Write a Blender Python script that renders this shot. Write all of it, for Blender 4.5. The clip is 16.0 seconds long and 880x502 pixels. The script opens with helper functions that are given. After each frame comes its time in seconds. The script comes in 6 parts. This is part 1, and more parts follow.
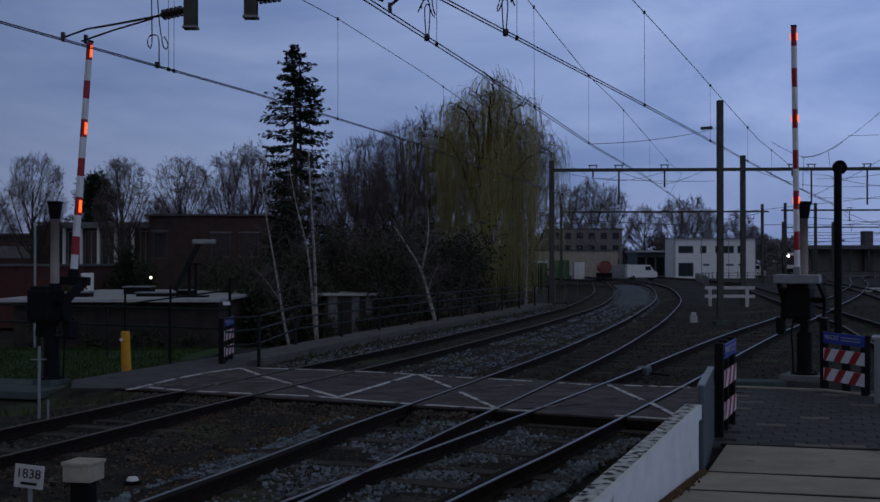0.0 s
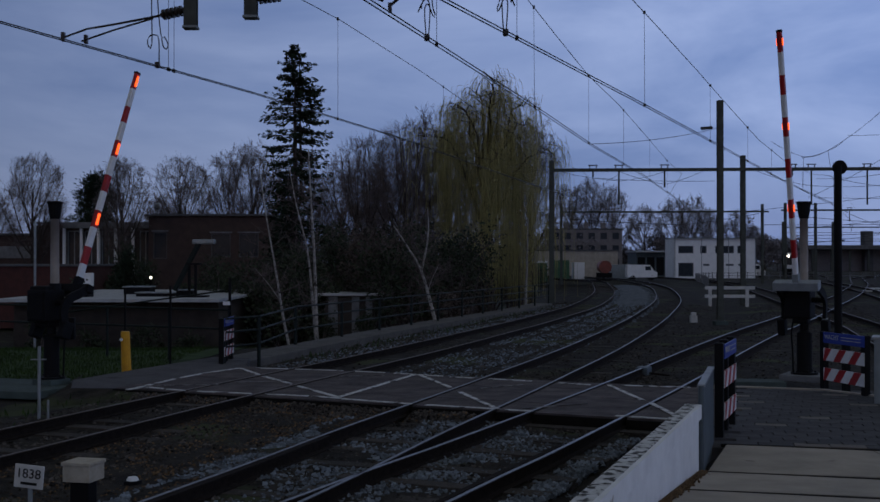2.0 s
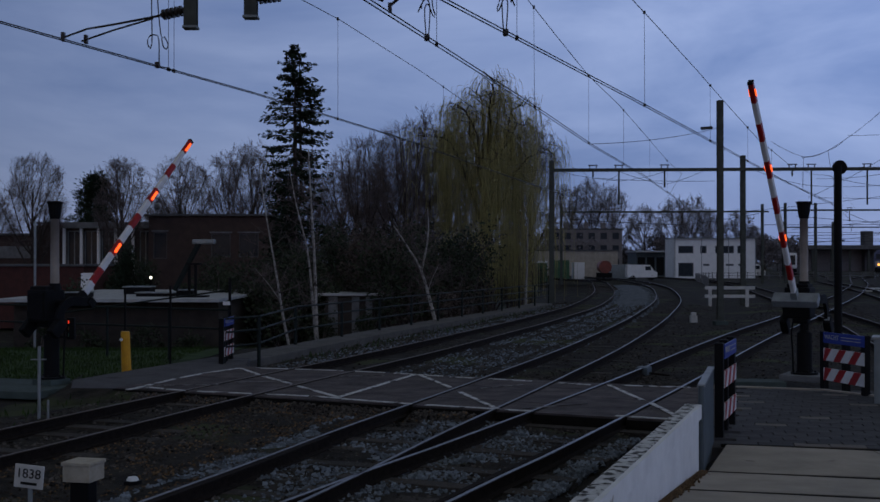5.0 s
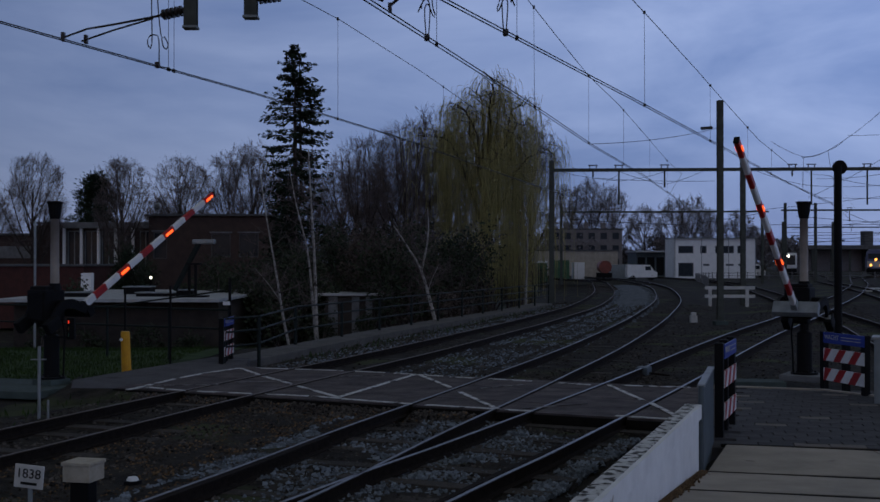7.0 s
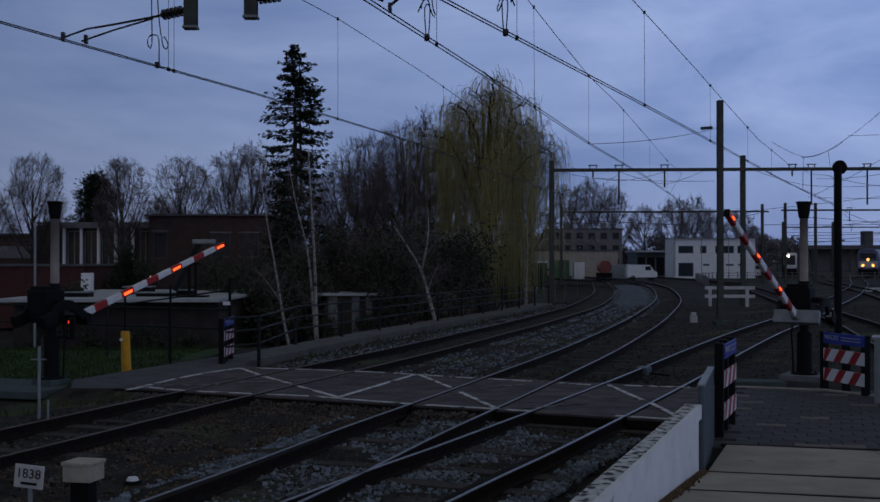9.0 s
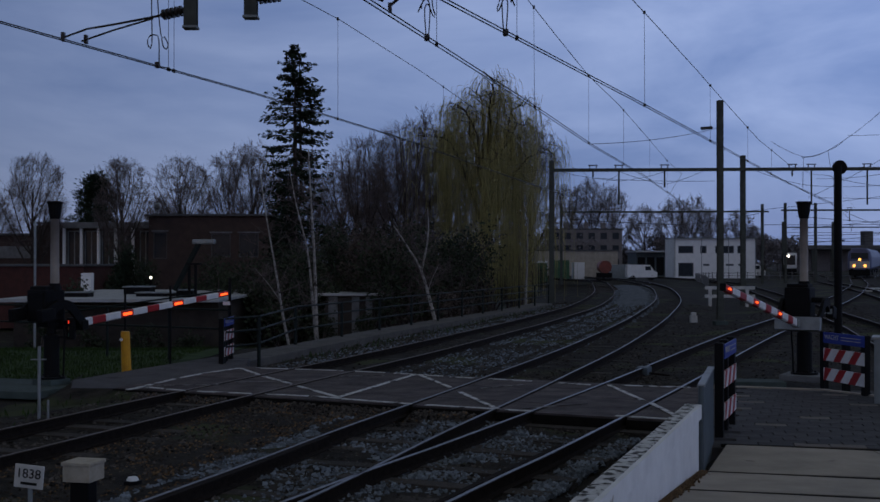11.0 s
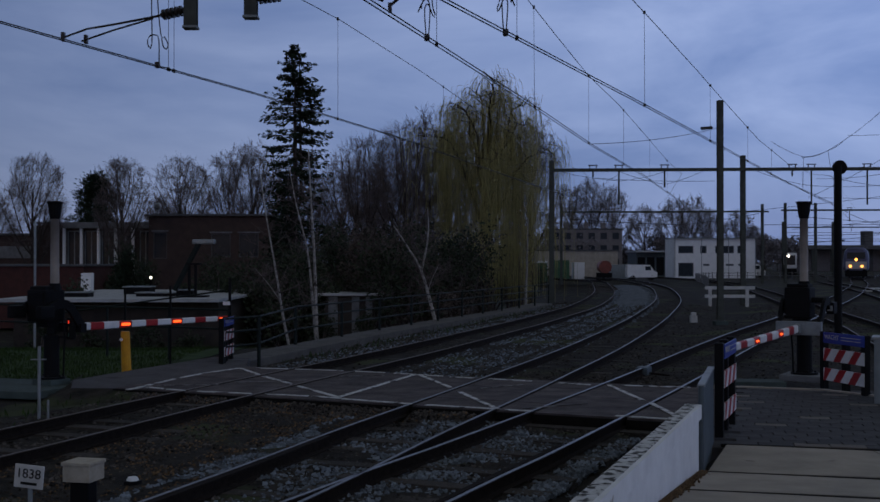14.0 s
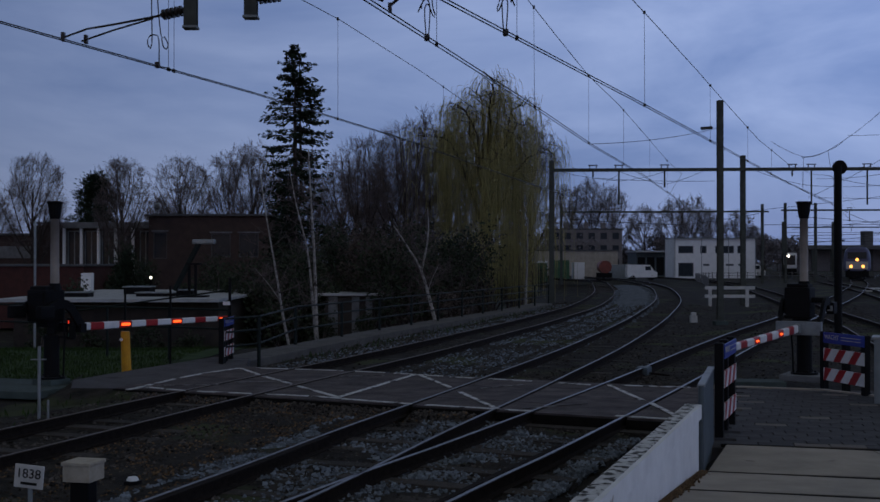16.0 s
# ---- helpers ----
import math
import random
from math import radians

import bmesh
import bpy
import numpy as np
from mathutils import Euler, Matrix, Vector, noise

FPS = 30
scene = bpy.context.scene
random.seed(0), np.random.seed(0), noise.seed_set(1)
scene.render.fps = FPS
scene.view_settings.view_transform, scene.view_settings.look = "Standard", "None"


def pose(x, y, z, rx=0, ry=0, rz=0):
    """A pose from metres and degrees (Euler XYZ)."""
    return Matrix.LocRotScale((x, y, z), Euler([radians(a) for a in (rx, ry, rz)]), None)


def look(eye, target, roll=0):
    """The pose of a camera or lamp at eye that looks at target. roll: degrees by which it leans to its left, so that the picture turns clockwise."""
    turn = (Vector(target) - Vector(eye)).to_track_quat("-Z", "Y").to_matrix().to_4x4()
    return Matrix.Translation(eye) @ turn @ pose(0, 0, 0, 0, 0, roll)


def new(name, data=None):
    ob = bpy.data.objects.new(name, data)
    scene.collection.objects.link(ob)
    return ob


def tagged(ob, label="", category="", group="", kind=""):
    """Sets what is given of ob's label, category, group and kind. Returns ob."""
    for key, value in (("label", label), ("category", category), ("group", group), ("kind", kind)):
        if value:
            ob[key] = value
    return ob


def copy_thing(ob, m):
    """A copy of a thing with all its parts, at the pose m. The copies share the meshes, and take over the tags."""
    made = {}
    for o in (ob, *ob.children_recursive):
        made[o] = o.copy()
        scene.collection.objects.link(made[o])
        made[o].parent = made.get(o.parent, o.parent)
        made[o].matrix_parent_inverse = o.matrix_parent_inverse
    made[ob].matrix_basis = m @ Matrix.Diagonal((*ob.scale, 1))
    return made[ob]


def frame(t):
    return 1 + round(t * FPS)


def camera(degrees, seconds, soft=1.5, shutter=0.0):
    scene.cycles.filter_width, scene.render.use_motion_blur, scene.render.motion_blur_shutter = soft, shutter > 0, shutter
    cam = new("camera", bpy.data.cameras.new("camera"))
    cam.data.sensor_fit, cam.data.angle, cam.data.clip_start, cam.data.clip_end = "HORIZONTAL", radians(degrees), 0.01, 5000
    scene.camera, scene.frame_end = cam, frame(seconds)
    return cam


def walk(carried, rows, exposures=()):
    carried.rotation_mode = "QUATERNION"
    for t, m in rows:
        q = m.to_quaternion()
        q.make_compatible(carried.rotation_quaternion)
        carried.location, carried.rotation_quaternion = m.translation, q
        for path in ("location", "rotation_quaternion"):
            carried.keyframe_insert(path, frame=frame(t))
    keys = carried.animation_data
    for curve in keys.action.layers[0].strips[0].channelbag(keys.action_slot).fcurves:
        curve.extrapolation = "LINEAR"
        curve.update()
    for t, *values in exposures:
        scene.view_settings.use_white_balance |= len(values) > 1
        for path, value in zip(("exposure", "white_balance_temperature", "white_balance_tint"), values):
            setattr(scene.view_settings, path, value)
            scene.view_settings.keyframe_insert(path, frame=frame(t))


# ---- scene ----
cam = camera(43.8, 16.0, soft=1.55)
CAM = pose(0, 0, 2.3, 90.44, 0, 0)
walk(cam, [(0.0, CAM), (16.0, CAM)], exposures=[(0.0, 0.0), (16.0, 0.0)])

# ---- dusk sky and its light ----
world = bpy.data.worlds.new("dusk_sky")
scene.world = world
world.use_nodes = True
wn, wl = world.node_tree.nodes, world.node_tree.links
wn.clear()


def wnode(kind, **kw):
    n = wn.new(kind)
    for k, v in kw.items():
        n.inputs[k].default_value = v
    return n


w_out = wn.new("ShaderNodeOutputWorld")
w_bg = wnode("ShaderNodeBackground", Strength=1.0)
w_co = wn.new("ShaderNodeTexCoord")
w_map = wn.new("ShaderNodeMapping")
w_map.inputs["Scale"].default_value = (1.0, 1.0, 3.2)
w_noise = wnode("ShaderNodeTexNoise", Scale=2.6, Detail=6.0, Roughness=0.55, Distortion=0.4)
w_ramp = wn.new("ShaderNodeValToRGB")
w_ramp.color_ramp.elements[0].position, w_ramp.color_ramp.elements[1].position = 0.38, 0.63
w_ramp.color_ramp.elements[0].color = (0.116, 0.176, 0.376, 1)
w_ramp.color_ramp.elements[1].color = (0.230, 0.298, 0.518, 1)
w_sky = wn.new("ShaderNodeTexSky")
w_sky.sky_type = "NISHITA"
w_sky.sun_disc = False
w_sky.sun_elevation, w_sky.sun_rotation = radians(9.0), radians(200)
w_gain = wn.new("ShaderNodeMix")
w_gain.data_type, w_gain.blend_type = "RGBA", "ADD"
w_gain.inputs[0].default_value = 0.008
wl.new(w_co.outputs["Generated"], w_map.inputs["Vector"])
wl.new(w_map.outputs["Vector"], w_noise.inputs["Vector"])
wl.new(w_noise.outputs[0], w_ramp.inputs[0])
# the sky is brightest low down and dims towards the zenith
w_sep = wn.new("ShaderNodeSeparateXYZ")
w_dim = wn.new("ShaderNodeValToRGB")
w_dim.color_ramp.elements[0].position, w_dim.color_ramp.elements[0].color = 0.23, (1, 1, 1, 1)
w_dim.color_ramp.elements[1].position, w_dim.color_ramp.elements[1].color = 0.60, (0.56, 0.45, 0.25, 1)
w_low = w_dim.color_ramp.elements.new(0.0)
w_low.color = (0.74, 0.76, 0.80, 1)
w_haze = w_dim.color_ramp.elements.new(0.13)
w_haze.color = (0.97, 0.97, 0.98, 1)
w_mul = wn.new("ShaderNodeMix")
w_mul.data_type, w_mul.blend_type = "RGBA", "MULTIPLY"
w_mul.inputs[0].default_value = 1.0
wl.new(w_co.outputs["Generated"], w_sep.inputs[0])
wl.new(w_sep.outputs["Z"], w_dim.inputs[0])
w_side = wn.new("ShaderNodeMapRange")
w_side.inputs[1].default_value, w_side.inputs[2].default_value = -0.45, 0.35
w_side.inputs[3].default_value, w_side.inputs[4].default_value = 0.70, 1.40
w_lift = wn.new("ShaderNodeVectorMath")
w_lift.operation = "SCALE"
wl.new(w_sep.outputs["X"], w_side.inputs[0])
wl.new(w_ramp.outputs["Color"], w_lift.inputs[0])
wl.new(w_side.outputs[0], w_lift.inputs["Scale"])
wl.new(w_lift.outputs[0], w_mul.inputs[6])
wl.new(w_dim.outputs["Color"], w_mul.inputs[7])
wl.new(w_mul.outputs[2], w_gain.inputs[6])
wl.new(w_sky.outputs["Color"], w_gain.inputs[7])
wl.new(w_gain.outputs[2], w_bg.inputs["Color"])
wl.new(w_bg.outputs[0], w_out.inputs["Surface"])

sun_data = bpy.data.lights.new("sun", "SUN")
sun_data.energy, sun_data.angle, sun_data.color = 0.085, radians(60), (1.0, 0.90, 0.76)
sun = new("sun", sun_data)
sun.matrix_world = look((26, -34, 26), (0, 0, 0))


# ---- materials ----
def material(name, base, dark=None, rough=0.7, metal=0.0, scale=6.0, bump=0.0, bump_scale=60.0, spec=0.4, vary=0.0, spots=None):
    """Two colours mixed by noise at two scales, with fine relief; vary: change from object to object; spots: colour, amount, scale."""
    m = bpy.data.materials.new(name)
    m.use_nodes = True
    nt = m.node_tree
    b = nt.nodes["Principled BSDF"]
    b.inputs["Roughness"].default_value, b.inputs["Metallic"].default_value = rough, metal
    b.inputs["Specular IOR Level"].default_value = spec
    co = nt.nodes.new("ShaderNodeTexCoord")
    dark = dark or tuple(c * 0.62 for c in base)
    n1 = nt.nodes.new("ShaderNodeTexNoise")
    n1.inputs["Scale"].default_value, n1.inputs["Detail"].default_value = scale, 8.0
    n1.inputs["Roughness"].default_value = 0.62
    nt.links.new(co.outputs["Object"], n1.inputs["Vector"])
    r = nt.nodes.new("ShaderNodeValToRGB")
    r.color_ramp.elements[0].position, r.color_ramp.elements[1].position = 0.33, 0.66
    r.color_ramp.elements[0].color, r.color_ramp.elements[1].color = (*dark, 1), (*base, 1)
    nt.links.new(n1.outputs[0], r.inputs[0])
    last = r.outputs["Color"]
    if spots:
        n3 = nt.nodes.new("ShaderNodeTexNoise")
        n3.inputs["Scale"].default_value, n3.inputs["Detail"].default_value = spots[2], 5.0
        nt.links.new(co.outputs["Object"], n3.inputs["Vector"])
        r3 = nt.nodes.new("ShaderNodeValToRGB")
        r3.color_ramp.elements[0].position, r3.color_ramp.elements[1].position = 0.68 - spots[1], 0.74 - spots[1]
        nt.links.new(n3.outputs[0], r3.inputs[0])
        mx = nt.nodes.new("ShaderNodeMix")
        mx.data_type = "RGBA"
        nt.links.new(r3.outputs["Color"], mx.inputs[0])
        nt.links.new(last, mx.inputs[6])
        mx.inputs[7].default_value = (*spots[0], 1)
        last = mx.outputs[2]
    if vary:
        info = nt.nodes.new("ShaderNodeObjectInfo")
        hsv = nt.nodes.new("ShaderNodeHueSaturation")
        mr = nt.nodes.new("ShaderNodeMapRange")
        mr.inputs[3].default_value, mr.inputs[4].default_value = 1 - vary, 1 + vary
        nt.links.new(info.outputs["Random"], mr.inputs[0])
        nt.links.new(mr.outputs[0], hsv.inputs["Value"])
        nt.links.new(last, hsv.inputs["Color"])
        last = hsv.outputs["Color"]
    nt.links.new(last, b.inputs["Base Color"])
    if bump:
        n2 = nt.nodes.new("ShaderNodeTexNoise")
        n2.inputs["Scale"].default_value, n2.inputs["Detail"].default_value = bump_scale, 4.0
        nt.links.new(co.outputs["Object"], n2.inputs["Vector"])
        bp = nt.nodes.new("ShaderNodeBump")
        bp.inputs["Strength"].default_value, bp.inputs["Distance"].default_value = bump, 0.02
        nt.links.new(n2.outputs[0], bp.inputs["Height"])
        nt.links.new(bp.outputs["Normal"], b.inputs["Normal"])
    return m


def island(m, amount):
    """Adds brightness change from piece to piece within one mesh."""
    nt = m.node_tree
    b = nt.nodes["Principled BSDF"]
    link = b.inputs["Base Color"].links[0]
    geo = nt.nodes.new("ShaderNodeNewGeometry")
    mr = nt.nodes.new("ShaderNodeMapRange")
    mr.inputs[3].default_value, mr.inputs[4].default_value = 1 - amount, 1 + amount
    hsv = nt.nodes.new("ShaderNodeHueSaturation")
    nt.links.new(geo.outputs["Random Per Island"], mr.inputs[0])
    nt.links.new(mr.outputs[0], hsv.inputs["Value"])
    nt.links.new(link.from_socket, hsv.inputs["Color"])
    nt.links.new(hsv.outputs["Color"], b.inputs["Base Color"])
    return m


def glow(name, colour, strength):
    m = bpy.data.materials.new(name)
    m.use_nodes = True
    b = m.node_tree.nodes["Principled BSDF"]
    b.inputs["Base Color"].default_value = (*colour, 1)
    b.inputs["Emission Color"].default_value = (*colour, 1)
    b.inputs["Emission Strength"].default_value = strength
    return m


M_GROUND = material("earth", (0.046, 0.040, 0.033), (0.010, 0.0095, 0.009), 0.95, scale=3.4, bump=0.9, bump_scale=22, spec=0.15, spots=((0.055, 0.065, 0.03), 0.12, 0.35))
M_STONE = island(material("ballast_stone", (0.215, 0.250, 0.290), (0.098, 0.114, 0.132), 0.9, scale=3.0, bump=0.3, spec=0.2), 0.5)
M_BROWNSTONE = island(material("ballast_rusty", (0.088, 0.078, 0.070), (0.034, 0.030, 0.027), 0.95, scale=2.0, spec=0.15), 0.8)
M_GRAVEL = material("grey_gravel", (0.165, 0.186, 0.212), (0.070, 0.079, 0.090), 0.95, scale=2.5, bump=0.8, bump_scale=25, spec=0.15)
M_LITTER = island(material("leaf_litter", (0.18, 0.115, 0.062), (0.08, 0.052, 0.032), 0.95, scale=2.0, spec=0.1), 0.6)
M_RAIL = material("rusty_rail_steel", (0.024, 0.018, 0.015), (0.012, 0.009, 0.008), 0.92, 0.0, scale=12, bump=0.3, spec=0.12)
M_RAILTOP = material("worn_rail_top", (0.34, 0.34, 0.35), (0.17, 0.16, 0.16), 0.40, 1.0, scale=18)
M_RAILTOP_MID = material("greyed_rail_top", (0.30, 0.30, 0.31), (0.15, 0.145, 0.145), 0.44, 0.85, scale=18)
M_RAILTOP_DULL = material("dull_rail_top", (0.19, 0.155, 0.135), (0.09, 0.066, 0.052), 0.5, 0.6, scale=18)
M_SLEEPER = material("tarred_wood_sleeper", (0.060, 0.050, 0.042), (0.026, 0.022, 0.019), 0.9, scale=9, bump=0.5, vary=0.3)
M_ASPHALT = material("crossing_panel", (0.120, 0.097, 0.095), (0.038, 0.031, 0.031), 0.82, scale=2.2, bump=0.4, bump_scale=90, spec=0.3, vary=0.16)
M_PLATE = material("mossy_concrete", (0.078, 0.105, 0.100), (0.042, 0.058, 0.054), 0.9, scale=2.5, bump=0.3)
M_PATH = material("worn_path_concrete", (0.125, 0.118, 0.11), (0.075, 0.07, 0.066), 0.9, scale=1.6, bump=0.3)
M_PANEL = material("dark_grey_sheet", (0.092, 0.118, 0.130), (0.058, 0.074, 0.084), 0.55, scale=3)
M_TAR = material("joint_tar", (0.016, 0.014, 0.012), (0.010, 0.009, 0.008), 0.95, scale=5, spec=0.1)
M_ROAD = material("asphalt", (0.10, 0.095, 0.10), (0.055, 0.052, 0.055), 0.85, scale=1.8, bump=0.4, bump_scale=120, spots=((0.035, 0.034, 0.034), 0.06, 0.9))
M_LINE = material("worn_road_paint", (0.72, 0.72, 0.70), (0.50, 0.49, 0.48), 0.7, scale=7, spots=((0.10, 0.09, 0.09), 0.15, 5.0))
M_OLDLINE = material("faded_road_paint", (0.30, 0.29, 0.28), (0.13, 0.12, 0.12), 0.8, scale=6, spots=((0.06, 0.055, 0.055), 0.2, 4.0))
M_CONCRETE = material("concrete_slab", (0.44, 0.385, 0.315), (0.31, 0.275, 0.225), 0.85, scale=1.6, bump=0.3, bump_scale=70, vary=0.10, spots=((0.20, 0.175, 0.145), 0.02, 2.2))
M_GREYCON = material("grey_concrete", (0.20, 0.205, 0.21), (0.12, 0.12, 0.125), 0.85, scale=2.5, bump=0.3)
M_WHITEWALL = material("whitewashed_concrete", (0.86, 0.86, 0.86), (0.74, 0.74, 0.74), 0.75, scale=3.0, bump=0.35, bump_scale=35, spots=((0.30, 0.24, 0.18), 0.02, 2.5))
M_MOSS = material("lichen_stained_top", (0.76, 0.76, 0.75), (0.46, 0.45, 0.43), 0.9, scale=9, bump=0.8, spots=((0.060, 0.058, 0.052), 0.165, 11.0))
M_BRICKPAVE = material("clinker_paver", (0.074, 0.072, 0.076), (0.044, 0.042, 0.045), 0.85, scale=4, bump=0.4, vary=0.24)
M_BRICKLIGHT = material("pale_paver", (0.20, 0.172, 0.145), (0.13, 0.112, 0.098), 0.8, scale=4, bump=0.3, vary=0.2)
M_BLACK = material("black_enamel", (0.010, 0.010, 0.011), (0.006, 0.006, 0.007), 0.65, scale=5, bump=0.1, spec=0.12)
M_DARKGREEN = material("dark_green_paint", (0.012, 0.019, 0.017), (0.007, 0.011, 0.010), 0.6, scale=6, spec=0.2)
M_GREYMETAL = material("galvanised_steel", (0.33, 0.35, 0.36), (0.22, 0.235, 0.24), 0.5, 0.5, scale=5)
M_GREYPAINT = material("grey_painted_steel", (0.26, 0.29, 0.30), (0.18, 0.20, 0.21), 0.55, scale=3)
M_MAST = material("weathered_green_mast", (0.070, 0.078, 0.066), (0.038, 0.042, 0.036), 0.7, scale=4, bump=0.15)
M_TUBE = material("beige_grey_tube", (0.30, 0.26, 0.23), (0.22, 0.19, 0.17), 0.6, scale=4)
M_RED = material("red_reflective", (0.42, 0.012, 0.014), (0.30, 0.009, 0.011), 0.45, scale=6)
M_WHITE = material("white_reflective", (0.82, 0.82, 0.82), (0.68, 0.68, 0.68), 0.45, scale=6)
M_BLUE = material("blue_enamel", (0.020, 0.055, 0.38), (0.014, 0.036, 0.27), 0.4, scale=6)
M_YELLOW = material("yellow_plastic", (0.72, 0.36, 0.010), (0.55, 0.26, 0.008), 0.5, scale=5)
M_WIRE = material("copper_wire", (0.030, 0.028, 0.027), (0.018, 0.017, 0.016), 0.7, 0.3, scale=5)
M_INSUL = material("brown_insulator", (0.030, 0.022, 0.020), (0.016, 0.012, 0.011), 0.4, scale=9)
M_BRICK = island(material("dark_red_brick", (0.074, 0.026, 0.022), (0.044, 0.018, 0.016), 0.9, scale=2.5, bump=0.3, vary=0.15), 0.3)
M_BROWNBRICK = material("brown_brick", (0.074, 0.047, 0.040), (0.046, 0.031, 0.027), 0.9, scale=1.8, bump=0.3)
M_PLASTER = material("white_render", (0.84, 0.84, 0.84), (0.74, 0.74, 0.74), 0.8, scale=1.2)
M_GLASS = material("dark_window_glass", (0.030, 0.037, 0.047), (0.020, 0.026, 0.034), 0.14, spec=0.14, scale=3)
M_ROOF = material("bitumen_roof", (0.12, 0.12, 0.125), (0.07, 0.07, 0.075), 0.9, scale=2)
M_PALEROOF = material("pale_gravel_roof", (0.48, 0.49, 0.51), (0.34, 0.35, 0.36), 0.85, scale=2.5, bump=0.3)
M_GRASS = island(material("grass", (0.042, 0.074, 0.020), (0.020, 0.036, 0.011), 0.9, scale=1.5, spec=0.15), 0.4)
M_BARK = material("bark", (0.072, 0.060, 0.052), (0.034, 0.028, 0.025), 0.95, scale=8, bump=0.6, spec=0.1)
M_BIRCH = material("birch_bark", (0.42, 0.39, 0.36), (0.16, 0.145, 0.13), 0.85, scale=9, bump=0.3, spots=((0.05, 0.045, 0.04), 0.08, 6.0))
# twig colour paled and greyed: the haze of distance is painted in
M_FARTWIG = material("hazed_far_twigs", (0.235, 0.220, 0.230), (0.165, 0.153, 0.160), 0.95, scale=3, spec=0.1)
# far brick, greyed and lightened so its colour carries the distance haze
M_FARBRICK = material("hazed_far_brick", (0.225, 0.205, 0.205), (0.160, 0.145, 0.146), 0.9, scale=1.8)
M_TWIG = material("twigs", (0.150, 0.122, 0.118), (0.095, 0.077, 0.075), 0.95, scale=3, spec=0.1)
M_WILLOW = island(material("willow_shoots", (0.40, 0.355, 0.145), (0.235, 0.205, 0.090), 0.9, scale=1.0, spec=0.15), 0.35)
M_NEEDLE = island(material("spruce_needles", (0.026, 0.042, 0.024), (0.014, 0.022, 0.014), 0.9, scale=2, spec=0.15), 0.35)
M_IVY = island(material("ivy_leaves", (0.048, 0.062, 0.036), (0.025, 0.032, 0.019), 0.8, scale=2, spec=0.2), 0.4)
M_REDLAMP = glow("red_arm_light", (1.0, 0.10, 0.015), 2.0)
M_REDSIGNAL = glow("red_signal_light", (1.0, 0.05, 0.02), 1.0)
M_HEAD = glow("warm_headlight", (1.0, 0.40, 0.08), 2.8)
M_HEADW = glow("white_headlight", (1.0, 0.86, 0.66), 8.0)
M_LAMPW = glow("house_lamp", (1.0, 0.95, 0.75), 3.0)


# ---- mesh helpers ----
def part(name, bm, mat, parent=None, label="", smooth=False):
    me = bpy.data.meshes.new(name)
    bm.to_mesh(me)
    bm.free()
    me.materials.append(mat)
    if smooth:
        for p in me.polygons:
            p.use_smooth = True
    ob = new(name, me)
    if parent is not None:
        ob.parent = parent
    if label:
        tagged(ob, label)
    return ob


def thing(name, label, category, m=None, group="", kind=""):
    ob = new(name)
    ob.empty_display_size = 0.2
    if m is not None:
        ob.matrix_basis = m
    return tagged(ob, label, category, group, kind)


def box(bm, c, s, rz=0.0, bevel=0.0, rx=0.0, ry=0.0):
    m = pose(*c, rx, ry, rz) @ Matrix.Diagonal((*s, 1))
    r = bmesh.ops.create_cube(bm, size=1.0, matrix=m)
    if bevel:
        es = list({e for v in r["verts"] for e in v.link_edges})
        bmesh.ops.bevel(bm, geom=es, offset=bevel, segments=2, affect="EDGES", profile=0.6)
    return bm


def slab(c, s, rz=0.0, bevel=0.0, rx=0.0, ry=0.0):
    return box(bmesh.new(), c, s, rz, bevel, rx, ry)


def tube(bm, pts, r0, r1=None, seg=6, caps=True):
    """A round bar along pts, tapering from r0 to r1."""
    pts = [Vector(p) for p in pts]
    r1 = r0 if r1 is None else r1
    rings = []
    n = len(pts)
    for i, p in enumerate(pts):
        d = (pts[min(i + 1, n - 1)] - pts[max(i - 1, 0)])
        if d.length < 1e-9:
            d = Vector((0, 0, 1))
        d.normalize()
        a = d.cross(Vector((0, 0, 1)) if abs(d.z) < 0.95 else Vector((1, 0, 0))).normalized()
        b = d.cross(a)
        r = r0 + (r1 - r0) * i / max(1, n - 1)
        rings.append([bm.verts.new(p + (a * math.cos(2 * math.pi * k / seg) + b * math.sin(2 * math.pi * k / seg)) * r) for k in range(seg)])
    for i in range(n - 1):
        for k in range(seg):
            bm.faces.new((rings[i][k], rings[i][(k + 1) % seg], rings[i + 1][(k + 1) % seg], rings[i + 1][k]))
    if caps and seg > 2:
        bm.faces.new(rings[0])
        bm.faces.new(list(reversed(rings[-1])))
    return bm


def bar(p0, p1, r, seg=8, r1=None):
    return tube(bmesh.new(), [p0, p1], r, r1, seg)


def smooth_line(ctrl, step=0.6):
    """Catmull-Rom curve through plan points, in even steps."""
    c = [Vector(p) for p in ctrl]
    c = [c[0] * 2 - c[1]] + c + [c[-1] * 2 - c[-2]]
    out = []
    for i in range(1, len(c) - 2):
        n = max(2, int((c[i + 1] - c[i]).length / step))
        for k in range(n):
            t = k / n
            out.append(0.5 * ((2 * c[i]) + (c[i + 1] - c[i - 1]) * t + (2 * c[i - 1] - 5 * c[i] + 4 * c[i + 1] - c[i + 2]) * t * t + (3 * c[i] - c[i - 1] - 3 * c[i + 1] + c[i + 2]) * t ** 3))
    out.append(c[-2].copy())
    return out


def offset_line(line, d):
    """The plan line shifted d to its right."""
    out = []
    n = len(line)
    for i, p in enumerate(line):
        t = (line[min(i + 1, n - 1)] - line[max(i - 1, 0)])
        t.z = 0
        t.normalize()
        out.append(p + Vector((t.y, -t.x, 0)) * d)
    return out


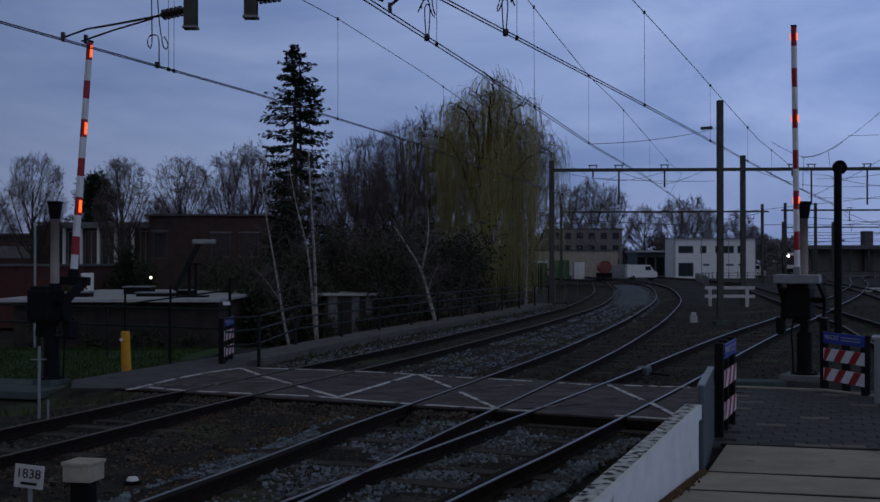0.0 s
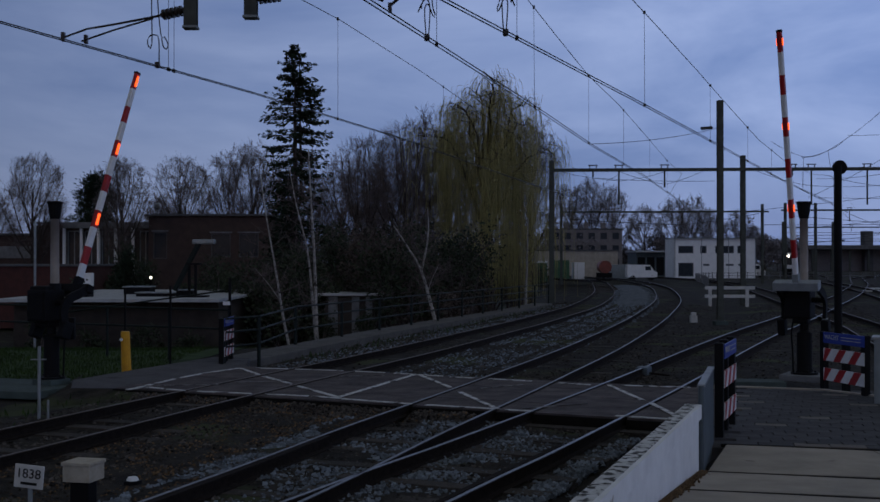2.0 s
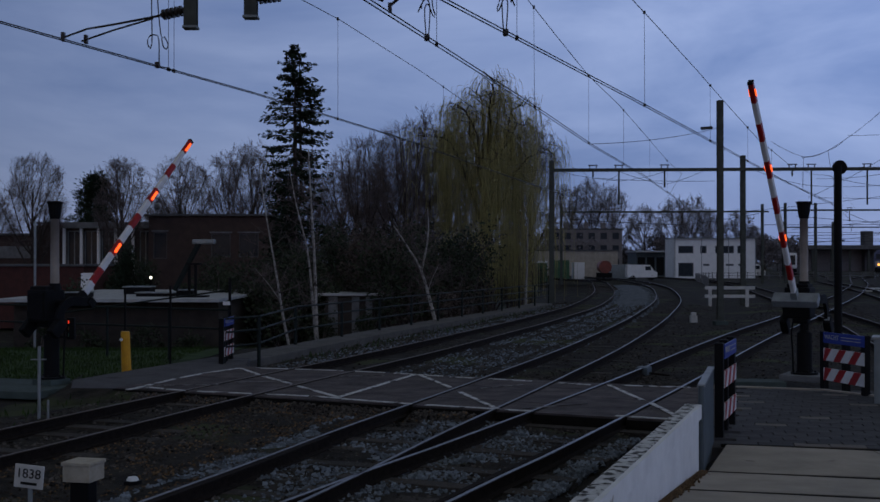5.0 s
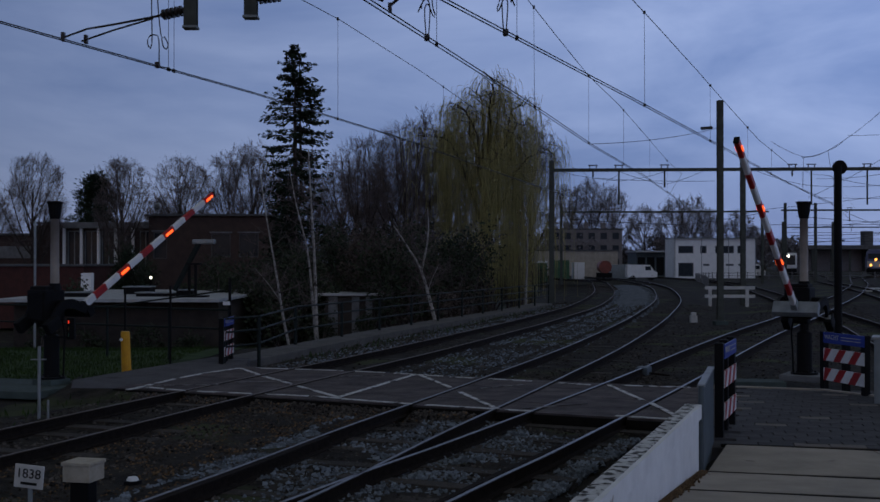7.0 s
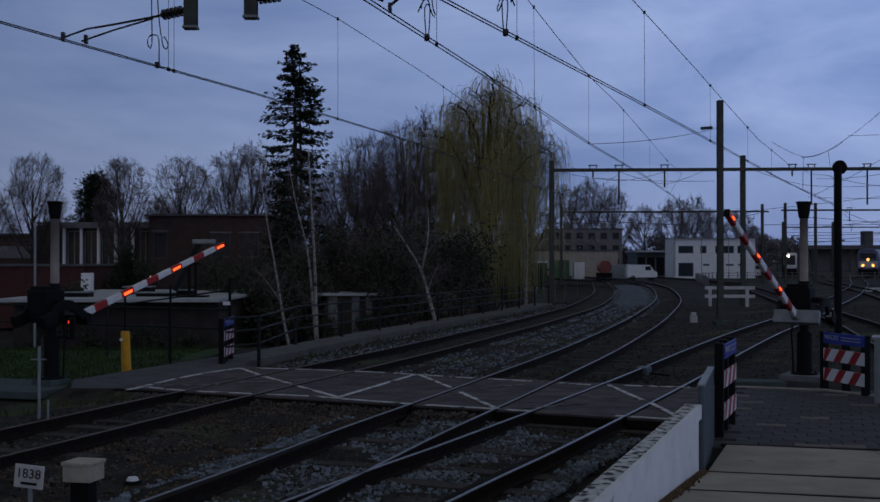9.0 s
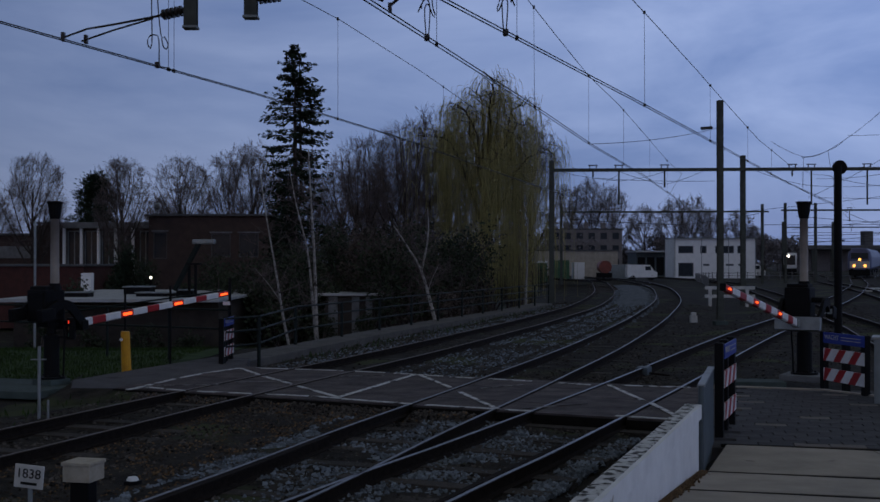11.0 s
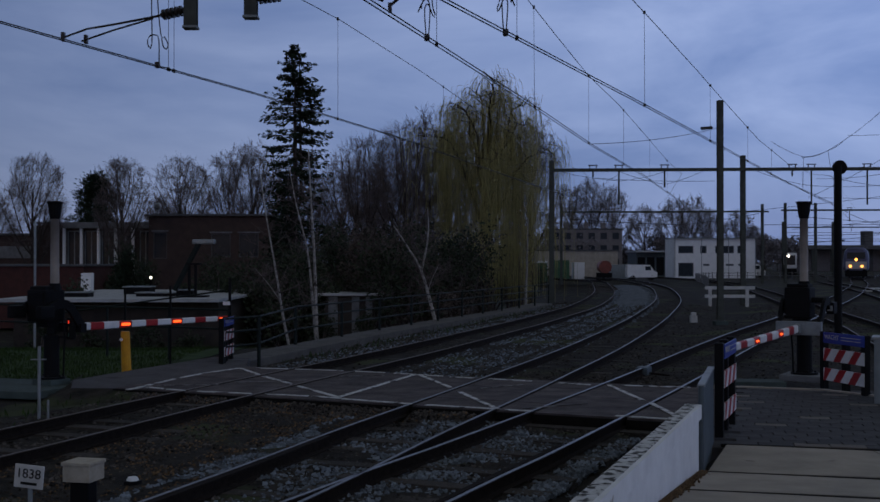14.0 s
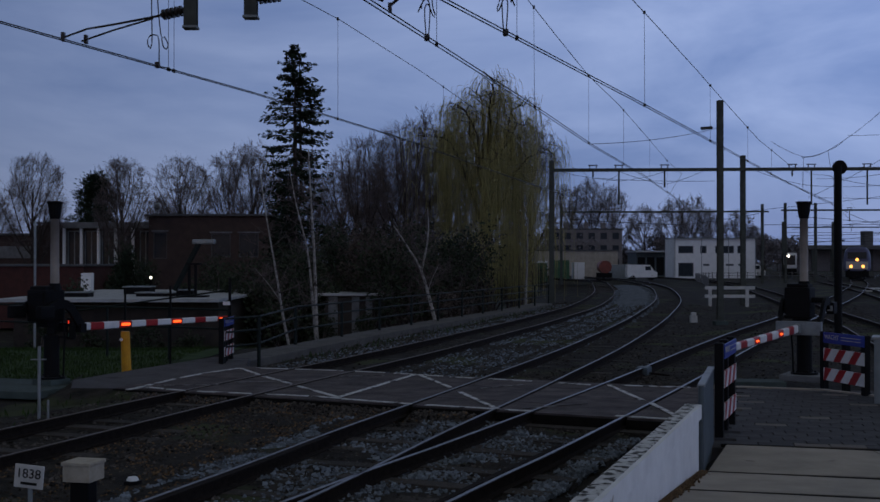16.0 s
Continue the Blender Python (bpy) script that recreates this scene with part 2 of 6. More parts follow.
def sweep(bm, line, profile):
    """Extrudes an (across, up) profile along a plan line."""
    n = len(line)
    rows = []
    for i, p in enumerate(line):
        t = (line[min(i + 1, n - 1)] - line[max(i - 1, 0)])
        t.z = 0
        t.normalize()
        r = Vector((t.y, -t.x, 0))
        rows.append([bm.verts.new(p + r * a + Vector((0, 0, z))) for a, z in profile])
    k = len(profile)
    for i in range(n - 1):
        for j in range(k):
            bm.faces.new((rows[i][j], rows[i + 1][j], rows[i + 1][(j + 1) % k], rows[i][(j + 1) % k]))
    bm.faces.new(rows[0])
    bm.faces.new(list(reversed(rows[-1])))
    return bm


class Shape:
    """Vertices and faces gathered for one large mesh."""

    def __init__(self):
        self.v, self.f = [], []

    def tube(self, p0, p1, r0, r1, seg=3):
        d = p1 - p0
        if d.length < 1e-6:
            return
        d.normalize()
        a = d.cross(Vector((0, 0, 1)) if abs(d.z) < 0.9 else Vector((1, 0, 0))).normalized()
        b = d.cross(a)
        n = len(self.v)
        for p, r in ((p0, r0), (p1, r1)):
            for k in range(seg):
                w = 2 * math.pi * k / seg
                self.v.append(p + a * (math.cos(w) * r) + b * (math.sin(w) * r))
        for k in range(seg):
            self.f.append((n + k, n + (k + 1) % seg, n + seg + (k + 1) % seg, n + seg + k))

    def leaf(self, p, d, w, side):
        """A pointed blade from p along d."""
        n = len(self.v)
        self.v += [p, p + d * 0.45 + side * w, p + d, p + d * 0.45 - side * w]
        self.f.append((n, n + 1, n + 2, n + 3))

    def stone(self, p, s, rng):
        n = len(self.v)
        m = Euler((rng.random() * 6, rng.random() * 6, rng.random() * 6)).to_matrix()
        for q in ((1, 0, 0), (-1, 0, 0), (0, 1, 0), (0, -1, 0), (0, 0, 1), (0, 0, -1)):
            self.v.append(p + (m @ Vector(q)) * (s * rng.uniform(0.6, 1.2)))
        for a, b, c in ((0, 2, 4), (2, 1, 4), (1, 3, 4), (3, 0, 4), (2, 0, 5), (1, 2, 5), (3, 1, 5), (0, 3, 5)):
            self.f.append((n + a, n + b, n + c))

    def make(self, name, mat, parent=None, label=""):
        me = bpy.data.meshes.new(name)
        me.from_pydata([tuple(p) for p in self.v], [], self.f)
        me.materials.append(mat)
        ob = new(name, me)
        if parent is not None:
            ob.parent = parent
        if label:
            tagged(ob, label)
        return ob


def step(a, b, x):
    t = min(1.0, max(0.0, (x - a) / (b - a)))
    return t * t * (3 - 2 * t)


# ---- plan of the railway, metres; rail heads at z = 0 ----
TRACK_1 = smooth_line([(-10.59, -3, 0), (-7.45, 8.02, 0), (-5.3, 14.54, 0), (-4.04, 18.42, 0), (-2.19, 23.63, 0), (-0.53, 28.45, 0), (1.34, 34.31, 0), (4.01, 43.01, 0), (7.64, 56.58, 0), (11.52, 76.8, 0), (14.76, 100.6, 0), (16.5, 117.8, 0), (13.6, 136, 0), (8, 158, 0), (-4, 182, 0)])
TRACK_2 = smooth_line([(-6.47, -1.92, 0), (-2.08, 10.45, 0), (-0.64, 14.82, 0), (1.56, 21.23, 0), (4.73, 31.05, 0), (9.08, 46.48, 0), (13.94, 66.89, 0), (18.7, 94.5, 0), (20.75, 119.2, 0), (20.6, 137, 0), (15, 160, 0), (4, 184, 0)])
TRACK_3 = smooth_line([(-6.68, -2.97, 0), (-0.85, 10.12, 0), (0.93, 13.92, 0), (4.08, 20.96, 0), (7.25, 28.39, 0), (10.13, 34.9, 0), (14.0, 43.18, 0), (19.34, 55.13, 0), (27.29, 73.1, 0), (38.69, 100.9, 0), (47.25, 124, 0), (52.4, 137, 0), (62.9, 157, 0), (77.7, 186, 0), (100, 228, 0)])
TRACK_4 = smooth_line([(8.5, 14, 0), (11.3, 25, 0), (13.4, 33, 0), (15.4, 41, 0), (19.3, 60, 0), (25, 88, 0), (29, 112, 0), (29, 140, 0), (24, 170, 0)])
TRACK_5 = smooth_line([(14.5, 25, 0), (18.5, 37, 0), (24, 55, 0), (33, 86, 0), (42, 120, 0), (52, 150, 0), (62, 190, 0)])
GAUGE = 0.716  # half the distance between rail centres
TRACKS = (TRACK_1, TRACK_2, TRACK_3, TRACK_4, TRACK_5)
SEEN = [p for line in TRACKS for p in line[::3]]
SEEN_XY = np.array([(p.x, p.y) for p in SEEN])


def track_gap(x, y):
    return float(np.sqrt(((SEEN_XY - (x, y)) ** 2).sum(1).min()))


# road over the tracks: E1 runs across them, E2 along them
TURN = radians(24.0)
E1, E2 = Vector((math.cos(TURN), -math.sin(TURN), 0)), Vector((math.sin(TURN), math.cos(TURN), 0))


def rp(a, b, z=0.0):
    return E1 * a + E2 * b + Vector((0, 0, z))


def low_side(x, y):
    """How far a place lies beyond the railing, on the garden side."""
    fx = -4.6 + (y - 26) * 0.322 if y > 26 else -4.6 - (26 - y) * 0.9
    return fx - x


def ground_z(x, y):
    d = track_gap(x, y)
    z = -0.17 - 0.12 * step(1.5, 3.2, d)
    if y > 21:
        z -= 1.45 * step(0.8, 6.0, low_side(x, y)) * step(30, 43, y)
    a, b = x * E1.x + y * E1.y, x * E2.x + y * E2.y
    z += 0.035 * noise.noise(Vector((x * 0.7, y * 0.7, 0))) + 0.02 * noise.noise(Vector((x * 2.3, y * 2.3, 3)))
    if b < 20.5 and a > -3.6:
        z = min(z, -0.3)
    if 15.3 < b < 20.6:
        z = min(z, -0.22)
    return z


def build_ground():
    xs = sorted(set([-900, -500, -280, -160, -100, -70, -50] + [-40 + 1.5 * i for i in range(10)] + [-25 + 0.5 * i for i in range(110)] + [30 + 2 * i for i in range(36)] + [110, 140, 190, 260, 380, 600, 1000]))
    ys = sorted(set([-200, -80, -30, -10] + [0.5 * i for i in range(120)] + [60 + 1.5 * i for i in range(60)] + [155, 165, 180, 200, 240, 300, 420, 600, 900, 1500]))
    sh = Shape()
    for y in ys:
        for x in xs:
            sh.v.append(Vector((x, y, ground_z(x, y))))
    n = len(xs)
    for j in range(len(ys) - 1):
        for i in range(n - 1):
            k = j * n + i
            sh.f.append((k, k + 1, k + n + 1, k + n))
    ob = sh.make("ground", M_GROUND)
    for p in ob.data.polygons:
        p.use_smooth = True
    tagged(ob, "brown earth and old ballast under the railway yard", "ground", kind="structure")


RAIL = [(-0.075, -0.16), (0.075, -0.16), (0.072, -0.148), (0.012, -0.132), (0.009, -0.046), (0.036, -0.038), (0.036, -0.006), (-0.036, -0.006), (-0.036, -0.038), (-0.009, -0.046), (-0.012, -0.132), (-0.072, -0.148)]
CROWN = [(-0.021, -0.006), (0.021, -0.006), (0.016, 0.0), (-0.016, 0.0)]


def build_track(name, line, label, top, checks=(), sleepers=True):
    """Rails with bright crowns, and sleepers for the stretch close by."""
    t = thing(name, label, "railway track", kind="structure")
    for side in (-1, 1):
        rail_line = offset_line(line, side * GAUGE)
        rail = part("rail", sweep(bmesh.new(), rail_line, RAIL), M_RAIL, t)
        part("rail_head", sweep(bmesh.new(), rail_line, CROWN), top, rail, "rail head worn bright by wheels" if top is M_RAILTOP else "")
    for s, y0, y1 in checks:
        line_part = [p for p in offset_line(line, s) if y0 < p.y < y1]
        part("check_rail", sweep(bmesh.new(), line_part, RAIL), M_RAIL, t, "dark check rail beside the running rail")
    if not sleepers:
        return t
    me = None
    rest = bmesh.new()
    acc, last, count = 0.0, line[0], 0
    for i, p in enumerate(line[1:], 1):
        acc += (p - last).length
        d = p - last
        last = p
        if acc < 0.6 or p.y < 6:
            continue
        acc = 0.0
        b = p.x * E2.x + p.y * E2.y
        if 15.4 < b < 20.2:
            continue
        rz = math.degrees(math.atan2(d.y, d.x)) - 90
        bed = -0.235 if b < 15.4 else -0.258
        if count < 60:
            if me is None:
                s = part("sleeper", slab((0, 0, 0), (2.5, 0.25, 0.16), 0, 0.012), M_SLEEPER, t)
                me = s.data
            else:
                s = new("sleeper", me)
                s.parent = t
            s.matrix_basis = pose(p.x, p.y, bed + random.uniform(-0.008, 0.008), 0, 0, rz + random.uniform(-1.5, 1.5))
        else:
            box(rest, (p.x, p.y, bed), (2.5, 0.25, 0.16), rz)
        count += 1
        if p.y > 110:
            break
    tagged(part("far_sleepers", rest, M_SLEEPER, t), kind="stuff")
    return t


def build_ballast():
    rng = random.Random(5)
    grey, brown, litter = Shape(), Shape(), Shape()

    def scatter(line, y0, y1, count, half, shape, big, where=None):
        pts = [p for p in line if y0 < p.y < y1]
        for _ in range(count):
            i = rng.randrange(len(pts) - 1)
            a = pts[i].lerp(pts[i + 1], rng.random())
            d = (pts[i + 1] - pts[i]).normalized()
            s = rng.uniform(-half, half)
            p = a + Vector((d.y, -d.x, 0)) * s
            b = p.x * E2.x + p.y * E2.y
            if 15.45 < b < 20.15 or abs(abs(s) - GAUGE) < 0.11:
                continue
            if where and not where(p, s):
                continue
            shape.stone(Vector((p.x, p.y, ground_z(p.x, p.y) - rng.uniform(0.0, 0.025))), rng.uniform(0.4, 1.0) * big, rng)

    patch = lambda p, s: noise.noise(Vector((p.x * 0.6, p.y * 0.6, 9))) > -0.12
    scatter(TRACK_3, 8, 17, 6500, 1.5, grey, 0.052, patch)
    scatter(TRACK_2, 8, 17, 6500, 1.6, grey, 0.052, patch)
    scatter(TRACK_1, 8, 22, 9500, 2.2, brown, 0.046)
    scatter(TRACK_2, 8, 24, 9500, 3.0, brown, 0.046)
    scatter([a.lerp(b, 0.5) for a, b in zip([p for p in TRACK_1 if 9 < p.y < 20], [p for p in TRACK_2 if 9 < p.y < 20])], 9, 18, 8000, 1.5, litter, 0.03)
    scatter(TRACK_3, 8, 30, 4200, 2.6, brown, 0.042)
    for line in (TRACK_1, TRACK_2, TRACK_3, TRACK_4):
        scatter(line, 21, 60, 3600, 2.6, brown, 0.055)
    near_mid = [TRACK_1[min(range(len(TRACK_1)), key=lambda i: abs(TRACK_1[i].y - p.y))].lerp(p, 0.5) for p in TRACK_2 if 20 < p.y < 110]
    bed = [p - Vector((0, 0, 0.24 * (1 - step(44, 66, p.y)))) for p in near_mid if 42 < p.y < 104]
    tagged(part("gravel_bed", sweep(bmesh.new(), bed, [(-1.25, -0.34), (1.25, -0.34), (1.0, -0.15), (0.4, -0.11), (-0.4, -0.11), (-1.0, -0.15)]), M_GRAVEL), "pale blue-grey gravel bed between the curving tracks", "gravel", kind="structure")
    scatter(near_mid, 20, 45, 5200, 1.3, grey, 0.055, patch)
    scatter(near_mid, 20, 45, 1800, 1.6, grey, 0.05)
    scatter(near_mid, 43, 105, 6500, 1.5, grey, 0.085)
    scatter([p + Vector((-1.9, 0.6, 0)) for p in TRACK_1], 21, 60, 7000, 1.2, grey, 0.06, patch)
    scatter([p + Vector((-2.1, 0.6, 0)) for p in TRACK_1], 21, 64, 7000, 1.1, brown, 0.06)
    scatter(offset_line(TRACK_2, -1.12), 10.5, 16, 2400, 0.36, grey, 0.052, patch)
    scatter(offset_line(TRACK_3, 1.55), 7, 15, 8600, 0.72, grey, 0.056)
    # earth and stones heaped against the near edge of the deck
    rails = [line_at_fine(offset_line(line, s), 15.4) for line in (TRACK_1, TRACK_2, TRACK_3) for s in (-GAUGE, GAUGE)]
    for _ in range(9000):
        u, a = rng.random(), rng.uniform(-13.2, -3.4)
        gap = min(abs(a - r) for r in rails)
        if gap < 0.13 or (a > -6.0 and u > 0.75):
            continue
        top = -0.25 + (0.18 if a < -6.2 else 0.09) * u + 0.03 * noise.noise(Vector((a * 2.2, 0, 4)))
        (litter if rng.random() < 0.07 else brown).stone(rp(a, 15.02 + 0.60 * u, top - rng.uniform(0, 0.04)), rng.uniform(0.5, 1.0) * 0.045, rng)
    for sh, m, lab in ((grey, M_STONE, "blue-grey broken ballast stones between the rails"), (brown, M_BROWNSTONE, "rust-brown ballast stones beside the rails"), (litter, M_LITTER, "withered leaves and tan chips on the earth")):
        tagged(sh.make("ballast", m), lab, "ballast", kind="stuff")


def flat(pts, z0, z1):
    """A prism on a plan outline."""
    bm = bmesh.new()
    lo = [bm.verts.new((p[0], p[1], z0)) for p in pts]
    hi = [bm.verts.new((p[0], p[1], z1)) for p in pts]
    n = len(pts)
    bm.faces.new(hi)
    bm.faces.new(list(reversed(lo)))
    for i in range(n):
        bm.faces.new((lo[i], lo[(i + 1) % n], hi[(i + 1) % n], hi[i]))
    bmesh.ops.recalc_face_normals(bm, faces=bm.faces)
    return bm


def line_at(line, b):
    """Where a track meets the road's lengthwise station b: its station across."""
    p = min(line, key=lambda q: abs(q.x * E2.x + q.y * E2.y - b))
    return p.x * E1.x + p.y * E1.y


def build_crossing():
    t = thing("level_crossing", "worn dark crossing deck with white painted cross lines", "level crossing", kind="structure")
    b0, b1 = 15.7, 19.95
    # panels between the rails and beside them, in four rows
    rows = 4
    for r in range(rows):
        lo, hi = b0 + (b1 - b0) * r / rows + 0.006, b0 + (b1 - b0) * (r + 1) / rows - 0.006
        cuts = []
        for line in (TRACK_1, TRACK_2, TRACK_3):
            for s in (-GAUGE, GAUGE):
                off = offset_line(line, s)
                cuts.append((line_at_fine(off, lo), line_at_fine(off, hi)))
        cuts.sort(key=lambda c: c[0])
        edges = [(-13.4, -13.4)] + cuts + [(-3.05, -3.05)]
        for i in range(len(edges) - 1):
            l0, l1 = edges[i][0] + (0.075 if i else 0), edges[i][1] + (0.075 if i else 0)
            r0, r1 = edges[i + 1][0] - 0.05, edges[i + 1][1] - 0.05
            if r0 - l0 < 0.12 or r1 - l1 < 0.12:
                continue
            pts = [rp(l0, lo), rp(r0, lo), rp(r1, hi), rp(l1, hi)]
            if r == 0:
                q0, q1 = rp(l0, lo - 0.09), rp(r0, lo - 0.09)
                part("edge_timber", flat([q0, q1, rp(r0, lo - 0.01), rp(l0, lo - 0.01)], -0.3, -0.03), M_TAR, t, "dark timber along the deck edge")
            part("deck_panel", flat(pts, -0.2, -0.012 + random.uniform(-0.003, 0.003)), M_ASPHALT, t)

    def stripe(a0, s0, a1, s1, w=0.085, paint=None):
        p, q = rp(a0, s0), rp(a1, s1)
        d = (q - p).normalized()
        n = Vector((d.y, -d.x, 0)) * (w / 2)
        part("painted_line", flat([p - n, p + n, q + n, q - n], -0.006, 0.004), paint or M_LINE, t)

    # outline of the deck and the crossed diagonals, worn through at the rails
    for run in (((-12.93, 15.45), (-12.93, 15.72)), ((-12.95, 15.74), (-13.26, 17.2)), ((-13.27, 17.25), (-13.38, 18.4)), ((-13.38, 18.44), (-13.32, 19.44)),
                ((-13.28, 19.45), (-12.22, 18.53)), ((-11.95, 18.3), (-10.72, 17.36)), ((-10.49, 17.17), (-8.98, 16.02)),
                ((-12.86, 15.90), (-11.93, 15.74)), ((-11.63, 15.75), (-10.62, 15.86)), ((-10.36, 15.90), (-9.54, 15.96)), ((-9.45, 15.96), (-8.9, 15.93)), ((-8.83, 15.88), (-7.52, 15.76)), ((-7.26, 15.76), (-6.12, 15.76)), ((-5.92, 15.74), (-5.5, 15.76)), ((-4.2, 15.80), (-3.29, 15.78)),
                ((-13.0, 19.62), (-12.3, 19.74)), ((-12.12, 19.78), (-11.06, 19.9)), ((-10.75, 19.9), (-10.11, 19.9)), ((-9.86, 19.88), (-8.75, 19.76)), ((-8.57, 19.72), (-7.98, 19.68)), ((-7.72, 19.68), (-6.85, 19.64)), ((-6.28, 19.56), (-5.66, 19.5)), ((-5.1, 19.66), (-3.9, 19.84)),
                ((-9.0, 16.06), (-9.38, 19.86)), ((-9.33, 19.88), (-7.84, 18.08)), ((-7.49, 17.6), (-6.08, 15.82)), ((-5.34, 19.6), (-4.24, 17.68)), ((-4.05, 17.4), (-3.3, 16.0))):
        stripe(*run[0], *run[1])
    # older lines, worn thin
    for run in (((-12.87, 16.2), (-11.9, 16.74)), ((-11.83, 17.17), (-10.83, 18.1)), ((-10.59, 18.91), (-9.86, 19.42)), ((-7.3, 18.15), (-6.8, 19.0)), ((-5.71, 15.98), (-4.98, 16.95))):
        stripe(*run[0], *run[1], 0.05, M_OLDLINE)


def line_at_fine(line, b):
    best = None
    for p, q in zip(line, line[1:]):
        s, e = p.x * E2.x + p.y * E2.y, q.x * E2.x + q.y * E2.y
        if s <= b <= e:
            k = (b - s) / (e - s)
            m = p.lerp(q, k)
            return m.x * E1.x + m.y * E1.y
    return line_at(line, b)


def build_roads():
    road = part("road", flat([rp(-13.41, 15.72), rp(-13.41, 19.95), (-4.3, 24.3), (-4.5, 25.9), (-5.4, 26.2), (-6.3, 23.6), (-7.1, 21.2), (-6.7, 19.9)], -0.34, -0.03), M_ROAD)
    tagged(road, "cracked grey asphalt approach to the crossing", "road", kind="structure")
    # earth shoulder falling away from the road edge
    inner = smooth_line([(-7.25, 22.3, -0.04), (-7.0, 21.2, -0.04), (-6.66, 19.95, -0.036), (-5.9, 19.78, -0.036), (-5.2, 19.5, -0.045), (-4.7, 19.27, -0.06)], 0.12)
    outer = smooth_line([(-7.7, 22.1, -0.3), (-7.55, 20.8, -0.3), (-7.0, 19.0, -0.32), (-6.0, 18.75, -0.33), (-5.4, 18.7, -0.33), (-5.0, 18.75, -0.33)], 0.12)
    n = min(len(inner), len(outer))
    bank = Shape()
    for i in range(n):
        p, q = inner[i * (len(inner) - 1) // (n - 1)], outer[i * (len(outer) - 1) // (n - 1)]
        for k in range(6):
            c = p.lerp(q, k / 5)
            bank.v.append(c + Vector((0, 0, 0.02 * noise.noise(c * 4.0) if k else 0.0)))
    for i in range(n - 1):
        for k in range(5):
            j = i * 6 + k
            bank.f.append((j, j + 1, j + 7, j + 6))
    tagged(bank.make("verge", M_GROUND), "brown earth shoulder below the road edge", "verge", kind="structure")
    path = smooth_line([(-6.2, 23.6, 0), (-5.1, 27.2, 0), (-3.9, 31.5, 0), (-2.1, 37.5, 0), (-0.1, 43.5, 0), (2.9, 52, 0), (5.2, 60, 0)])
    p = part("pavement", sweep(bmesh.new(), path, [(-0.15, -0.3), (0.95, -0.3), (0.95, -0.10), (-0.15, -0.10)]), M_PATH)
    tagged(p, "grey concrete strip along the railing", "pavement", kind="structure")


# ---- platform end ----
def build_platform():
    t = thing("platform", "pale concrete slab floor at the platform end", "platform", kind="structure")
    joints = [-2.0, 0.7, 2.3, 3.9, 5.7, 7.3, 8.9, 10.4, 11.9, 13.64]
    zs = [0.80, 0.80, 0.80, 0.66, 0.52, 0.39, 0.25, 0.12, 0.0, 0.0]
    for i in range(len(joints) - 1):
        y0, y1 = joints[i] + 0.022, joints[i + 1] - 0.022
        ya, yb = y0, y1
        for k in range(3):
            y0, y1 = ya, yb
            x0 = wall_x(0.5 * (y0 + y1)) + 0.10 if k == 0 else 5.2 + 2.4 * (k - 1) + 0.012
            x1 = 5.2 + 2.4 * k - 0.012
            bm = bmesh.new()
            vs = []
            if k:
                y0, y1 = y0 - 0.23 * (x0 - first_x), y1 - 0.23 * (x0 - first_x)
            else:
                first_x = x0
            for x, y, z in ((x0 - (0.5 * (y1 - y0) * 0.38 if k == 0 else 0), y0, zs[i]), (x1, y0 - 0.23 * (x1 - x0), zs[i]), (x1, y1 - 0.23 * (x1 - x0), zs[i + 1]), (x0 + (0.5 * (y1 - y0) * 0.38 if k == 0 else 0), y1, zs[i + 1])):
                vs.append((x, y, z))
            hi = [bm.verts.new(v) for v in vs]
            lo = [bm.verts.new((v[0], v[1], v[2] - 0.25)) for v in vs]
            bm.faces.new(hi)
            bm.faces.new(list(reversed(lo)))
            for j in range(4):
                bm.faces.new((lo[j], lo[(j + 1) % 4], hi[(j + 1) % 4], hi[j]))
            bmesh.ops.recalc_face_normals(bm, faces=bm.faces)
            part("slab", bm, M_CONCRETE, t)
    for i in range(1, len(joints)):
        y, z = joints[i], zs[i]
        x0 = wall_x(y) + 0.03
        bm = bmesh.new()
        vs = [bm.verts.new(v) for v in ((x0, y - 0.026, z + 0.003), (10.0, y - 0.026 - 0.23 * (10.0 - x0), z + 0.003), (10.0, y + 0.026 - 0.23 * (10.0 - x0), z + 0.003), (x0, y + 0.026, z + 0.003))]
        lo = [bm.verts.new((v.co.x, v.co.y, v.co.z - 0.1)) for v in vs]
        bm.faces.new(vs)
        for k in range(4):
            bm.faces.new((lo[k], lo[(k + 1) % 4], vs[(k + 1) % 4], vs[k]))
        bmesh.ops.recalc_face_normals(bm, faces=bm.faces)
        part("joint", bm, M_TAR, t, "dark open joint between slabs")
    base = part("platform_base", flat([(-3.4, -2), (10, -2), (10, 13.5), (3.5, 13.5), (2.0, 10.4)], -0.6, -0.06), M_TAR, t)
    return t


def wall_x(y):
    return 2.81 + (y - 11.9) * 0.38


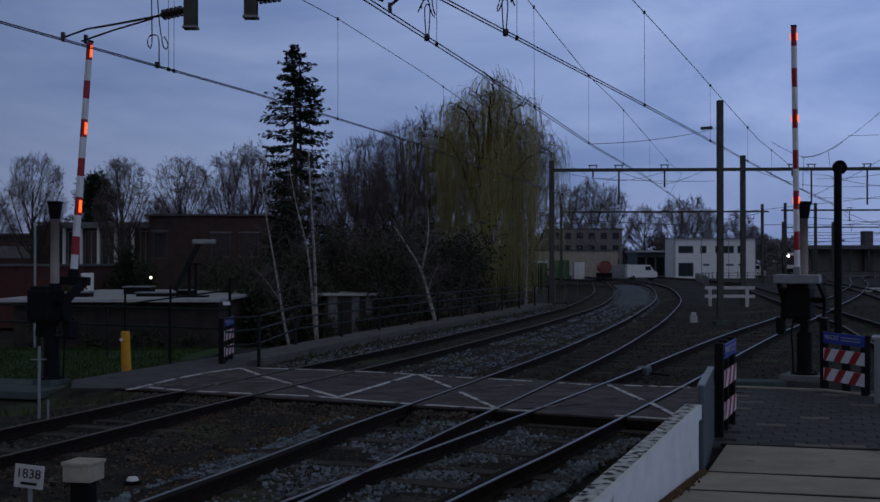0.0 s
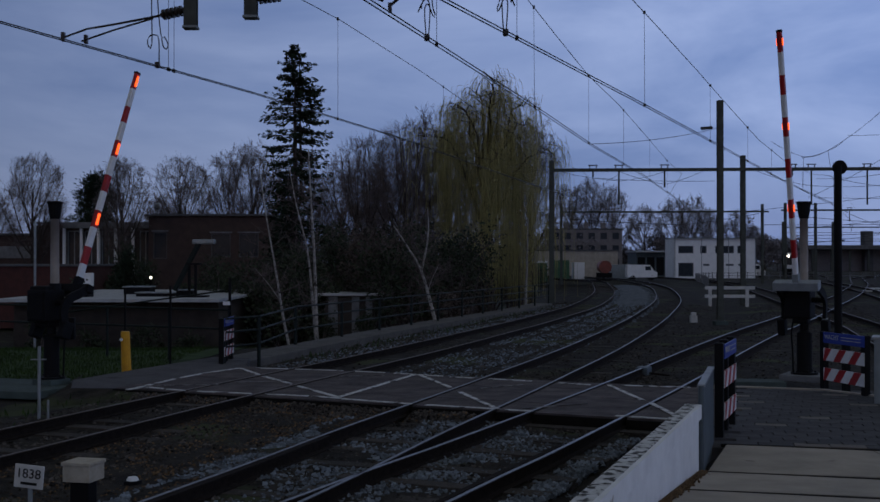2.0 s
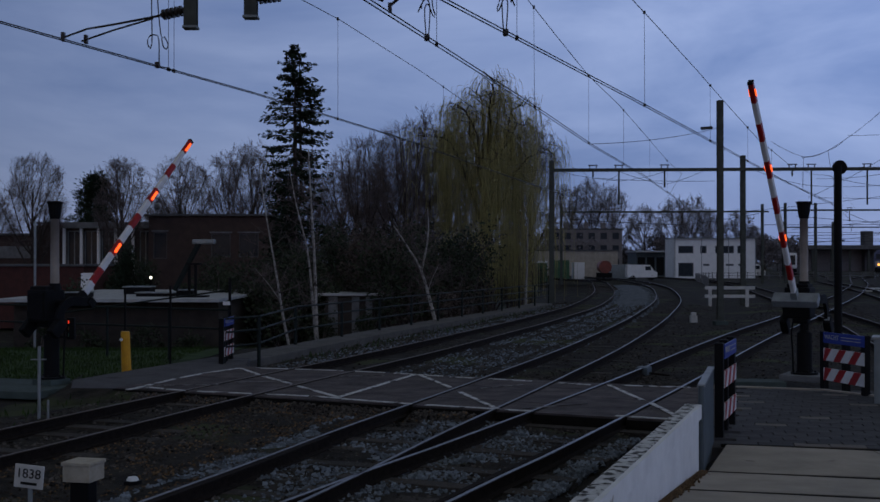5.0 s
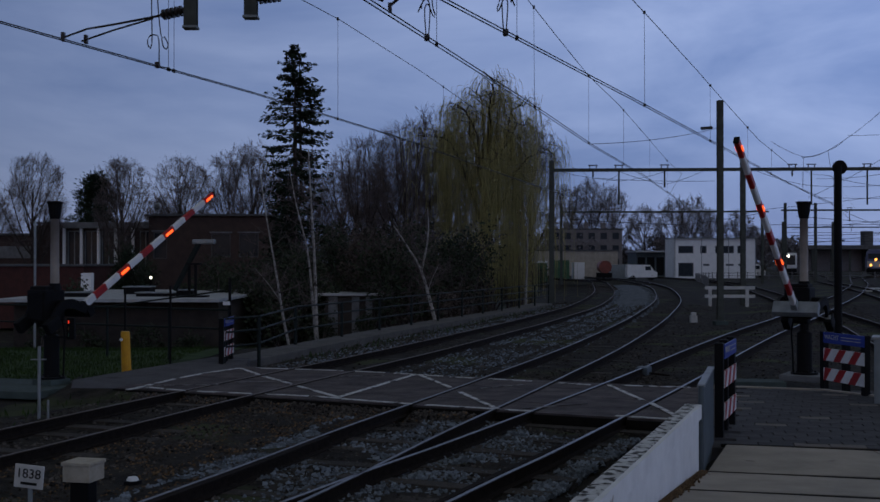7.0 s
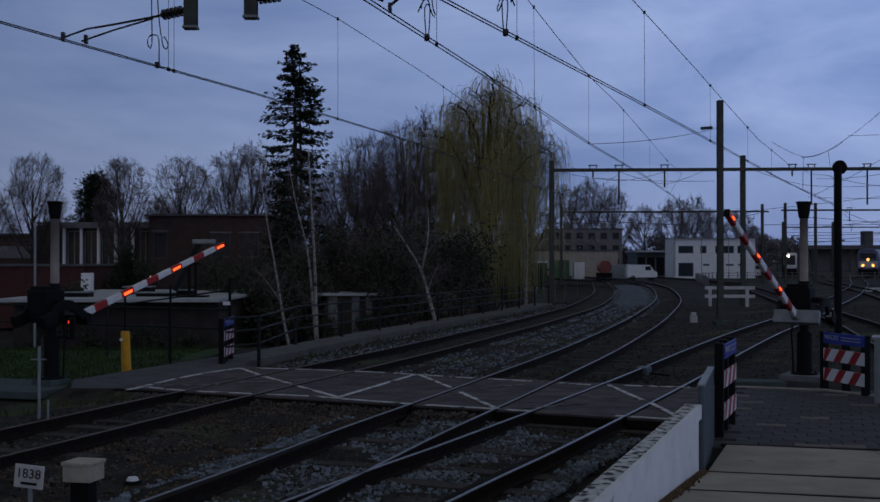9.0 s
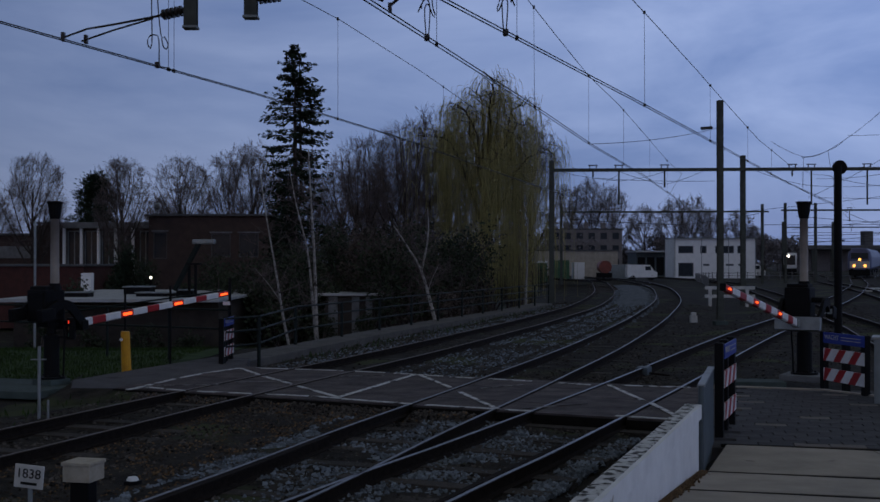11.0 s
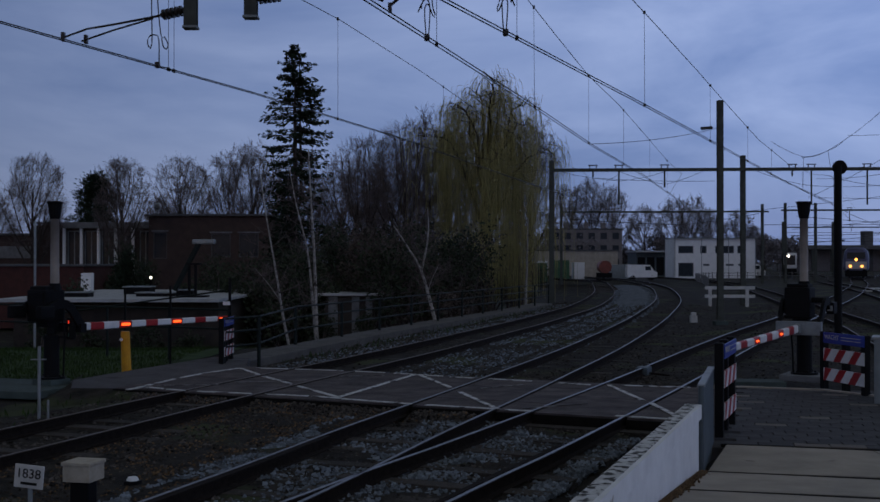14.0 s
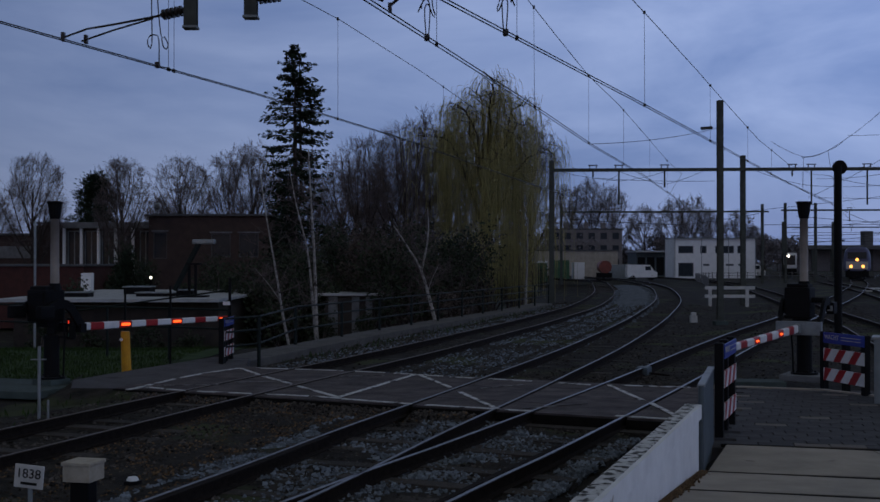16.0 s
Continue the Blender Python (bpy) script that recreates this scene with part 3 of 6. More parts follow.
def build_white_wall():
    t = thing("low_wall", "whitewashed concrete wall with lichen-stained top", "wall", kind="structure")
    y0, y1 = 3.0, 11.9
    a, b = Vector((wall_x(y0), y0, 0)), Vector((wall_x(y1), y1, 0))
    d = (b - a).normalized()
    n = Vector((d.y, -d.x, 0))
    w = 0.13
    pts = [a - n * w, a, b, b - n * w]
    part("wall_body", flat(pts, -0.5, 0.568), M_WHITEWALL, t)
    out = [a - n * (w + 0.02), a + n * 0.028, b + n * 0.028 + d * 0.025, b - n * (w + 0.02) + d * 0.025]
    part("coping", flat(out, 0.57, 0.72), M_WHITEWALL, t)
    foot = [a + n * 0.005, a + n * 0.10, b + n * 0.08, b + n * 0.005]
    moss = flat(foot, -0.1, 0.012)
    for v in moss.verts:
        k = (v.co - a).dot(d)
        v.co.z += max(0.0, (11.9 - v.co.y) * 0.083)
    part("mossy_foot", moss, M_LITTER, t, "brown moss along the wall foot")
    rng = random.Random(23)
    tufts = Shape()
    for _ in range(2600):
        k = rng.random()
        p = a.lerp(b, k) + n * (0.03 + abs(rng.gauss(0, 0.035)))
        p.z = max(0.0, (11.9 - p.y) * 0.083) + 0.008
        tufts.stone(p, rng.uniform(0.006, 0.020), rng)
    tagged(tufts.make("moss", M_LITTER, t, "crumbs of brown moss at the wall foot"), kind="stuff")
    top = [a - n * (w + 0.012), a - n * 0.012, b - n * 0.012, b - n * (w + 0.012)]
    part("coping_top", flat(top, 0.715, 0.726), M_MOSS, t, "grey weathered coping surface")
    return t


def build_pavers():
    """Clinker paving between the platform and the crossing, in courses along the road."""
    t = thing("pavement_crossing_side", "dark clinker paving with a few pale pavers", "pavement", kind="structure")
    rng = random.Random(11)
    part("paving_bed", flat([(3.3, 13.64), (11.5, 11.8), (11.5, 17.8), (5.2, 20.3), (3.9, 19.6)], -0.3, -0.035), M_ROAD, t)
    me_d = me_l = None
    dx, dy = 0.42, 0.21
    n = 0
    for r in range(36):
        b = 13.55 + r * dy
        for c in range(20):
            x = 3.35 + c * dx + (0.21 if r % 2 else 0)
            y = b + 0.3 - (x - 3.35) * 0.21
            if x < 3.5 + max(0, (y - 13.7) * 0.30) or y < 13.72 - (x - 3.5) * 0.22 or y > 20.2 - (x - 5) * 0.42 or x > 9.5:
                continue
            light = rng.random() < (0.05 if r % 4 else 0.14)
            me = me_l if light else me_d
            if me is None:
                ob = part("paver", slab((0, 0, 0), (dx - 0.005, dy - 0.005, 0.06), 0, 0.003), M_BRICKLIGHT if light else M_BRICKPAVE, t)
                if light:
                    me_l = ob.data
                else:
                    me_d = ob.data
            else:
                ob = new("paver", me)
                ob.parent = t
            ob.matrix_basis = pose(x, y, -0.03 + rng.uniform(-0.002, 0.002), rng.uniform(-0.3, 0.3), rng.uniform(-0.3, 0.3), -11.8 + rng.uniform(-0.6, 0.6))
            n += 1
    kerb = part("kerb", sweep(bmesh.new(), [Vector((4.7, 19.85, 0)), Vector((5.4, 19.7, 0)), Vector((6.75, 19.25, 0)), Vector((7.6, 18.0, 0)), Vector((9.5, 17.2, 0))], [(-0.06, -0.3), (0.06, -0.3), (0.06, 0.02), (-0.06, 0.02)]), M_CONCRETE, t, "pale kerb line")


# ---- barriers ----
def build_barrier(m, label, half, drop, length, side, lamp_scale):
    """Half-barrier drive with its mast; the arm swings on the housing's axle and hangs below it; local +Y is where the lowered arm points.
    half: half the fork's width; drop: how far the arm lies under the axle. Returns the thing and its moving arm."""
    t = thing("barrier", label, "level crossing barrier", m, group="crossing barriers")
    axle = 1.53
    part("footing", slab((0, 0, 0.0), (0.80 if side > 0 else 0.5, 0.80 if side > 0 else 0.5, 0.12), 0, 0.02), M_GREYCON if side > 0 else M_PLATE, t, "grey concrete footing")
    flange = bmesh.new()
    tube(flange, [(0, 0, 0.06), (0, 0, 0.10)], 0.26, 0.26, 18)
    for k in range(6):
        w = k * math.pi / 3
        tube(flange, [(0.21 * math.cos(w), 0.21 * math.sin(w), 0.10), (0.21 * math.cos(w), 0.21 * math.sin(w), 0.14)], 0.022, 0.022, 6)
    part("flange", flange, M_BLACK, t)
    post = bmesh.new()
    tube(post, [(0, 0, 0.08), (0, 0, 0.88)], 0.15, 0.145, 18)
    tube(post, [(0, 0, 0.88), (0, 0, 0.92)], 0.145, 0.09, 18)
    tube(post, [(0, 0, 0.90), (0, 0, 1.16)], 0.085, 0.085, 14)
    part("pedestal", post, M_BLACK, t)
    hb = slab((side * 0.10, -0.05, axle - 0.06), (0.50, 0.50, 0.62), 0, 0.045)
    box(hb, (side * 0.10, -0.05, axle + 0.27), (0.42, 0.42, 0.10), 0, 0.03)
    box(hb, (side * 0.06, -0.03, axle - 0.40), (0.30, 0.30, 0.14), 0, 0.03)
    part("drive_housing", hb, M_BLACK, t)
    part("housing_door", slab((side * 0.10, -0.31, axle - 0.06), (0.40, 0.02, 0.50), 0, 0.008), M_BLACK, t)
    for z in (-0.22, 0.10):
        part("door_hinge", bar((side * 0.10 - 0.19, -0.325, axle + z - 0.04), (side * 0.10 - 0.19, -0.325, axle + z + 0.04), 0.014, 8), M_BLACK, t)
    part("axle", bar((-half, 0, axle), (half, 0, axle), 0.055, 14), M_BLACK, t)
    tb = bmesh.new()
    tube(tb, [(0.06 if side < 0 else 0.0, 0.02, 1.80), (0.06 if side < 0 else 0.0, 0.02, 3.16)], 0.082, 0.080, 16)
    part("mast", tb, M_TUBE, t, "beige-grey tubular mast", smooth=True)
    mx = 0.06 if side < 0 else 0.0
    part("mast_collar", tube(bmesh.new(), [(mx, 0.02, 1.76), (mx, 0.02, 1.90)], 0.115, 0.105, 16), M_BLACK, t)
    bell = bmesh.new()
    tube(bell, [(mx, 0.02, 3.14), (mx, 0.02, 3.24), (mx, 0.02, 3.40), (mx, 0.02, 3.46)], 0.09, 0.15, 14)
    tube(bell, [(mx, 0.02, 3.455), (mx, 0.02, 3.475)], 0.155, 0.155, 14)
    part("bell", bell, M_BLACK, t, "black warning bell housing")
    part("conduit", tube(bmesh.new(), smooth_line([(0.17, 0.1, 1.2), (0.22, 0.12, 0.9), (0.20, 0.12, 0.5), (0.19, 0.12, 0.05)], 0.1), 0.018, None, 7), M_BLACK, t)
    if side < 0:
        # small three-lens signal for cyclists, with the red lens lit
        sx, sy = 0.27, 0.24
        head = part("signal_head", slab((sx, sy, 1.02), (0.15, 0.11, 0.42), -side * 28, 0.02), M_BLACK, t, "small black three-lens signal head")
        part("signal_bracket", bar((0.1, 0.1, 0.86), (sx, sy, 0.86), 0.02, 8), M_BLACK, t)
        back = Vector((-math.sin(radians(28)), -math.cos(radians(28)), 0))
        for z, mat, lab in ((1.15, M_REDSIGNAL, "lit red lens"), (1.02, M_AMBERLENS, "dark amber lens"), (0.90, M_GREENLENS, "dark green lens")):
            c = Vector((sx, sy, z)) + back * 0.055
            part("lens", bar(c, c + back * 0.012, 0.042, 12), mat, head, lab)
            part("visor", slab(c + back * 0.05 + Vector((0, 0, 0.05)), (0.10, 0.09, 0.008), 28), M_BLACK, head)
    # moving arm: curved fork cheeks, galvanised cross plate, counterweights
    arm = new("arm")
    arm.parent = t
    arm.matrix_basis = pose(0, 0, axle)
    for s in (-1, 1):
        line = smooth_line([(s * half, -0.42, -drop * 0.30), (s * half, -0.15, -0.02), (s * half, 0.10, -0.08), (s * half * 0.98, 0.30, -drop * 0.62), (s * half * 0.90, 0.46, -drop * 0.95)], 0.06)
        cheek = bmesh.new()
        rows = []
        for i, p in enumerate(line):
            d = (line[min(i + 1, len(line) - 1)] - line[max(i - 1, 0)]).normalized()
            n = Vector((0, -d.z, d.y)) * 0.085
            rows.append([cheek.verts.new(p + Vector((e, 0, 0)) + n * f) for e, f in ((-0.03, -1), (0.03, -1), (0.03, 1), (-0.03, 1))])
        for r0, r1 in zip(rows, rows[1:]):
            for k in range(4):
                cheek.faces.new((r0[k], r0[(k + 1) % 4], r1[(k + 1) % 4], r1[k]))
        cheek.faces.new(rows[0])
        cheek.faces.new(list(reversed(rows[-1])))
        bmesh.ops.recalc_face_normals(cheek, faces=cheek.faces)
        part("fork_cheek", cheek, M_BLACK, arm)
        weight = part("counterweight", slab((s * (half + 0.02), -0.50, -drop * 0.34), (0.15, 0.34, 0.24), 0, 0.03), M_BLACK, arm)
        if side > 0 and s < 0:
            part("weight_plate", slab((s * (half + 0.02), -0.325, -drop * 0.34), (0.10, 0.014, 0.10), 0, 0.004), M_GREYPAINT, weight, "grey end plate")
    part("cross_plate", slab((0, 0.45, -drop), (half * 2 + 0.06, 0.16, 0.26 if side > 0 else 0.18), 0, 0.012), M_GALV if side > 0 else M_BLACK, arm, "galvanised cross plate" if side > 0 else "")
    part("arm_socket", slab((0, 0.58, -drop), (0.12, 0.22, 0.17), 0, 0.012), M_GREYPAINT if side > 0 else M_BLACK, arm)
    # six red bands with white between them
    bands = []
    first, pitch, red_len = length - 4.29, 0.785, 0.365
    bands.append((0.60, first, False))
    for k in range(6):
        a = first + pitch * k
        bands.append((a, a + red_len, True))
        if k < 5:
            bands.append((a + red_len, a + pitch, False))
    end = bands[-1][1]
    for i, (ya, yb, red) in enumerate(bands):
        h0, h1 = 0.160 - 0.045 * ya / end, 0.160 - 0.045 * yb / end
        bm = bmesh.new()
        ring = []
        for y, h in ((ya, h0), (yb, h1)):
            w = 0.045
            ring.append([bm.verts.new((u, y, v - drop)) for u, v in ((-w, -h * 0.36), (-w * 0.6, -h * 0.5), (w * 0.6, -h * 0.5), (w, -h * 0.36), (w, h * 0.36), (w * 0.6, h * 0.5), (-w * 0.6, h * 0.5), (-w, h * 0.36))])
        for k in range(8):
            bm.faces.new((ring[0][k], ring[0][(k + 1) % 8], ring[1][(k + 1) % 8], ring[1][k]))
        bm.faces.new(list(reversed(ring[0])))
        bm.faces.new(ring[1])
        bmesh.ops.recalc_face_normals(bm, faces=bm.faces)
        part("red_band" if red else "white_band", bm, M_RED if red else M_WHITE, arm)
        if i in (3, 7, 11):
            for e in (-1, 1):
                part("arm_light", slab((e * 0.050, 0.5 * (ya + yb), -drop), (0.03, 0.24 * lamp_scale, h1 * 0.40 * lamp_scale), 0, 0.006), M_REDLAMP, arm, "glowing red arm light")
    part("arm_cap", slab((0, end + 0.02, -drop), (0.094, 0.04, 0.12), 0, 0.008), M_BLACK, arm)
    return t, arm


M_AMBERLENS = material("amber_lens", (0.20, 0.09, 0.01), (0.15, 0.07, 0.01), 0.3, scale=8)
M_GREENLENS = material("green_lens", (0.01, 0.09, 0.05), (0.01, 0.07, 0.04), 0.3, scale=8)
M_GALV = material("galvanised_plate", (0.30, 0.33, 0.35), (0.20, 0.22, 0.235), 0.5, 0.2, scale=5, bump=0.1)
ARM_L = build_barrier(pose(-7.5, 21.15, -0.06, 0, 0, -28.0), "barrier with red and white striped arm beside the grass", 0.36, 0.50, 5.26, -1, 1.0)[1]
ARM_R = build_barrier(pose(7.22, 21.7, -0.03, 0, 0, 148.5), "barrier with red and white striped arm by the platform", 0.40, 0.53, 5.3, 1, 0.55)[1]


# ---- masts and overhead line ----
def build_mast(name, x, y, height, label, w=0.26, z=-0.3):
    t = thing(name, label, "catenary mast", pose(x, y, z), group="catenary masts")
    bm = bmesh.new()
    for s in (-1, 1):
        box(bm, (0, s * (w / 2 - 0.012), height / 2), (w, 0.024, height))
    box(bm, (0, 0, height / 2), (0.016, w - 0.05, height))
    part("shaft", bm, M_MAST, t)
    part("foot", slab((0, 0, 0.08), (0.5, 0.5, 0.3), 0, 0.03), M_PLATE, t, "concrete foot")
    return t


def hang(p, q, sag, n=14):
    p, q = Vector(p), Vector(q)
    return [p.lerp(q, i / n) - Vector((0, 0, sag * 4 * (i / n) * (1 - i / n))) for i in range(n + 1)]


def build_catenary(name, line, posts, label, mess, twin=True):
    """Contact wires over a track with messenger wire and droppers. posts: stations with the sideways stagger of the wire."""
    t = thing(name, label, "overhead line", group="overhead lines")
    for s in ((-0.042, 0.042) if twin else (0,)):
        bm = bmesh.new()
        pts = [Vector((x + s, y, z)) for x, y, z in line]
        tube(bm, pts, 0.0095, None, 5)
        part("contact_wire", bm, M_WIRE, t)
    bm = bmesh.new()
    tube(bm, [Vector(p) for p in mess], 0.009, None, 5)
    part("messenger_wire", bm, M_WIRE, t)
    for p, q in posts:
        part("dropper", bar(p, q, 0.0045, 5), M_WIRE, t)
        for e in (p, q):
            part("clamp", slab(e, (0.045, 0.09, 0.06), 0, 0.008), M_INSUL, t)
    return t


def lerp_at(pts, y):
    for p, q in zip(pts, pts[1:]):
        if p[1] <= y <= q[1]:
            k = (y - p[1]) / (q[1] - p[1])
            return tuple(a + (b - a) * k for a, b in zip(p, q))
    return pts[-1]


WIRE_1 = [(-9.0, 3.0, 5.5), (-5.95, 14.7, 5.5), (-3.6, 21.0, 5.5), (-1.15, 28.5, 5.5), (2.6, 42.0, 5.5), (8.2, 61.5, 5.5), (14.5, 100, 5.5)]
WIRE_2 = [(-4.0, 2.0, 5.5), (-0.95, 13.3, 5.5), (1.95, 22.8, 5.5), (4.15, 30.3, 5.5), (7.7, 41.5, 5.5), (13.6, 61.5, 5.5), (19.5, 98, 5.5)]
WIRE_3 = [(-4.5, 3.0, 5.5), (0.02, 13.4, 5.5), (4.25, 22.7, 5.5), (8.5, 32.2, 5.5), (14.2, 45.0, 5.5), (22.2, 62.0, 5.5), (38.0, 100, 5.5)]


def mess_over(wire, ys, zs):
    return [(lerp_at(wire, y)[0], y, z) for y, z in zip(ys, zs)]


MESS_1 = mess_over(WIRE_1, [3, 10, 16, 20, 25, 31, 37, 44, 52, 61.5, 80, 99], [7.5, 7.7, 7.78, 7.82, 7.78, 7.58, 7.37, 7.20, 7.1, 7.1, 6.8, 7.1])
MESS_2 = mess_over(WIRE_2, [3, 10, 16, 20, 25, 30, 36, 44, 52, 61.5, 80, 97], [7.6, 7.75, 7.75, 7.7, 7.5, 7.36, 7.32, 7.10, 7.0, 7.1, 6.8, 7.1])
MESS_3 = mess_over(WIRE_3, [3.5, 10, 16, 20, 24, 28, 33, 38, 46, 54, 61.5, 98], [7.5, 7.65, 7.65, 7.6, 7.35, 7.1, 6.75, 6.45, 6.3, 6.5, 7.0, 6.9])


def build_overhead():
    for name, wire, mess, ys in (("overhead_line", WIRE_1, MESS_1, (18.4, 18.55, 24.9, 33, 42, 51)), ("overhead_line", WIRE_2, MESS_2, (16.25, 22.9, 30.1, 36.6, 44, 52)), ("overhead_line", WIRE_3, MESS_3, (15.8, 22.7, 29.5, 35.6, 41, 50))):
        posts = [(lerp_at(mess, y), lerp_at(wire, y)) for y in ys]
        build_catenary(name, wire, posts, "dark twin contact wires hung from a messenger wire", mess)


def portal(y, x0, x1, zbeam, masts, label, drops, r=0.09):
    """A beam across the tracks on masts, with hangers."""
    t = thing("catenary_portal", label, "catenary portal", group="catenary portals")
    bm = bmesh.new()
    p, q = Vector((x0, y, zbeam)), Vector((x1, y - 1.5, zbeam))
    box(bm, (p + q) / 2, ((q - p).length, 0.18, r * 2), math.degrees(math.atan2((q - p).y, (q - p).x)))
    part("beam", bm, M_MAST, t)
    for mx, top in masts:
        k = (mx - x0) / (x1 - x0)
        my = y - 1.5 * k + 0.25
        mb = bmesh.new()
        for s in (-1, 1):
            box(mb, (mx, my + s * 0.12, (top - 0.4) / 2), (0.26, 0.024, top + 0.4))
        box(mb, (mx, my, (top - 0.4) / 2), (0.016, 0.22, top + 0.4))
        part("mast", mb, M_MAST, t)
    for dx, low in drops:
        k = (dx - x0) / (x1 - x0)
        part("hanger", bar((dx, y - 1.5 * k, zbeam), (dx, y - 1.5 * k, low), 0.05, 8), M_MAST, t)
        cap = bmesh.new()
        for s in (-0.18, 0.18):
            box(cap, (dx + s, y - 1.5 * k, zbeam + 0.16), (0.04, 0.08, 0.18))
        box(cap, (dx, y - 1.5 * k, zbeam + 0.27), (0.52, 0.08, 0.05))
        part("insulator_bracket", cap, M_INSUL, t)
    return t


# ---- railing beside the line ----
POSTS = [(-4.85, 24.6), (-4.25, 25.7), (-4.08, 30.9), (-3.05, 34.0), (-2.05, 37.1), (-1.05, 40.1), (-0.08, 42.9), (0.92, 45.8), (1.9, 48.5), (2.9, 51.2), (3.9, 53.9), (4.9, 56.6), (5.9, 59.5)]


def build_railing():
    t = thing("railing", "dark green tubular railing along the railway path", "railing")
    z = -0.12
    for x, y in POSTS:
        part("post", bar((x, y, z - 0.25), (x, y, z + 1.1), 0.045, 10), M_DARKGREEN, t)
    for h in (1.08, 0.78, 0.45):
        for (x0, y0), (x1, y1) in zip(POSTS, POSTS[1:]):
            part("rail", bar((x0, y0, z + h), (x1, y1, z + h), 0.025, 8), M_DARKGREEN, t)
    return t


# ---- trees ----
def shoot(out, p, q, bow, r0, r1, n, seg):
    """A bowed, tapering branch from p to q; returns its points."""
    pts = []
    for i in range(n + 1):
        u = i / n
        pts.append(p * ((1 - u) * (1 - u)) + (p.lerp(q, 0.5) + bow) * (2 * u * (1 - u)) + q * (u * u))
    for i in range(n):
        out.tube(pts[i], pts[i + 1], r0 + (r1 - r0) * i / n, r0 + (r1 - r0) * (i + 1) / n, seg)
    return pts


def bare_tree(x, y, z, height, seed, label, wide=0.40, low=0.32, limbs=13, sub=9, twigs=8, fine=4, bark=None, trunk_r=None, lean=0.0, droop=0.0, open_up=0.5, twig_mat=None):
    """Leafless tree: a trunk that divides into rising limbs, whose branches and twigs fill a rounded crown.
    wide: the crown's half width over the height; low: where the crown begins; droop: how far the twigs hang."""
    rng = random.Random(seed)
    t = thing("tree", label, "tree", pose(x, y, z), group="bare trees")
    sh, tw = Shape(), Shape()
    r = trunk_r or height * 0.015
    thin = 0.00011 * max(y, 30)
    R, zc, rz = height * wide, height * (low + 1) / 2, height * (1 - low) / 2
    lean_at = lambda h: Vector((lean * h, 0, h))
    top = lean_at(height * (low + (1 - low) * 0.62))
    pts = shoot(sh, Vector((0, 0, -0.3)), top, Vector((rng.uniform(-1, 1), rng.uniform(-1, 1), 0)) * height * 0.02, r, r * 0.3, 8, 7)
    centre = lean_at(zc)

    def inside(p):
        """Pulls a point back into the crown's outline."""
        d = p - centre
        k = math.sqrt((d.x / R) ** 2 + (d.y / R) ** 2 + (d.z / rz) ** 2)
        lim = rng.uniform(0.9, 1.06) + 0.07 * math.sin(5 * math.atan2(d.y, d.x) + seed) + 0.05 * math.sin(7 * d.z / rz + seed)
        return centre + d * (lim / k) if k > lim else p

    rnd = lambda: Vector((rng.gauss(0, 1), rng.gauss(0, 1), rng.gauss(0, 1)))
    turn = rng.uniform(0, 6.28)
    for k in range(limbs):
        u = (k + 0.5) / limbs
        turn += 2.4 + rng.uniform(-0.35, 0.35)
        el = -0.50 + 1.85 * u
        end = centre + Vector((math.cos(turn) * math.cos(el) * R, math.sin(turn) * math.cos(el) * R, math.sin(el) * rz)) * rng.uniform(0.86, 1.0)
        start = pts[min(7, 3 + int(u * 4.5))]
        if start.z > end.z - 0.3:
            start = pts[3]
        span = (end - start).length
        bow = Vector((0, 0, -open_up * 0.13 * span)) + Vector((math.cos(turn), math.sin(turn), 0)) * (0.07 * span)
        main = shoot(sh, start, end, bow + rnd() * 0.03 * span, r * (0.5 - 0.22 * u), thin * 1.6, 7, 5)
        for j in range(sub):
            w = 0.22 + 0.78 * (j + rng.random()) / sub
            i = min(6, int(w * 7))
            p = main[i].lerp(main[i + 1], w * 7 - i)
            along = (main[i + 1] - main[i]).normalized()
            d = (along * 0.72 + rnd() * 0.48 + Vector((0, 0, 0.10 - droop * 0.5))).normalized()
            length = height * rng.uniform(0.12, 0.24) * (1.15 - 0.55 * w) * (wide / 0.24)
            q = inside(p + d * length)
            side = shoot(tw if bark else sh, p, q, rnd() * 0.06 * length, max(thin * 1.2, r * 0.09 * (1.2 - w)), thin, 4, 3)
            for _ in range(twigs):
                v = rng.random() ** 0.8
                i2 = min(3, int(v * 4))
                p2 = side[i2].lerp(side[i2 + 1], v * 4 - i2)
                d2 = (d * 0.8 + rnd() * 0.6 + Vector((0, 0, 0.15 - droop))).normalized()
                l2 = height * rng.uniform(0.04, 0.085)
                q2 = inside(p2 + d2 * l2)
                ends = shoot(tw, p2, q2, rnd() * 0.08 * l2 + Vector((0, 0, droop * 0.2 * l2)), thin, thin * 0.7, 2, 3)
                for _ in range(fine):
                    p3 = ends[1].lerp(ends[2], rng.random())
                    d3 = (d2 * 0.8 + rnd() * 0.55 + Vector((0, 0, 0.1 - droop * 1.3))).normalized()
                    tw.tube(p3, p3 + d3 * height * rng.uniform(0.018, 0.04), thin * 0.75, thin * 0.45, 3)
    sh.make("trunk", bark or M_BARK, t)
    # crowns past 150 m take the twig colour with haze mixed in
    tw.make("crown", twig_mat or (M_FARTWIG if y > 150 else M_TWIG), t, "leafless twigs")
    return t


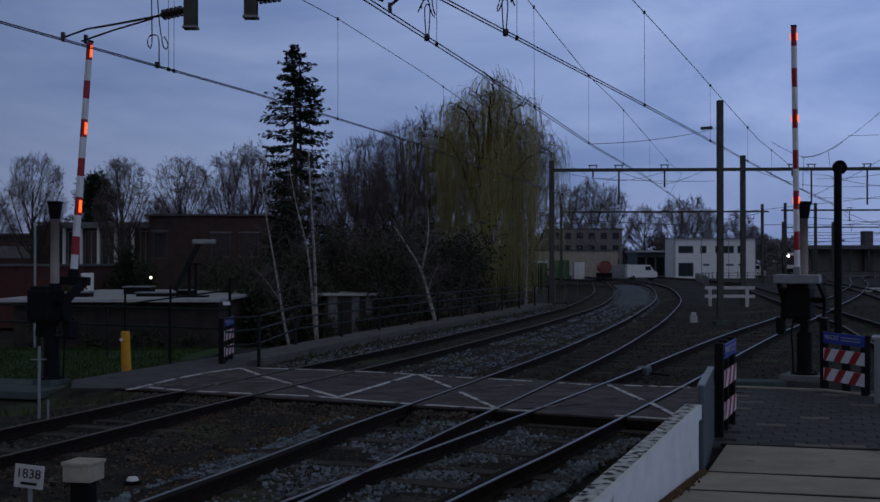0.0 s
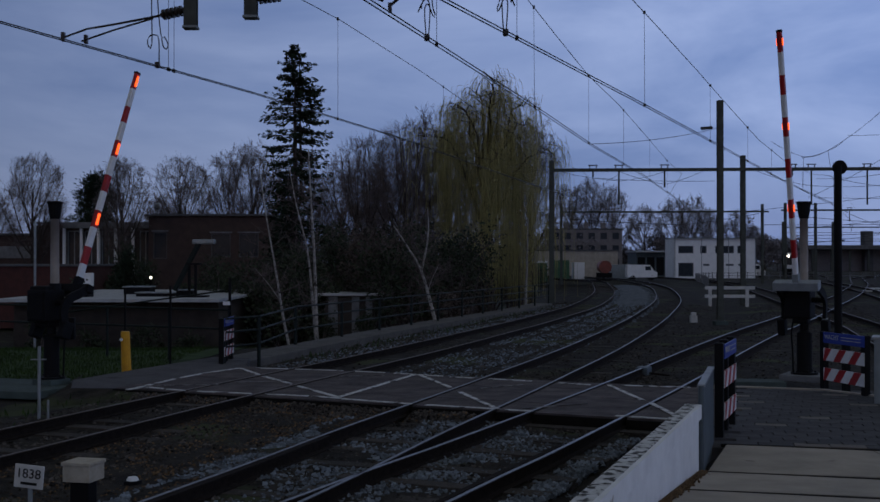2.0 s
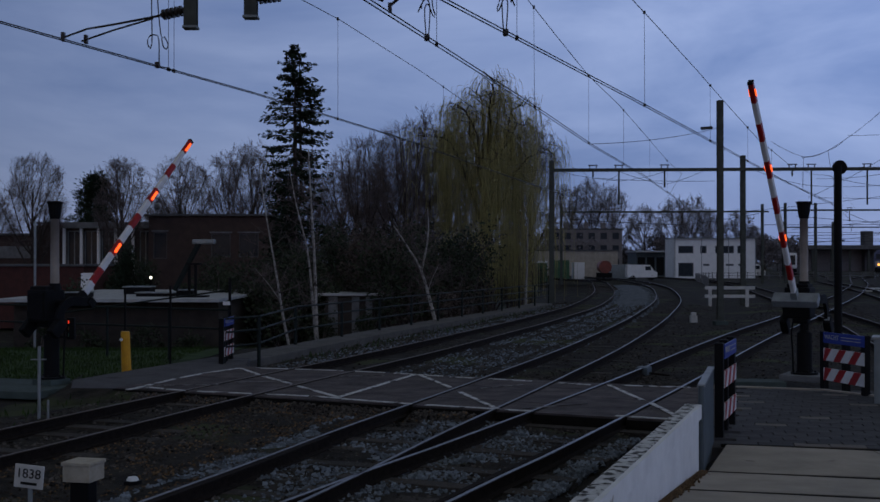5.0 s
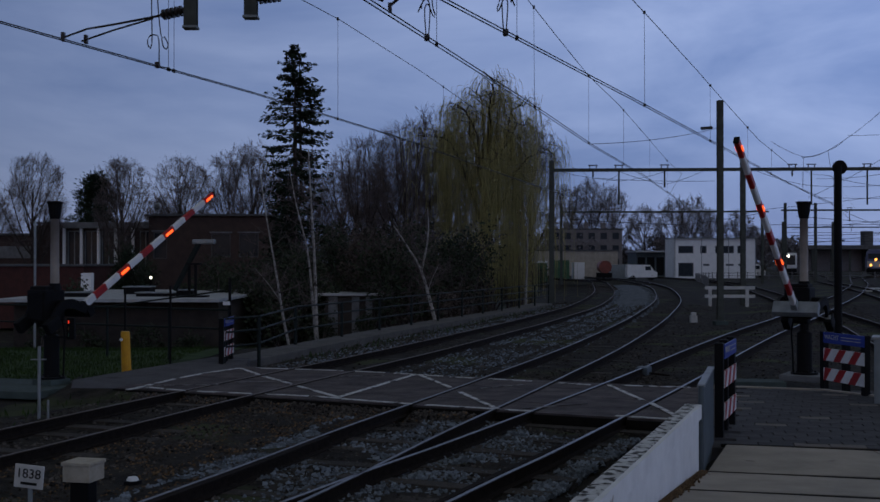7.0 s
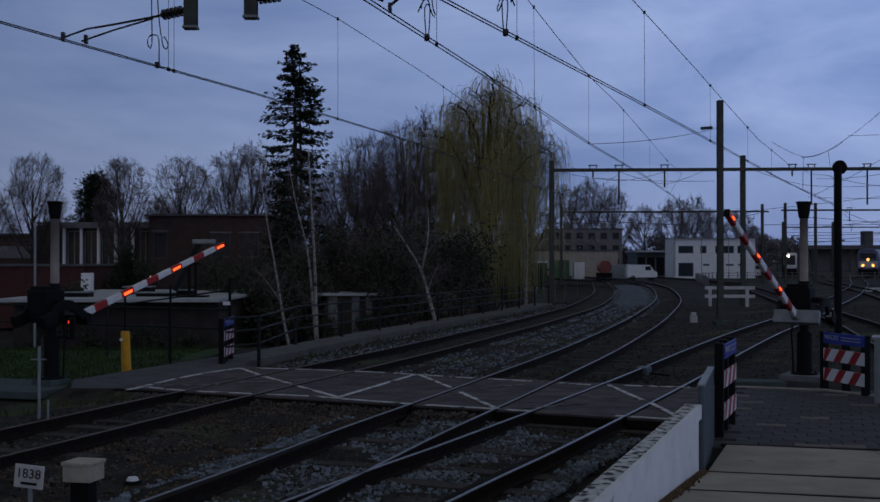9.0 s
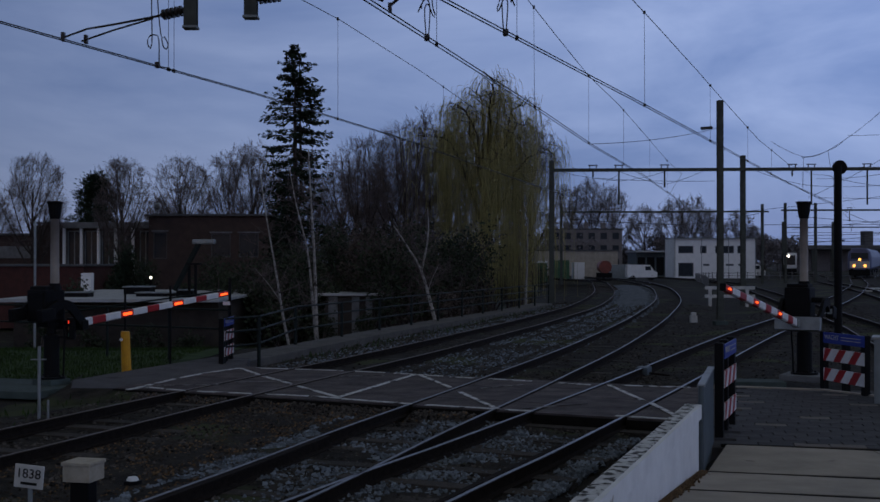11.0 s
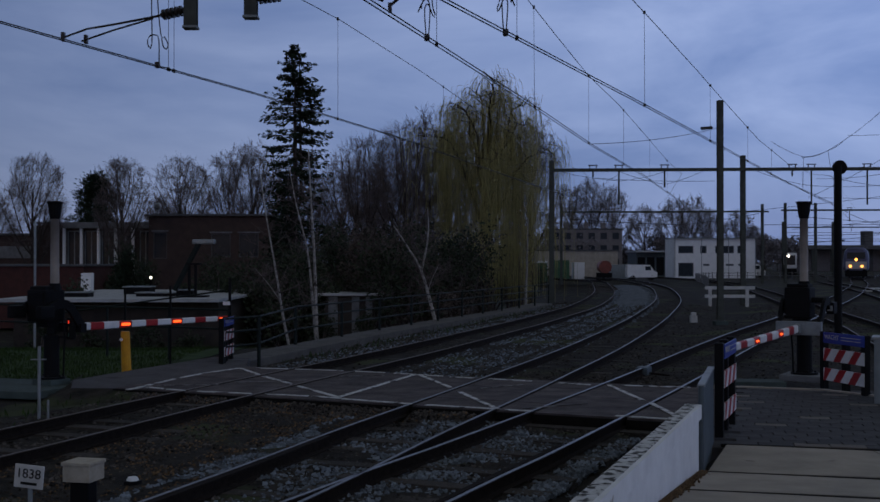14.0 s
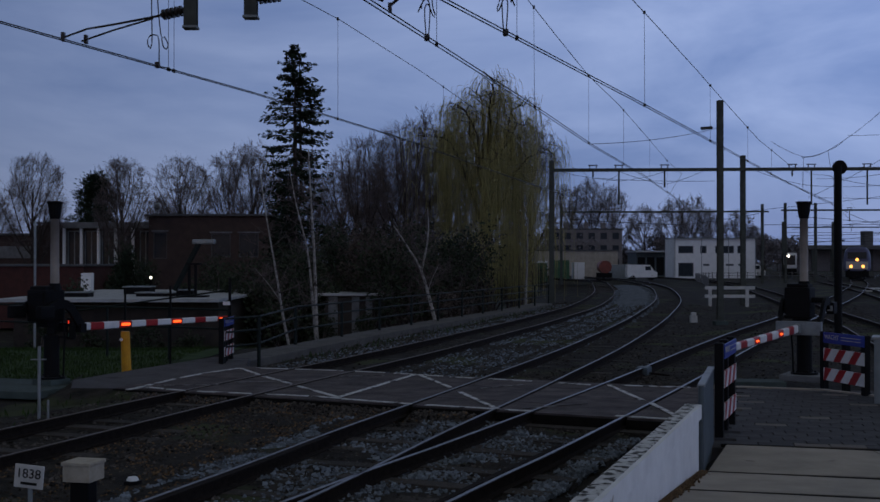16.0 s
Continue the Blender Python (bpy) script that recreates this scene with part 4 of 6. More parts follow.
def birch(x, y, z, stems, seed, label):
    """Slender birch: pale stems with fine dark side shoots. stems: lists of (x, height) up each stem, from its base."""
    rng = random.Random(seed)
    t = thing("birch_tree", label, "tree", pose(x, y, z), group="birches")
    tr, tw = Shape(), Shape()
    for stem, r in stems:
        line = smooth_line([(a, 0.05 * math.sin(3 * h), h) for a, h in stem], 0.35)
        n = len(line) - 1
        for i in range(n):
            tr.tube(line[i], line[i + 1], r * (1 - 0.75 * i / n), r * (1 - 0.75 * (i + 1) / n), 7)
        for k in range(26):
            u = 0.25 + 0.75 * rng.random()
            i = min(n - 1, int(u * n))
            w = rng.uniform(0, 6.28)
            L = rng.uniform(0.5, 1.3) * (1.2 - 0.6 * u)
            q = line[i] + Vector((math.cos(w) * L, math.sin(w) * L, L * rng.uniform(0.3, 1.0)))
            ends = shoot(tw, line[i], q, Vector((0, 0, -0.12 * L)), 0.010, 0.006, 4, 3)
            for _ in range(5):
                p = ends[rng.randrange(1, 4)]
                e = p + Vector((rng.gauss(0, 1), rng.gauss(0, 1), rng.gauss(-0.2, 1))).normalized() * rng.uniform(0.15, 0.5)
                tw.tube(p, e, 0.006, 0.004, 3)
    tr.make("trunk", M_BIRCH, t)
    tw.make("crown", M_TWIG, t, "fine dark side shoots")
    return t


def spruce(x, y, z, height, radius, seed, label):
    rng = random.Random(seed)
    t = thing("spruce_tree", label, "tree", pose(x, y, z))
    tr, nd = Shape(), Shape()
    tr.tube(Vector((0, 0, -0.3)), Vector((0, 0, height * 0.6)), 0.26, 0.13, 8)
    tr.tube(Vector((0, 0, height * 0.6)), Vector((0, 0, height)), 0.13, 0.015, 6)
    tr.tube(Vector((0.32, 0.2, height * 0.45)), Vector((0.22, 0, height * 0.965)), 0.10, 0.02, 6)
    outline = [(0.0, 1.0), (0.18, 0.86), (0.60, 0.84), (0.66, 0.92), (0.735, 1.0), (0.79, 0.82), (0.86, 0.70), (0.94, 0.46), (0.975, 0.22), (1.0, 0.06)]
    h = height * 0.06
    while h < height * 0.995:
        u = h / height
        for (u0, k0), (u1, k1) in zip(outline, outline[1:]):
            if u0 <= u <= u1:
                reach = radius * (k0 + (k1 - k0) * (u - u0) / (u1 - u0))
        for k in range(10 if u < 0.9 else 9):
            w = rng.uniform(0, 6.283)
            L = reach * rng.choice((0.55, 0.75, 0.9, 1.0, 1.1)) * rng.uniform(0.9, 1.08)
            out = Vector((math.cos(w), math.sin(w), 0))
            side = Vector((-out.y, out.x, 0))
            p = Vector((0, 0, h + rng.uniform(-0.2, 0.2)))
            m = 5
            prev = p
            for i in range(1, m + 1):
                s = i / m
                q = p + out * (L * s) + Vector((0, 0, L * (0.06 * s - 0.30 * s * s + 0.24 * s ** 4)))
                tr.tube(prev, q, 0.028 * (1 - s) + 0.006, 0.028 * (1 - s) + 0.004, 3)
                # flat tufts along the bough, thick and upturned at its end
                for _ in range(3 if i < 3 else 9):
                    b = prev.lerp(q, rng.random()) + Vector((0, 0, rng.uniform(-0.10, 0.03)))
                    dd = (side * rng.choice((-1, 1)) * rng.uniform(0.2, 1) + out * rng.uniform(0.2, 1.0) + Vector((0, 0, rng.uniform(-0.7, 0.35)))).normalized()
                    nd.leaf(b, dd * rng.uniform(0.14, 0.34) * min(1.0, 0.5 + 4 * (1 - u)), 0.05 + 0.05 * rng.random(), Vector((rng.uniform(-1, 1), rng.uniform(-1, 1), rng.uniform(-0.6, 0.6))).normalized())
                prev = q
        h += 0.30 + 0.16 * (1 - u) + rng.uniform(-0.04, 0.06)
    tr.make("trunk", M_BARK, t)
    nd.make("crown", M_NEEDLE, t, "dark green drooping needle sprays")
    return t


def willow(x, y, z, height, radius, seed, label):
    """Weeping willow: forked trunk, arching limbs that form a dome, and long hanging shoots."""
    rng = random.Random(seed)
    t = thing("willow_tree", label, "tree", pose(x, y, z))
    tr, st = Shape(), Shape()
    fork = Vector((0.25, 0, height * 0.26))
    tr.tube(Vector((0.3, 0, -0.3)), fork, 0.46, 0.36, 8)
    tips = []
    for k in range(17):
        w = k * 2.4 + rng.uniform(-0.25, 0.25)
        share = ((k + 0.5) / 17) ** 0.6
        reach = radius * share
        top = height * (1.0 - 0.36 * share ** 2) * rng.uniform(0.93, 1.0)
        prev = fork
        path = [fork]
        for i in range(1, 10):
            s = i / 9
            q = fork + Vector((math.cos(w) * reach * s ** 1.25, math.sin(w) * reach * s ** 1.25, (top - fork.z) * math.sin(min(s * 1.75, 1.9)))) + Vector((rng.uniform(-1, 1), rng.uniform(-1, 1), rng.uniform(-1, 1))) * 0.20
            tr.tube(prev, q, 0.20 * (1 - s) ** 1.2 + 0.025, 0.20 * (1 - (i + 0.6) / 10) ** 1.2 + 0.02, 5)
            prev = q
            path.append(q)
            if i >= 4:
                for _ in range(3):
                    a = rng.uniform(0, 6.283)
                    m = q + Vector((math.cos(a), math.sin(a), 0)) * rng.uniform(0.3, 0.9) + Vector((0, 0, rng.uniform(0.1, 0.7)))
                    e = m + Vector((math.cos(a), math.sin(a), 0)) * rng.uniform(0.3, 0.8) + Vector((0, 0, rng.uniform(-0.5, 0.2)))
                    tr.tube(q, m, 0.03, 0.02, 3)
                    tr.tube(m, e, 0.02, 0.012, 3)
                    tips += [m, e]
    tips += [Vector((e.x * 1.02, e.y * 1.02, e.z * rng.uniform(0.45, 0.75))) for e in tips if rng.random() < 0.32]
    for e in tips:
        long = rng.choice((0.35, 0.6, 0.9, 1.3))
        for _ in range(rng.choice((3, 5, 8))):
            p = e + Vector((rng.gauss(0, 1), rng.gauss(0, 1), rng.gauss(0, 1.2))) * 0.26
            out = Vector((p.x, p.y, 0)).normalized() * rng.uniform(0.1, 0.7) + Vector((rng.gauss(0, 1), rng.gauss(0, 1), 0)) * 0.25
            L = min(rng.uniform(0.9, 11.0) * long, max(0.6, p.z - rng.uniform(0.3, 1.6)))
            prev = p
            sway = Vector((rng.gauss(0, 1), rng.gauss(0, 1), 0)) * 0.12
            for i in range(1, 6):
                s = i / 5
                q = p + out * (s * (1.7 - s)) + sway * math.sin(s * 5) + Vector((0, 0, 0.30 * math.sin(s * 2.6) - L * (0.25 * s + 0.75 * s * s)))
                st.tube(prev, q, 0.0125 - 0.004 * s, 0.0115 - 0.004 * s, 3)
                prev = q
    tr.make("trunk", M_BARK, t)
    st.make("crown", M_WILLOW, t, "hanging yellow-green shoots")
    return t


def bush(x, y, z, w, h, seed, label, mat=None, n=1500, name="bush", leaf=0.16, twigs=60):
    """Shrub: stems with many small leaves and an uneven outline."""
    rng = random.Random(seed)
    t = thing(name, label, "shrub", pose(x, y, z), group="garden shrubs")
    st, lf = Shape(), Shape()
    lumps = [(Vector((rng.uniform(-0.7, 0.7) * w, rng.uniform(-0.7, 0.7) * w, rng.uniform(0.25, 0.8) * h)), rng.uniform(0.28, 0.55)) for _ in range(9)]
    for c, r in lumps:
        st.tube(Vector((c.x * 0.15, c.y * 0.15, -0.2)), c, 0.05, 0.015, 4)
    for _ in range(twigs):
        c, r = rng.choice(lumps)
        d = Vector((rng.gauss(0, 1), rng.gauss(0, 1), rng.gauss(0.5, 0.8))).normalized()
        st.tube(c, c + Vector((d.x * w, d.y * w, d.z * h * 0.5)) * r * rng.uniform(0.9, 1.6), 0.012, 0.007, 3)
    for _ in range(n):
        c, r = rng.choice(lumps)
        d = Vector((rng.gauss(0, 1), rng.gauss(0, 1), rng.gauss(0, 1))).normalized()
        q = c + Vector((d.x * w, d.y * w, d.z * h * 0.5)) * r * rng.uniform(0.35, 1.25)
        if q.z < 0.02:
            q.z = rng.uniform(0.02, 0.4)
        e = Vector((rng.gauss(0, 1), rng.gauss(0, 1), rng.gauss(-0.1, 0.7))).normalized()
        lf.leaf(q, e * leaf * rng.uniform(0.6, 1.5), leaf * 0.35, e.cross(Vector((rng.gauss(0, 1), rng.gauss(0, 1), rng.gauss(0, 1)))).normalized())
    st.make("branchwork", M_TWIG, t)
    lf.make("foliage", mat or M_IVY, t)
    return t


def pine(x, y, z, height, radius, seed, label):
    """Pine with clumped needle masses."""
    rng = random.Random(seed)
    t = thing("pine_tree", label, "tree", pose(x, y, z))
    tr, nd = Shape(), Shape()
    tr.tube(Vector((0, 0, -0.3)), Vector((0.2, 0, height * 0.95)), 0.24, 0.05, 7)
    for k in range(74):
        u = (k + rng.random()) / 74
        h = height * (0.44 + 0.53 * u)
        reach = radius * (1.08 - 0.86 * u ** 1.25) * rng.uniform(0.35, 1.05)
        w = k * 2.4 + rng.uniform(-0.5, 0.5)
        e = Vector((0.1 + math.cos(w) * reach, math.sin(w) * reach, h + 0.18 * reach))
        tr.tube(Vector((0.1, 0, h - 0.1)), e, 0.05, 0.02, 4)
        for _ in range(210):
            d = Vector((rng.gauss(0, 1), rng.gauss(0, 1), rng.gauss(0, 0.62)))
            q = e + d * 0.27
            nd.leaf(q, (d.normalized() + Vector((0, 0, 0.4))) * 0.20, 0.05, Vector((rng.gauss(0, 1), rng.gauss(0, 1), rng.gauss(0, 1))).normalized())
    tr.make("trunk", M_BARK, t)
    nd.make("crown", M_NEEDLE, t, "clumped dark needles")
    return t


# ---- overhead fittings close to the camera ----
def build_near_portal():
    """The portal above the crossing: beam, masts beside the line, drop posts and registration arms."""
    t = thing("catenary_portal", "steel portal with drop posts and registration arms", "catenary portal", group="catenary portals")
    a, b = Vector((-8.6, 17.2, 7.9)), Vector((7.6, 10.3, 7.9))
    bm = bmesh.new()
    mid = (a + b) / 2
    box(bm, mid, ((b - a).length, 0.2, 0.22), math.degrees(math.atan2(b.y - a.y, b.x - a.x)))
    part("beam", bm, M_MAST, t)
    for p in (a, b):
        mb = bmesh.new()
        for s in (-1, 1):
            box(mb, (p.x, p.y + s * 0.14, 3.9), (0.28, 0.024, 8.6))
        box(mb, (p.x, p.y, 3.9), (0.016, 0.26, 8.6))
        part("mast", mb, M_MAST, t)
    for x, y, z in ((-3.42, 15.0, 5.50), (-2.53, 14.63, 5.56)):
        post = bmesh.new()
        for s in (-1, 1):
            box(post, (x, y + s * 0.075, (z + 7.8) / 2), (0.165, 0.016, 7.8 - z))
        box(post, (x, y, (z + 7.8) / 2), (0.012, 0.14, 7.8 - z))
        part("drop_post", post, M_MAST, t)
        part("end_plate", slab((x, y, z - 0.02), (0.20, 0.19, 0.035), 0, 0.006), M_GREYPAINT, t)
    # left arm: insulator, then a bent twin tube to the wire
    arm = bmesh.new()
    tube(arm, [(-3.50, 15.05, 5.74), (-3.98, 15.15, 5.66), (-4.6, 15.4, 5.61), (-5.02, 15.55, 5.58), (-5.42, 15.72, 5.49)], 0.018, 0.014, 8)
    tube(arm, [(-3.98, 15.15, 5.64), (-4.6, 15.4, 5.53), (-5.15, 15.72, 5.44)], 0.014, 0.014, 8)
    part("registration_arm", arm, M_INSUL, t)
    for p, q in (((-3.52, 15.05, 5.73), (-3.86, 15.13, 5.68)), ((-2.44, 14.6, 5.78), (-2.10, 14.52, 5.80))):
        ins = bmesh.new()
        p, q = Vector(p), Vector(q)
        tube(ins, [p, q], 0.035, 0.035, 10)
        for i in range(5):
            c = p.lerp(q, 0.14 + 0.18 * i)
            d = (q - p).normalized() * 0.014
            tube(ins, [c - d, c + d], 0.075, 0.075, 12)
        part("insulator", ins, M_INSUL, t, "dark ribbed insulator")
    arm = bmesh.new()
    tube(arm, [(-2.10, 14.52, 5.80), (-1.5, 14.4, 5.84), (-1.2, 14.35, 5.86), (-0.75, 14.45, 5.72)], 0.022, 0.018, 8)
    tube(arm, [(-0.15, 14.2, 5.92), (-0.45, 14.32, 5.80), (-0.68, 14.42, 5.63)], 0.024, 0.02, 8)
    part("registration_arm", arm, M_INSUL, t)
    for p in ((-5.42, 15.72, 5.5), (-5.15, 15.9, 5.5), (-0.66, 14.42, 5.62)):
        part("wire_clamp", slab(p, (0.05, 0.08, 0.13), 0, 0.01), M_INSUL, t)


def jumper(x, y, scale, flip, kind):
    """Looped copper jumper between messenger and contact wire."""
    t = thing("jumper_cable", "looped dark jumper cable clamped to the contact wire", "cable", pose(x, y, 5.5), group="jumper cables")
    f = scale * flip
    if kind == 0:
        lines = [[(-0.09, 2.2), (-0.09, 1.1), (-0.09, 0.36), (-0.15, 0.33), (-0.17, 0.44), (-0.13, 0.52), (-0.05, 0.53), (0.0, 0.46), (0.0, 0.0)], [(-0.02, 2.2), (0.01, 1.1), (0.065, 0.50), (0.11, 0.49), (0.165, 0.38), (0.14, 0.29), (0.08, 0.34), (0.045, 0.48)]]
    else:
        lines = [[(-0.03, 2.2), (-0.06, 0.60), (-0.10, 0.47), (-0.13, 0.40), (-0.09, 0.50), (-0.03, 0.60), (0.02, 0.58), (0.045, 0.44), (0.02, 0.0)], [(0.05, 2.2), (0.07, 0.66), (0.12, 0.36), (0.09, 0.34), (0.02, 0.52), (-0.02, 0.50), (-0.035, 0.40), (-0.01, 0.0)]]
    for l in lines:
        pts = smooth_line([(u * f, 0.02 * i, v * scale) for i, (u, v) in enumerate(l)], 0.05)
        part("cable", tube(bmesh.new(), pts, 0.010, None, 6), M_WIRE, t)
    part("cable_clamp", slab((0, 0.06, 0.02), (0.08, 0.10, 0.10), 0, 0.02), M_INSUL, t)


def build_span_wires():
    t = thing("span_wire", "thin pull-off wires with insulators at the mast", "cable", group="span wires")
    part("wire", tube(bmesh.new(), hang((10.75, 42.2, 7.38), (4.25, 30.8, 5.55), 0.12), 0.009, None, 5), M_WIRE, t)
    ins = bmesh.new()
    for i in range(5):
        c = Vector((10.3 - 0.14 * i, 41.5 - 0.24 * i, 7.30 - 0.035 * i))
        tube(ins, [c, c + Vector((-0.05, -0.09, -0.012))], 0.06, 0.06, 10)
    part("insulator", ins, M_INSUL, t)
    u = thing("span_wire", "thin feeder wires rising over the yard", "cable", group="span wires")
    part("wire", tube(bmesh.new(), hang((13.9, 42.0, 6.22), (15.6, 44.0, 6.68), 0.08), 0.010, None, 5), M_WIRE, u)
    part("wire", tube(bmesh.new(), hang((15.6, 44.0, 6.68), (20.2, 47.0, 9.9), 0.22), 0.010, None, 5), M_WIRE, u)
    part("wire", tube(bmesh.new(), hang((16.8, 45.0, 7.4), (22.0, 50.0, 8.15), 0.05), 0.009, None, 5), M_WIRE, u)
    v = thing("span_wire", "thin tensioned wires between the distant portals", "cable", group="span wires")
    for p, q in (((8.8, 61.8, 6.9), (15.4, 61.4, 6.7)), ((17.2, 61.3, 5.0), (30.5, 60.6, 6.6)), ((21.0, 61.2, 5.75), (31, 60.5, 5.8)), ((34.5, 116.6, 6.0), (60, 117, 6.2)), ((37.5, 116.6, 4.8), (60, 117, 5.6)), ((37.5, 116.6, 5.5), (52, 117, 7.0)), ((38, 116.5, 6.9), (62, 116.5, 5.2)), ((38, 116.5, 4.2), (66, 116.5, 4.6)), ((50.2, 158.5, 6.2), (88, 158, 6.4)), ((50.2, 158.5, 5.4), (88, 158, 5.2)), ((50.2, 158.5, 4.2), (70, 158, 6.8)), ((17.71, 61.0, 7.52), (22.24, 61.0, 5.18)), ((22.24, 61.0, 5.18), (24.53, 61.0, 4.18)), ((17.71, 61.0, 7.21), (20.52, 61.0, 6.43)), ((20.52, 61.0, 6.43), (24.53, 61.0, 6.43)), ((20.52, 61.0, 5.74), (24.53, 61.0, 7.84)), ((21.62, 61.0, 6.99), (24.53, 61.0, 6.4)), ((18.49, 61.0, 8.87), (20.27, 61.0, 8.02)), ((20.27, 61.0, 8.02), (21.65, 61.0, 8.37)), ((21.65, 61.0, 8.37), (22.59, 61.0, 8.99)), ((21.65, 61.0, 8.37), (21.77, 61.0, 7.49)), ((20.27, 61.0, 7.99), (20.24, 61.0, 6.27)), ((20.99, 61.0, 6.8), (24.53, 61.0, 7.05)), ((9.26, 61.0, 6.68), (10.07, 61.0, 7.18)), ((10.07, 61.0, 7.18), (12.58, 61.0, 6.49)), ((12.58, 61.0, 6.49), (14.95, 61.0, 7.37)), ((6.76, 61.0, 7.18), (10.07, 61.0, 6.68)), ((10.07, 61.0, 6.68), (12.58, 61.0, 7.21)), ((14, 116.6, 6.6), (26, 116.8, 6.0)), ((26, 116.8, 6.0), (34, 116.6, 7.2))):
        part("wire", tube(bmesh.new(), hang(p, q, 0.08), 0.011 if p[1] < 100 else 0.026, None, 4), M_WIRE, v)


# ---- signs, posts and boxes ----
def word_mesh(text, size, at, parent):
    """Raised lettering on a board that faces local +X."""
    cu = bpy.data.curves.new("lettering", "FONT")
    cu.body, cu.size, cu.extrude, cu.align_x, cu.align_y = text, size, 0.0015, "CENTER", "CENTER"
    me = bpy.data.meshes.new_from_object(bpy.data.objects.new("lettering", cu))
    me.materials.append(M_WHITEDIM)
    ob = new("lettering", me)
    ob.parent = parent
    ob.matrix_basis = pose(*at, 90, 0, 90)
    return ob


def build_chicane(m, k=1.0):
    """Warning frame: three posts, a blue board and two red and white striped boards; local +Y along it."""
    t = thing("warning_frame", "black post frame with blue board and striped boards", "barrier frame", m, group="warning frames")
    for y in (0.0, 0.62, 1.2):
        part("post", slab((-0.02 if y == 0.62 else 0, y, 0.46 * k), (0.11, 0.11, 1.16 * k), 0, 0.01), M_BLACK, t)
    blue = part("sign_board", slab((0.055, 0.66, 0.94 * k), (0.022, 1.18, 0.19), 0, 0.006), M_BLUE, t, "blue sign board")
    word_mesh("WACHT", 0.115, (0.068, 0.32, 0.95 * k), blue)
    for z in (0.97, 0.92):
        part("text_bar", slab((0.067, 0.88, z * k), (0.003, 0.56, 0.012)), M_WHITEDIM, blue)
    for z in (0.64 * k, 0.29 * k):
        bd = part("striped_board", slab((0.055, 0.66, z), (0.02, 1.18, 0.22), 0, 0.004), M_WHITE, t, "red and white diagonal board")
        for i in range(3):
            bm = bmesh.new()
            y = -0.06 + i * 0.43
            quad = [(y, -0.11), (y + 0.2, -0.11), (y + 0.38, 0.11), (y + 0.18, 0.11)]
            quad = [(min(1.248, max(0.072, a)), b) for a, b in quad]
            for x in (0.0665, 0.0435):
                bm.faces.new([bm.verts.new((x, a, z + b)) for a, b in quad])
            vs = list(bm.verts)
            for k in range(4):
                bm.faces.new((vs[k], vs[(k + 1) % 4], vs[4 + (k + 1) % 4], vs[4 + k]))
            bmesh.ops.recalc_face_normals(bm, faces=bm.faces)
            part("red_stripe", bm, M_RED, bd)
    return t


def build_grey_panel():
    t = thing("side_panel", "grey steel side panel with pale top edge", "panel")
    a, b = Vector((2.86, 12.0, 0)), Vector((3.47, 14.02, 0))
    d = (b - a).normalized()
    n = Vector((d.y, -d.x, 0)) * 0.03
    part("sheet", flat([a - n, a + n, b + n, b - n], -0.1, 0.90), M_PANEL, t)
    part("top_edge", flat([a - n * 1.3, a + n * 1.3, b + n * 1.3, b - n * 1.3], 0.90, 0.93), M_GREYMETAL, t)
    for p in (a, b):
        part("end_post", bar((p.x, p.y, -0.1), (p.x, p.y, 0.915), 0.03, 10), M_PANEL, t)


def build_signal_post():
    t = thing("railway_signal", "black railway signal post with round disc seen from behind", "signal", pose(12.8, 35.2, -0.3))
    part("pole", bar((0, 0, 0), (0, 0, 5.6), 0.125, 14), M_BLACK, t)
    part("disc", bar((0.06, -0.04, 5.56), (0.06, 0.04, 5.56), 0.23, 24), M_BLACK, t)
    part("foot", slab((0, 0, 0.1), (0.6, 0.6, 0.25), 0, 0.03), M_GREYCON, t)
    part("ladder_bracket", slab((0.1, 0.1, 3.2), (0.3, 0.05, 0.05)), M_BLACK, t)


def build_bollard():
    t = thing("bollard", "yellow plastic bollard standing on the verge", "bollard", pose(-6.66, 23.3, -0.26))
    bm = bmesh.new()
    tube(bm, [(0, 0, 0), (0, 0, 0.06)], 0.20, 0.16, 14)
    part("foot", bm, M_YELLOW, t)
    bm = bmesh.new()
    tube(bm, [(0, 0, 0.05), (-0.02, 0, 0.5), (-0.035, 0, 1.0), (-0.035, 0, 1.03)], 0.105, 0.085, 14)
    part("shaft", bm, M_YELLOW, t)
    part("reflector", bar((-0.10, -0.10, 0.86), (-0.09, -0.06, 0.86), 0.035, 10), M_WHITE, t)


def build_marker_sign():
    t = thing("number_sign", "small white number sign on a short stake", "sign", pose(-3.86, 10.3, -0.2, 0, 0, -8))
    part("stake", bar((0, 0.02, -0.1), (0, 0.02, 0.55), 0.022, 8), M_GREYPAINT, t)
    # plate in the dimmer white, which paints in the shade on it
    plate = part("plate", slab((0, 0, 0.46), (0.29, 0.018, 0.22), 0, 0.006, 0, 5), M_WHITEDIM, t, "white enamel plate")
    cu = bpy.data.curves.new("digits", "FONT")
    cu.body, cu.size, cu.extrude, cu.align_x, cu.align_y = "1838", 0.125, 0.002, "CENTER", "CENTER"
    tmp = bpy.data.objects.new("digits", cu)
    me = bpy.data.meshes.new_from_object(tmp)
    me.materials.append(M_BLACK)
    txt = new("digits", me)
    txt.parent = plate
    txt.matrix_basis = pose(0.0, -0.013, 0.485, 90, 0, 0) @ pose(0, 0, 0, 0, 0, -5)
    part("underline", slab((0, -0.012, 0.395), (0.16, 0.004, 0.025), 0, 0, 0, 5), M_BLACK, plate)


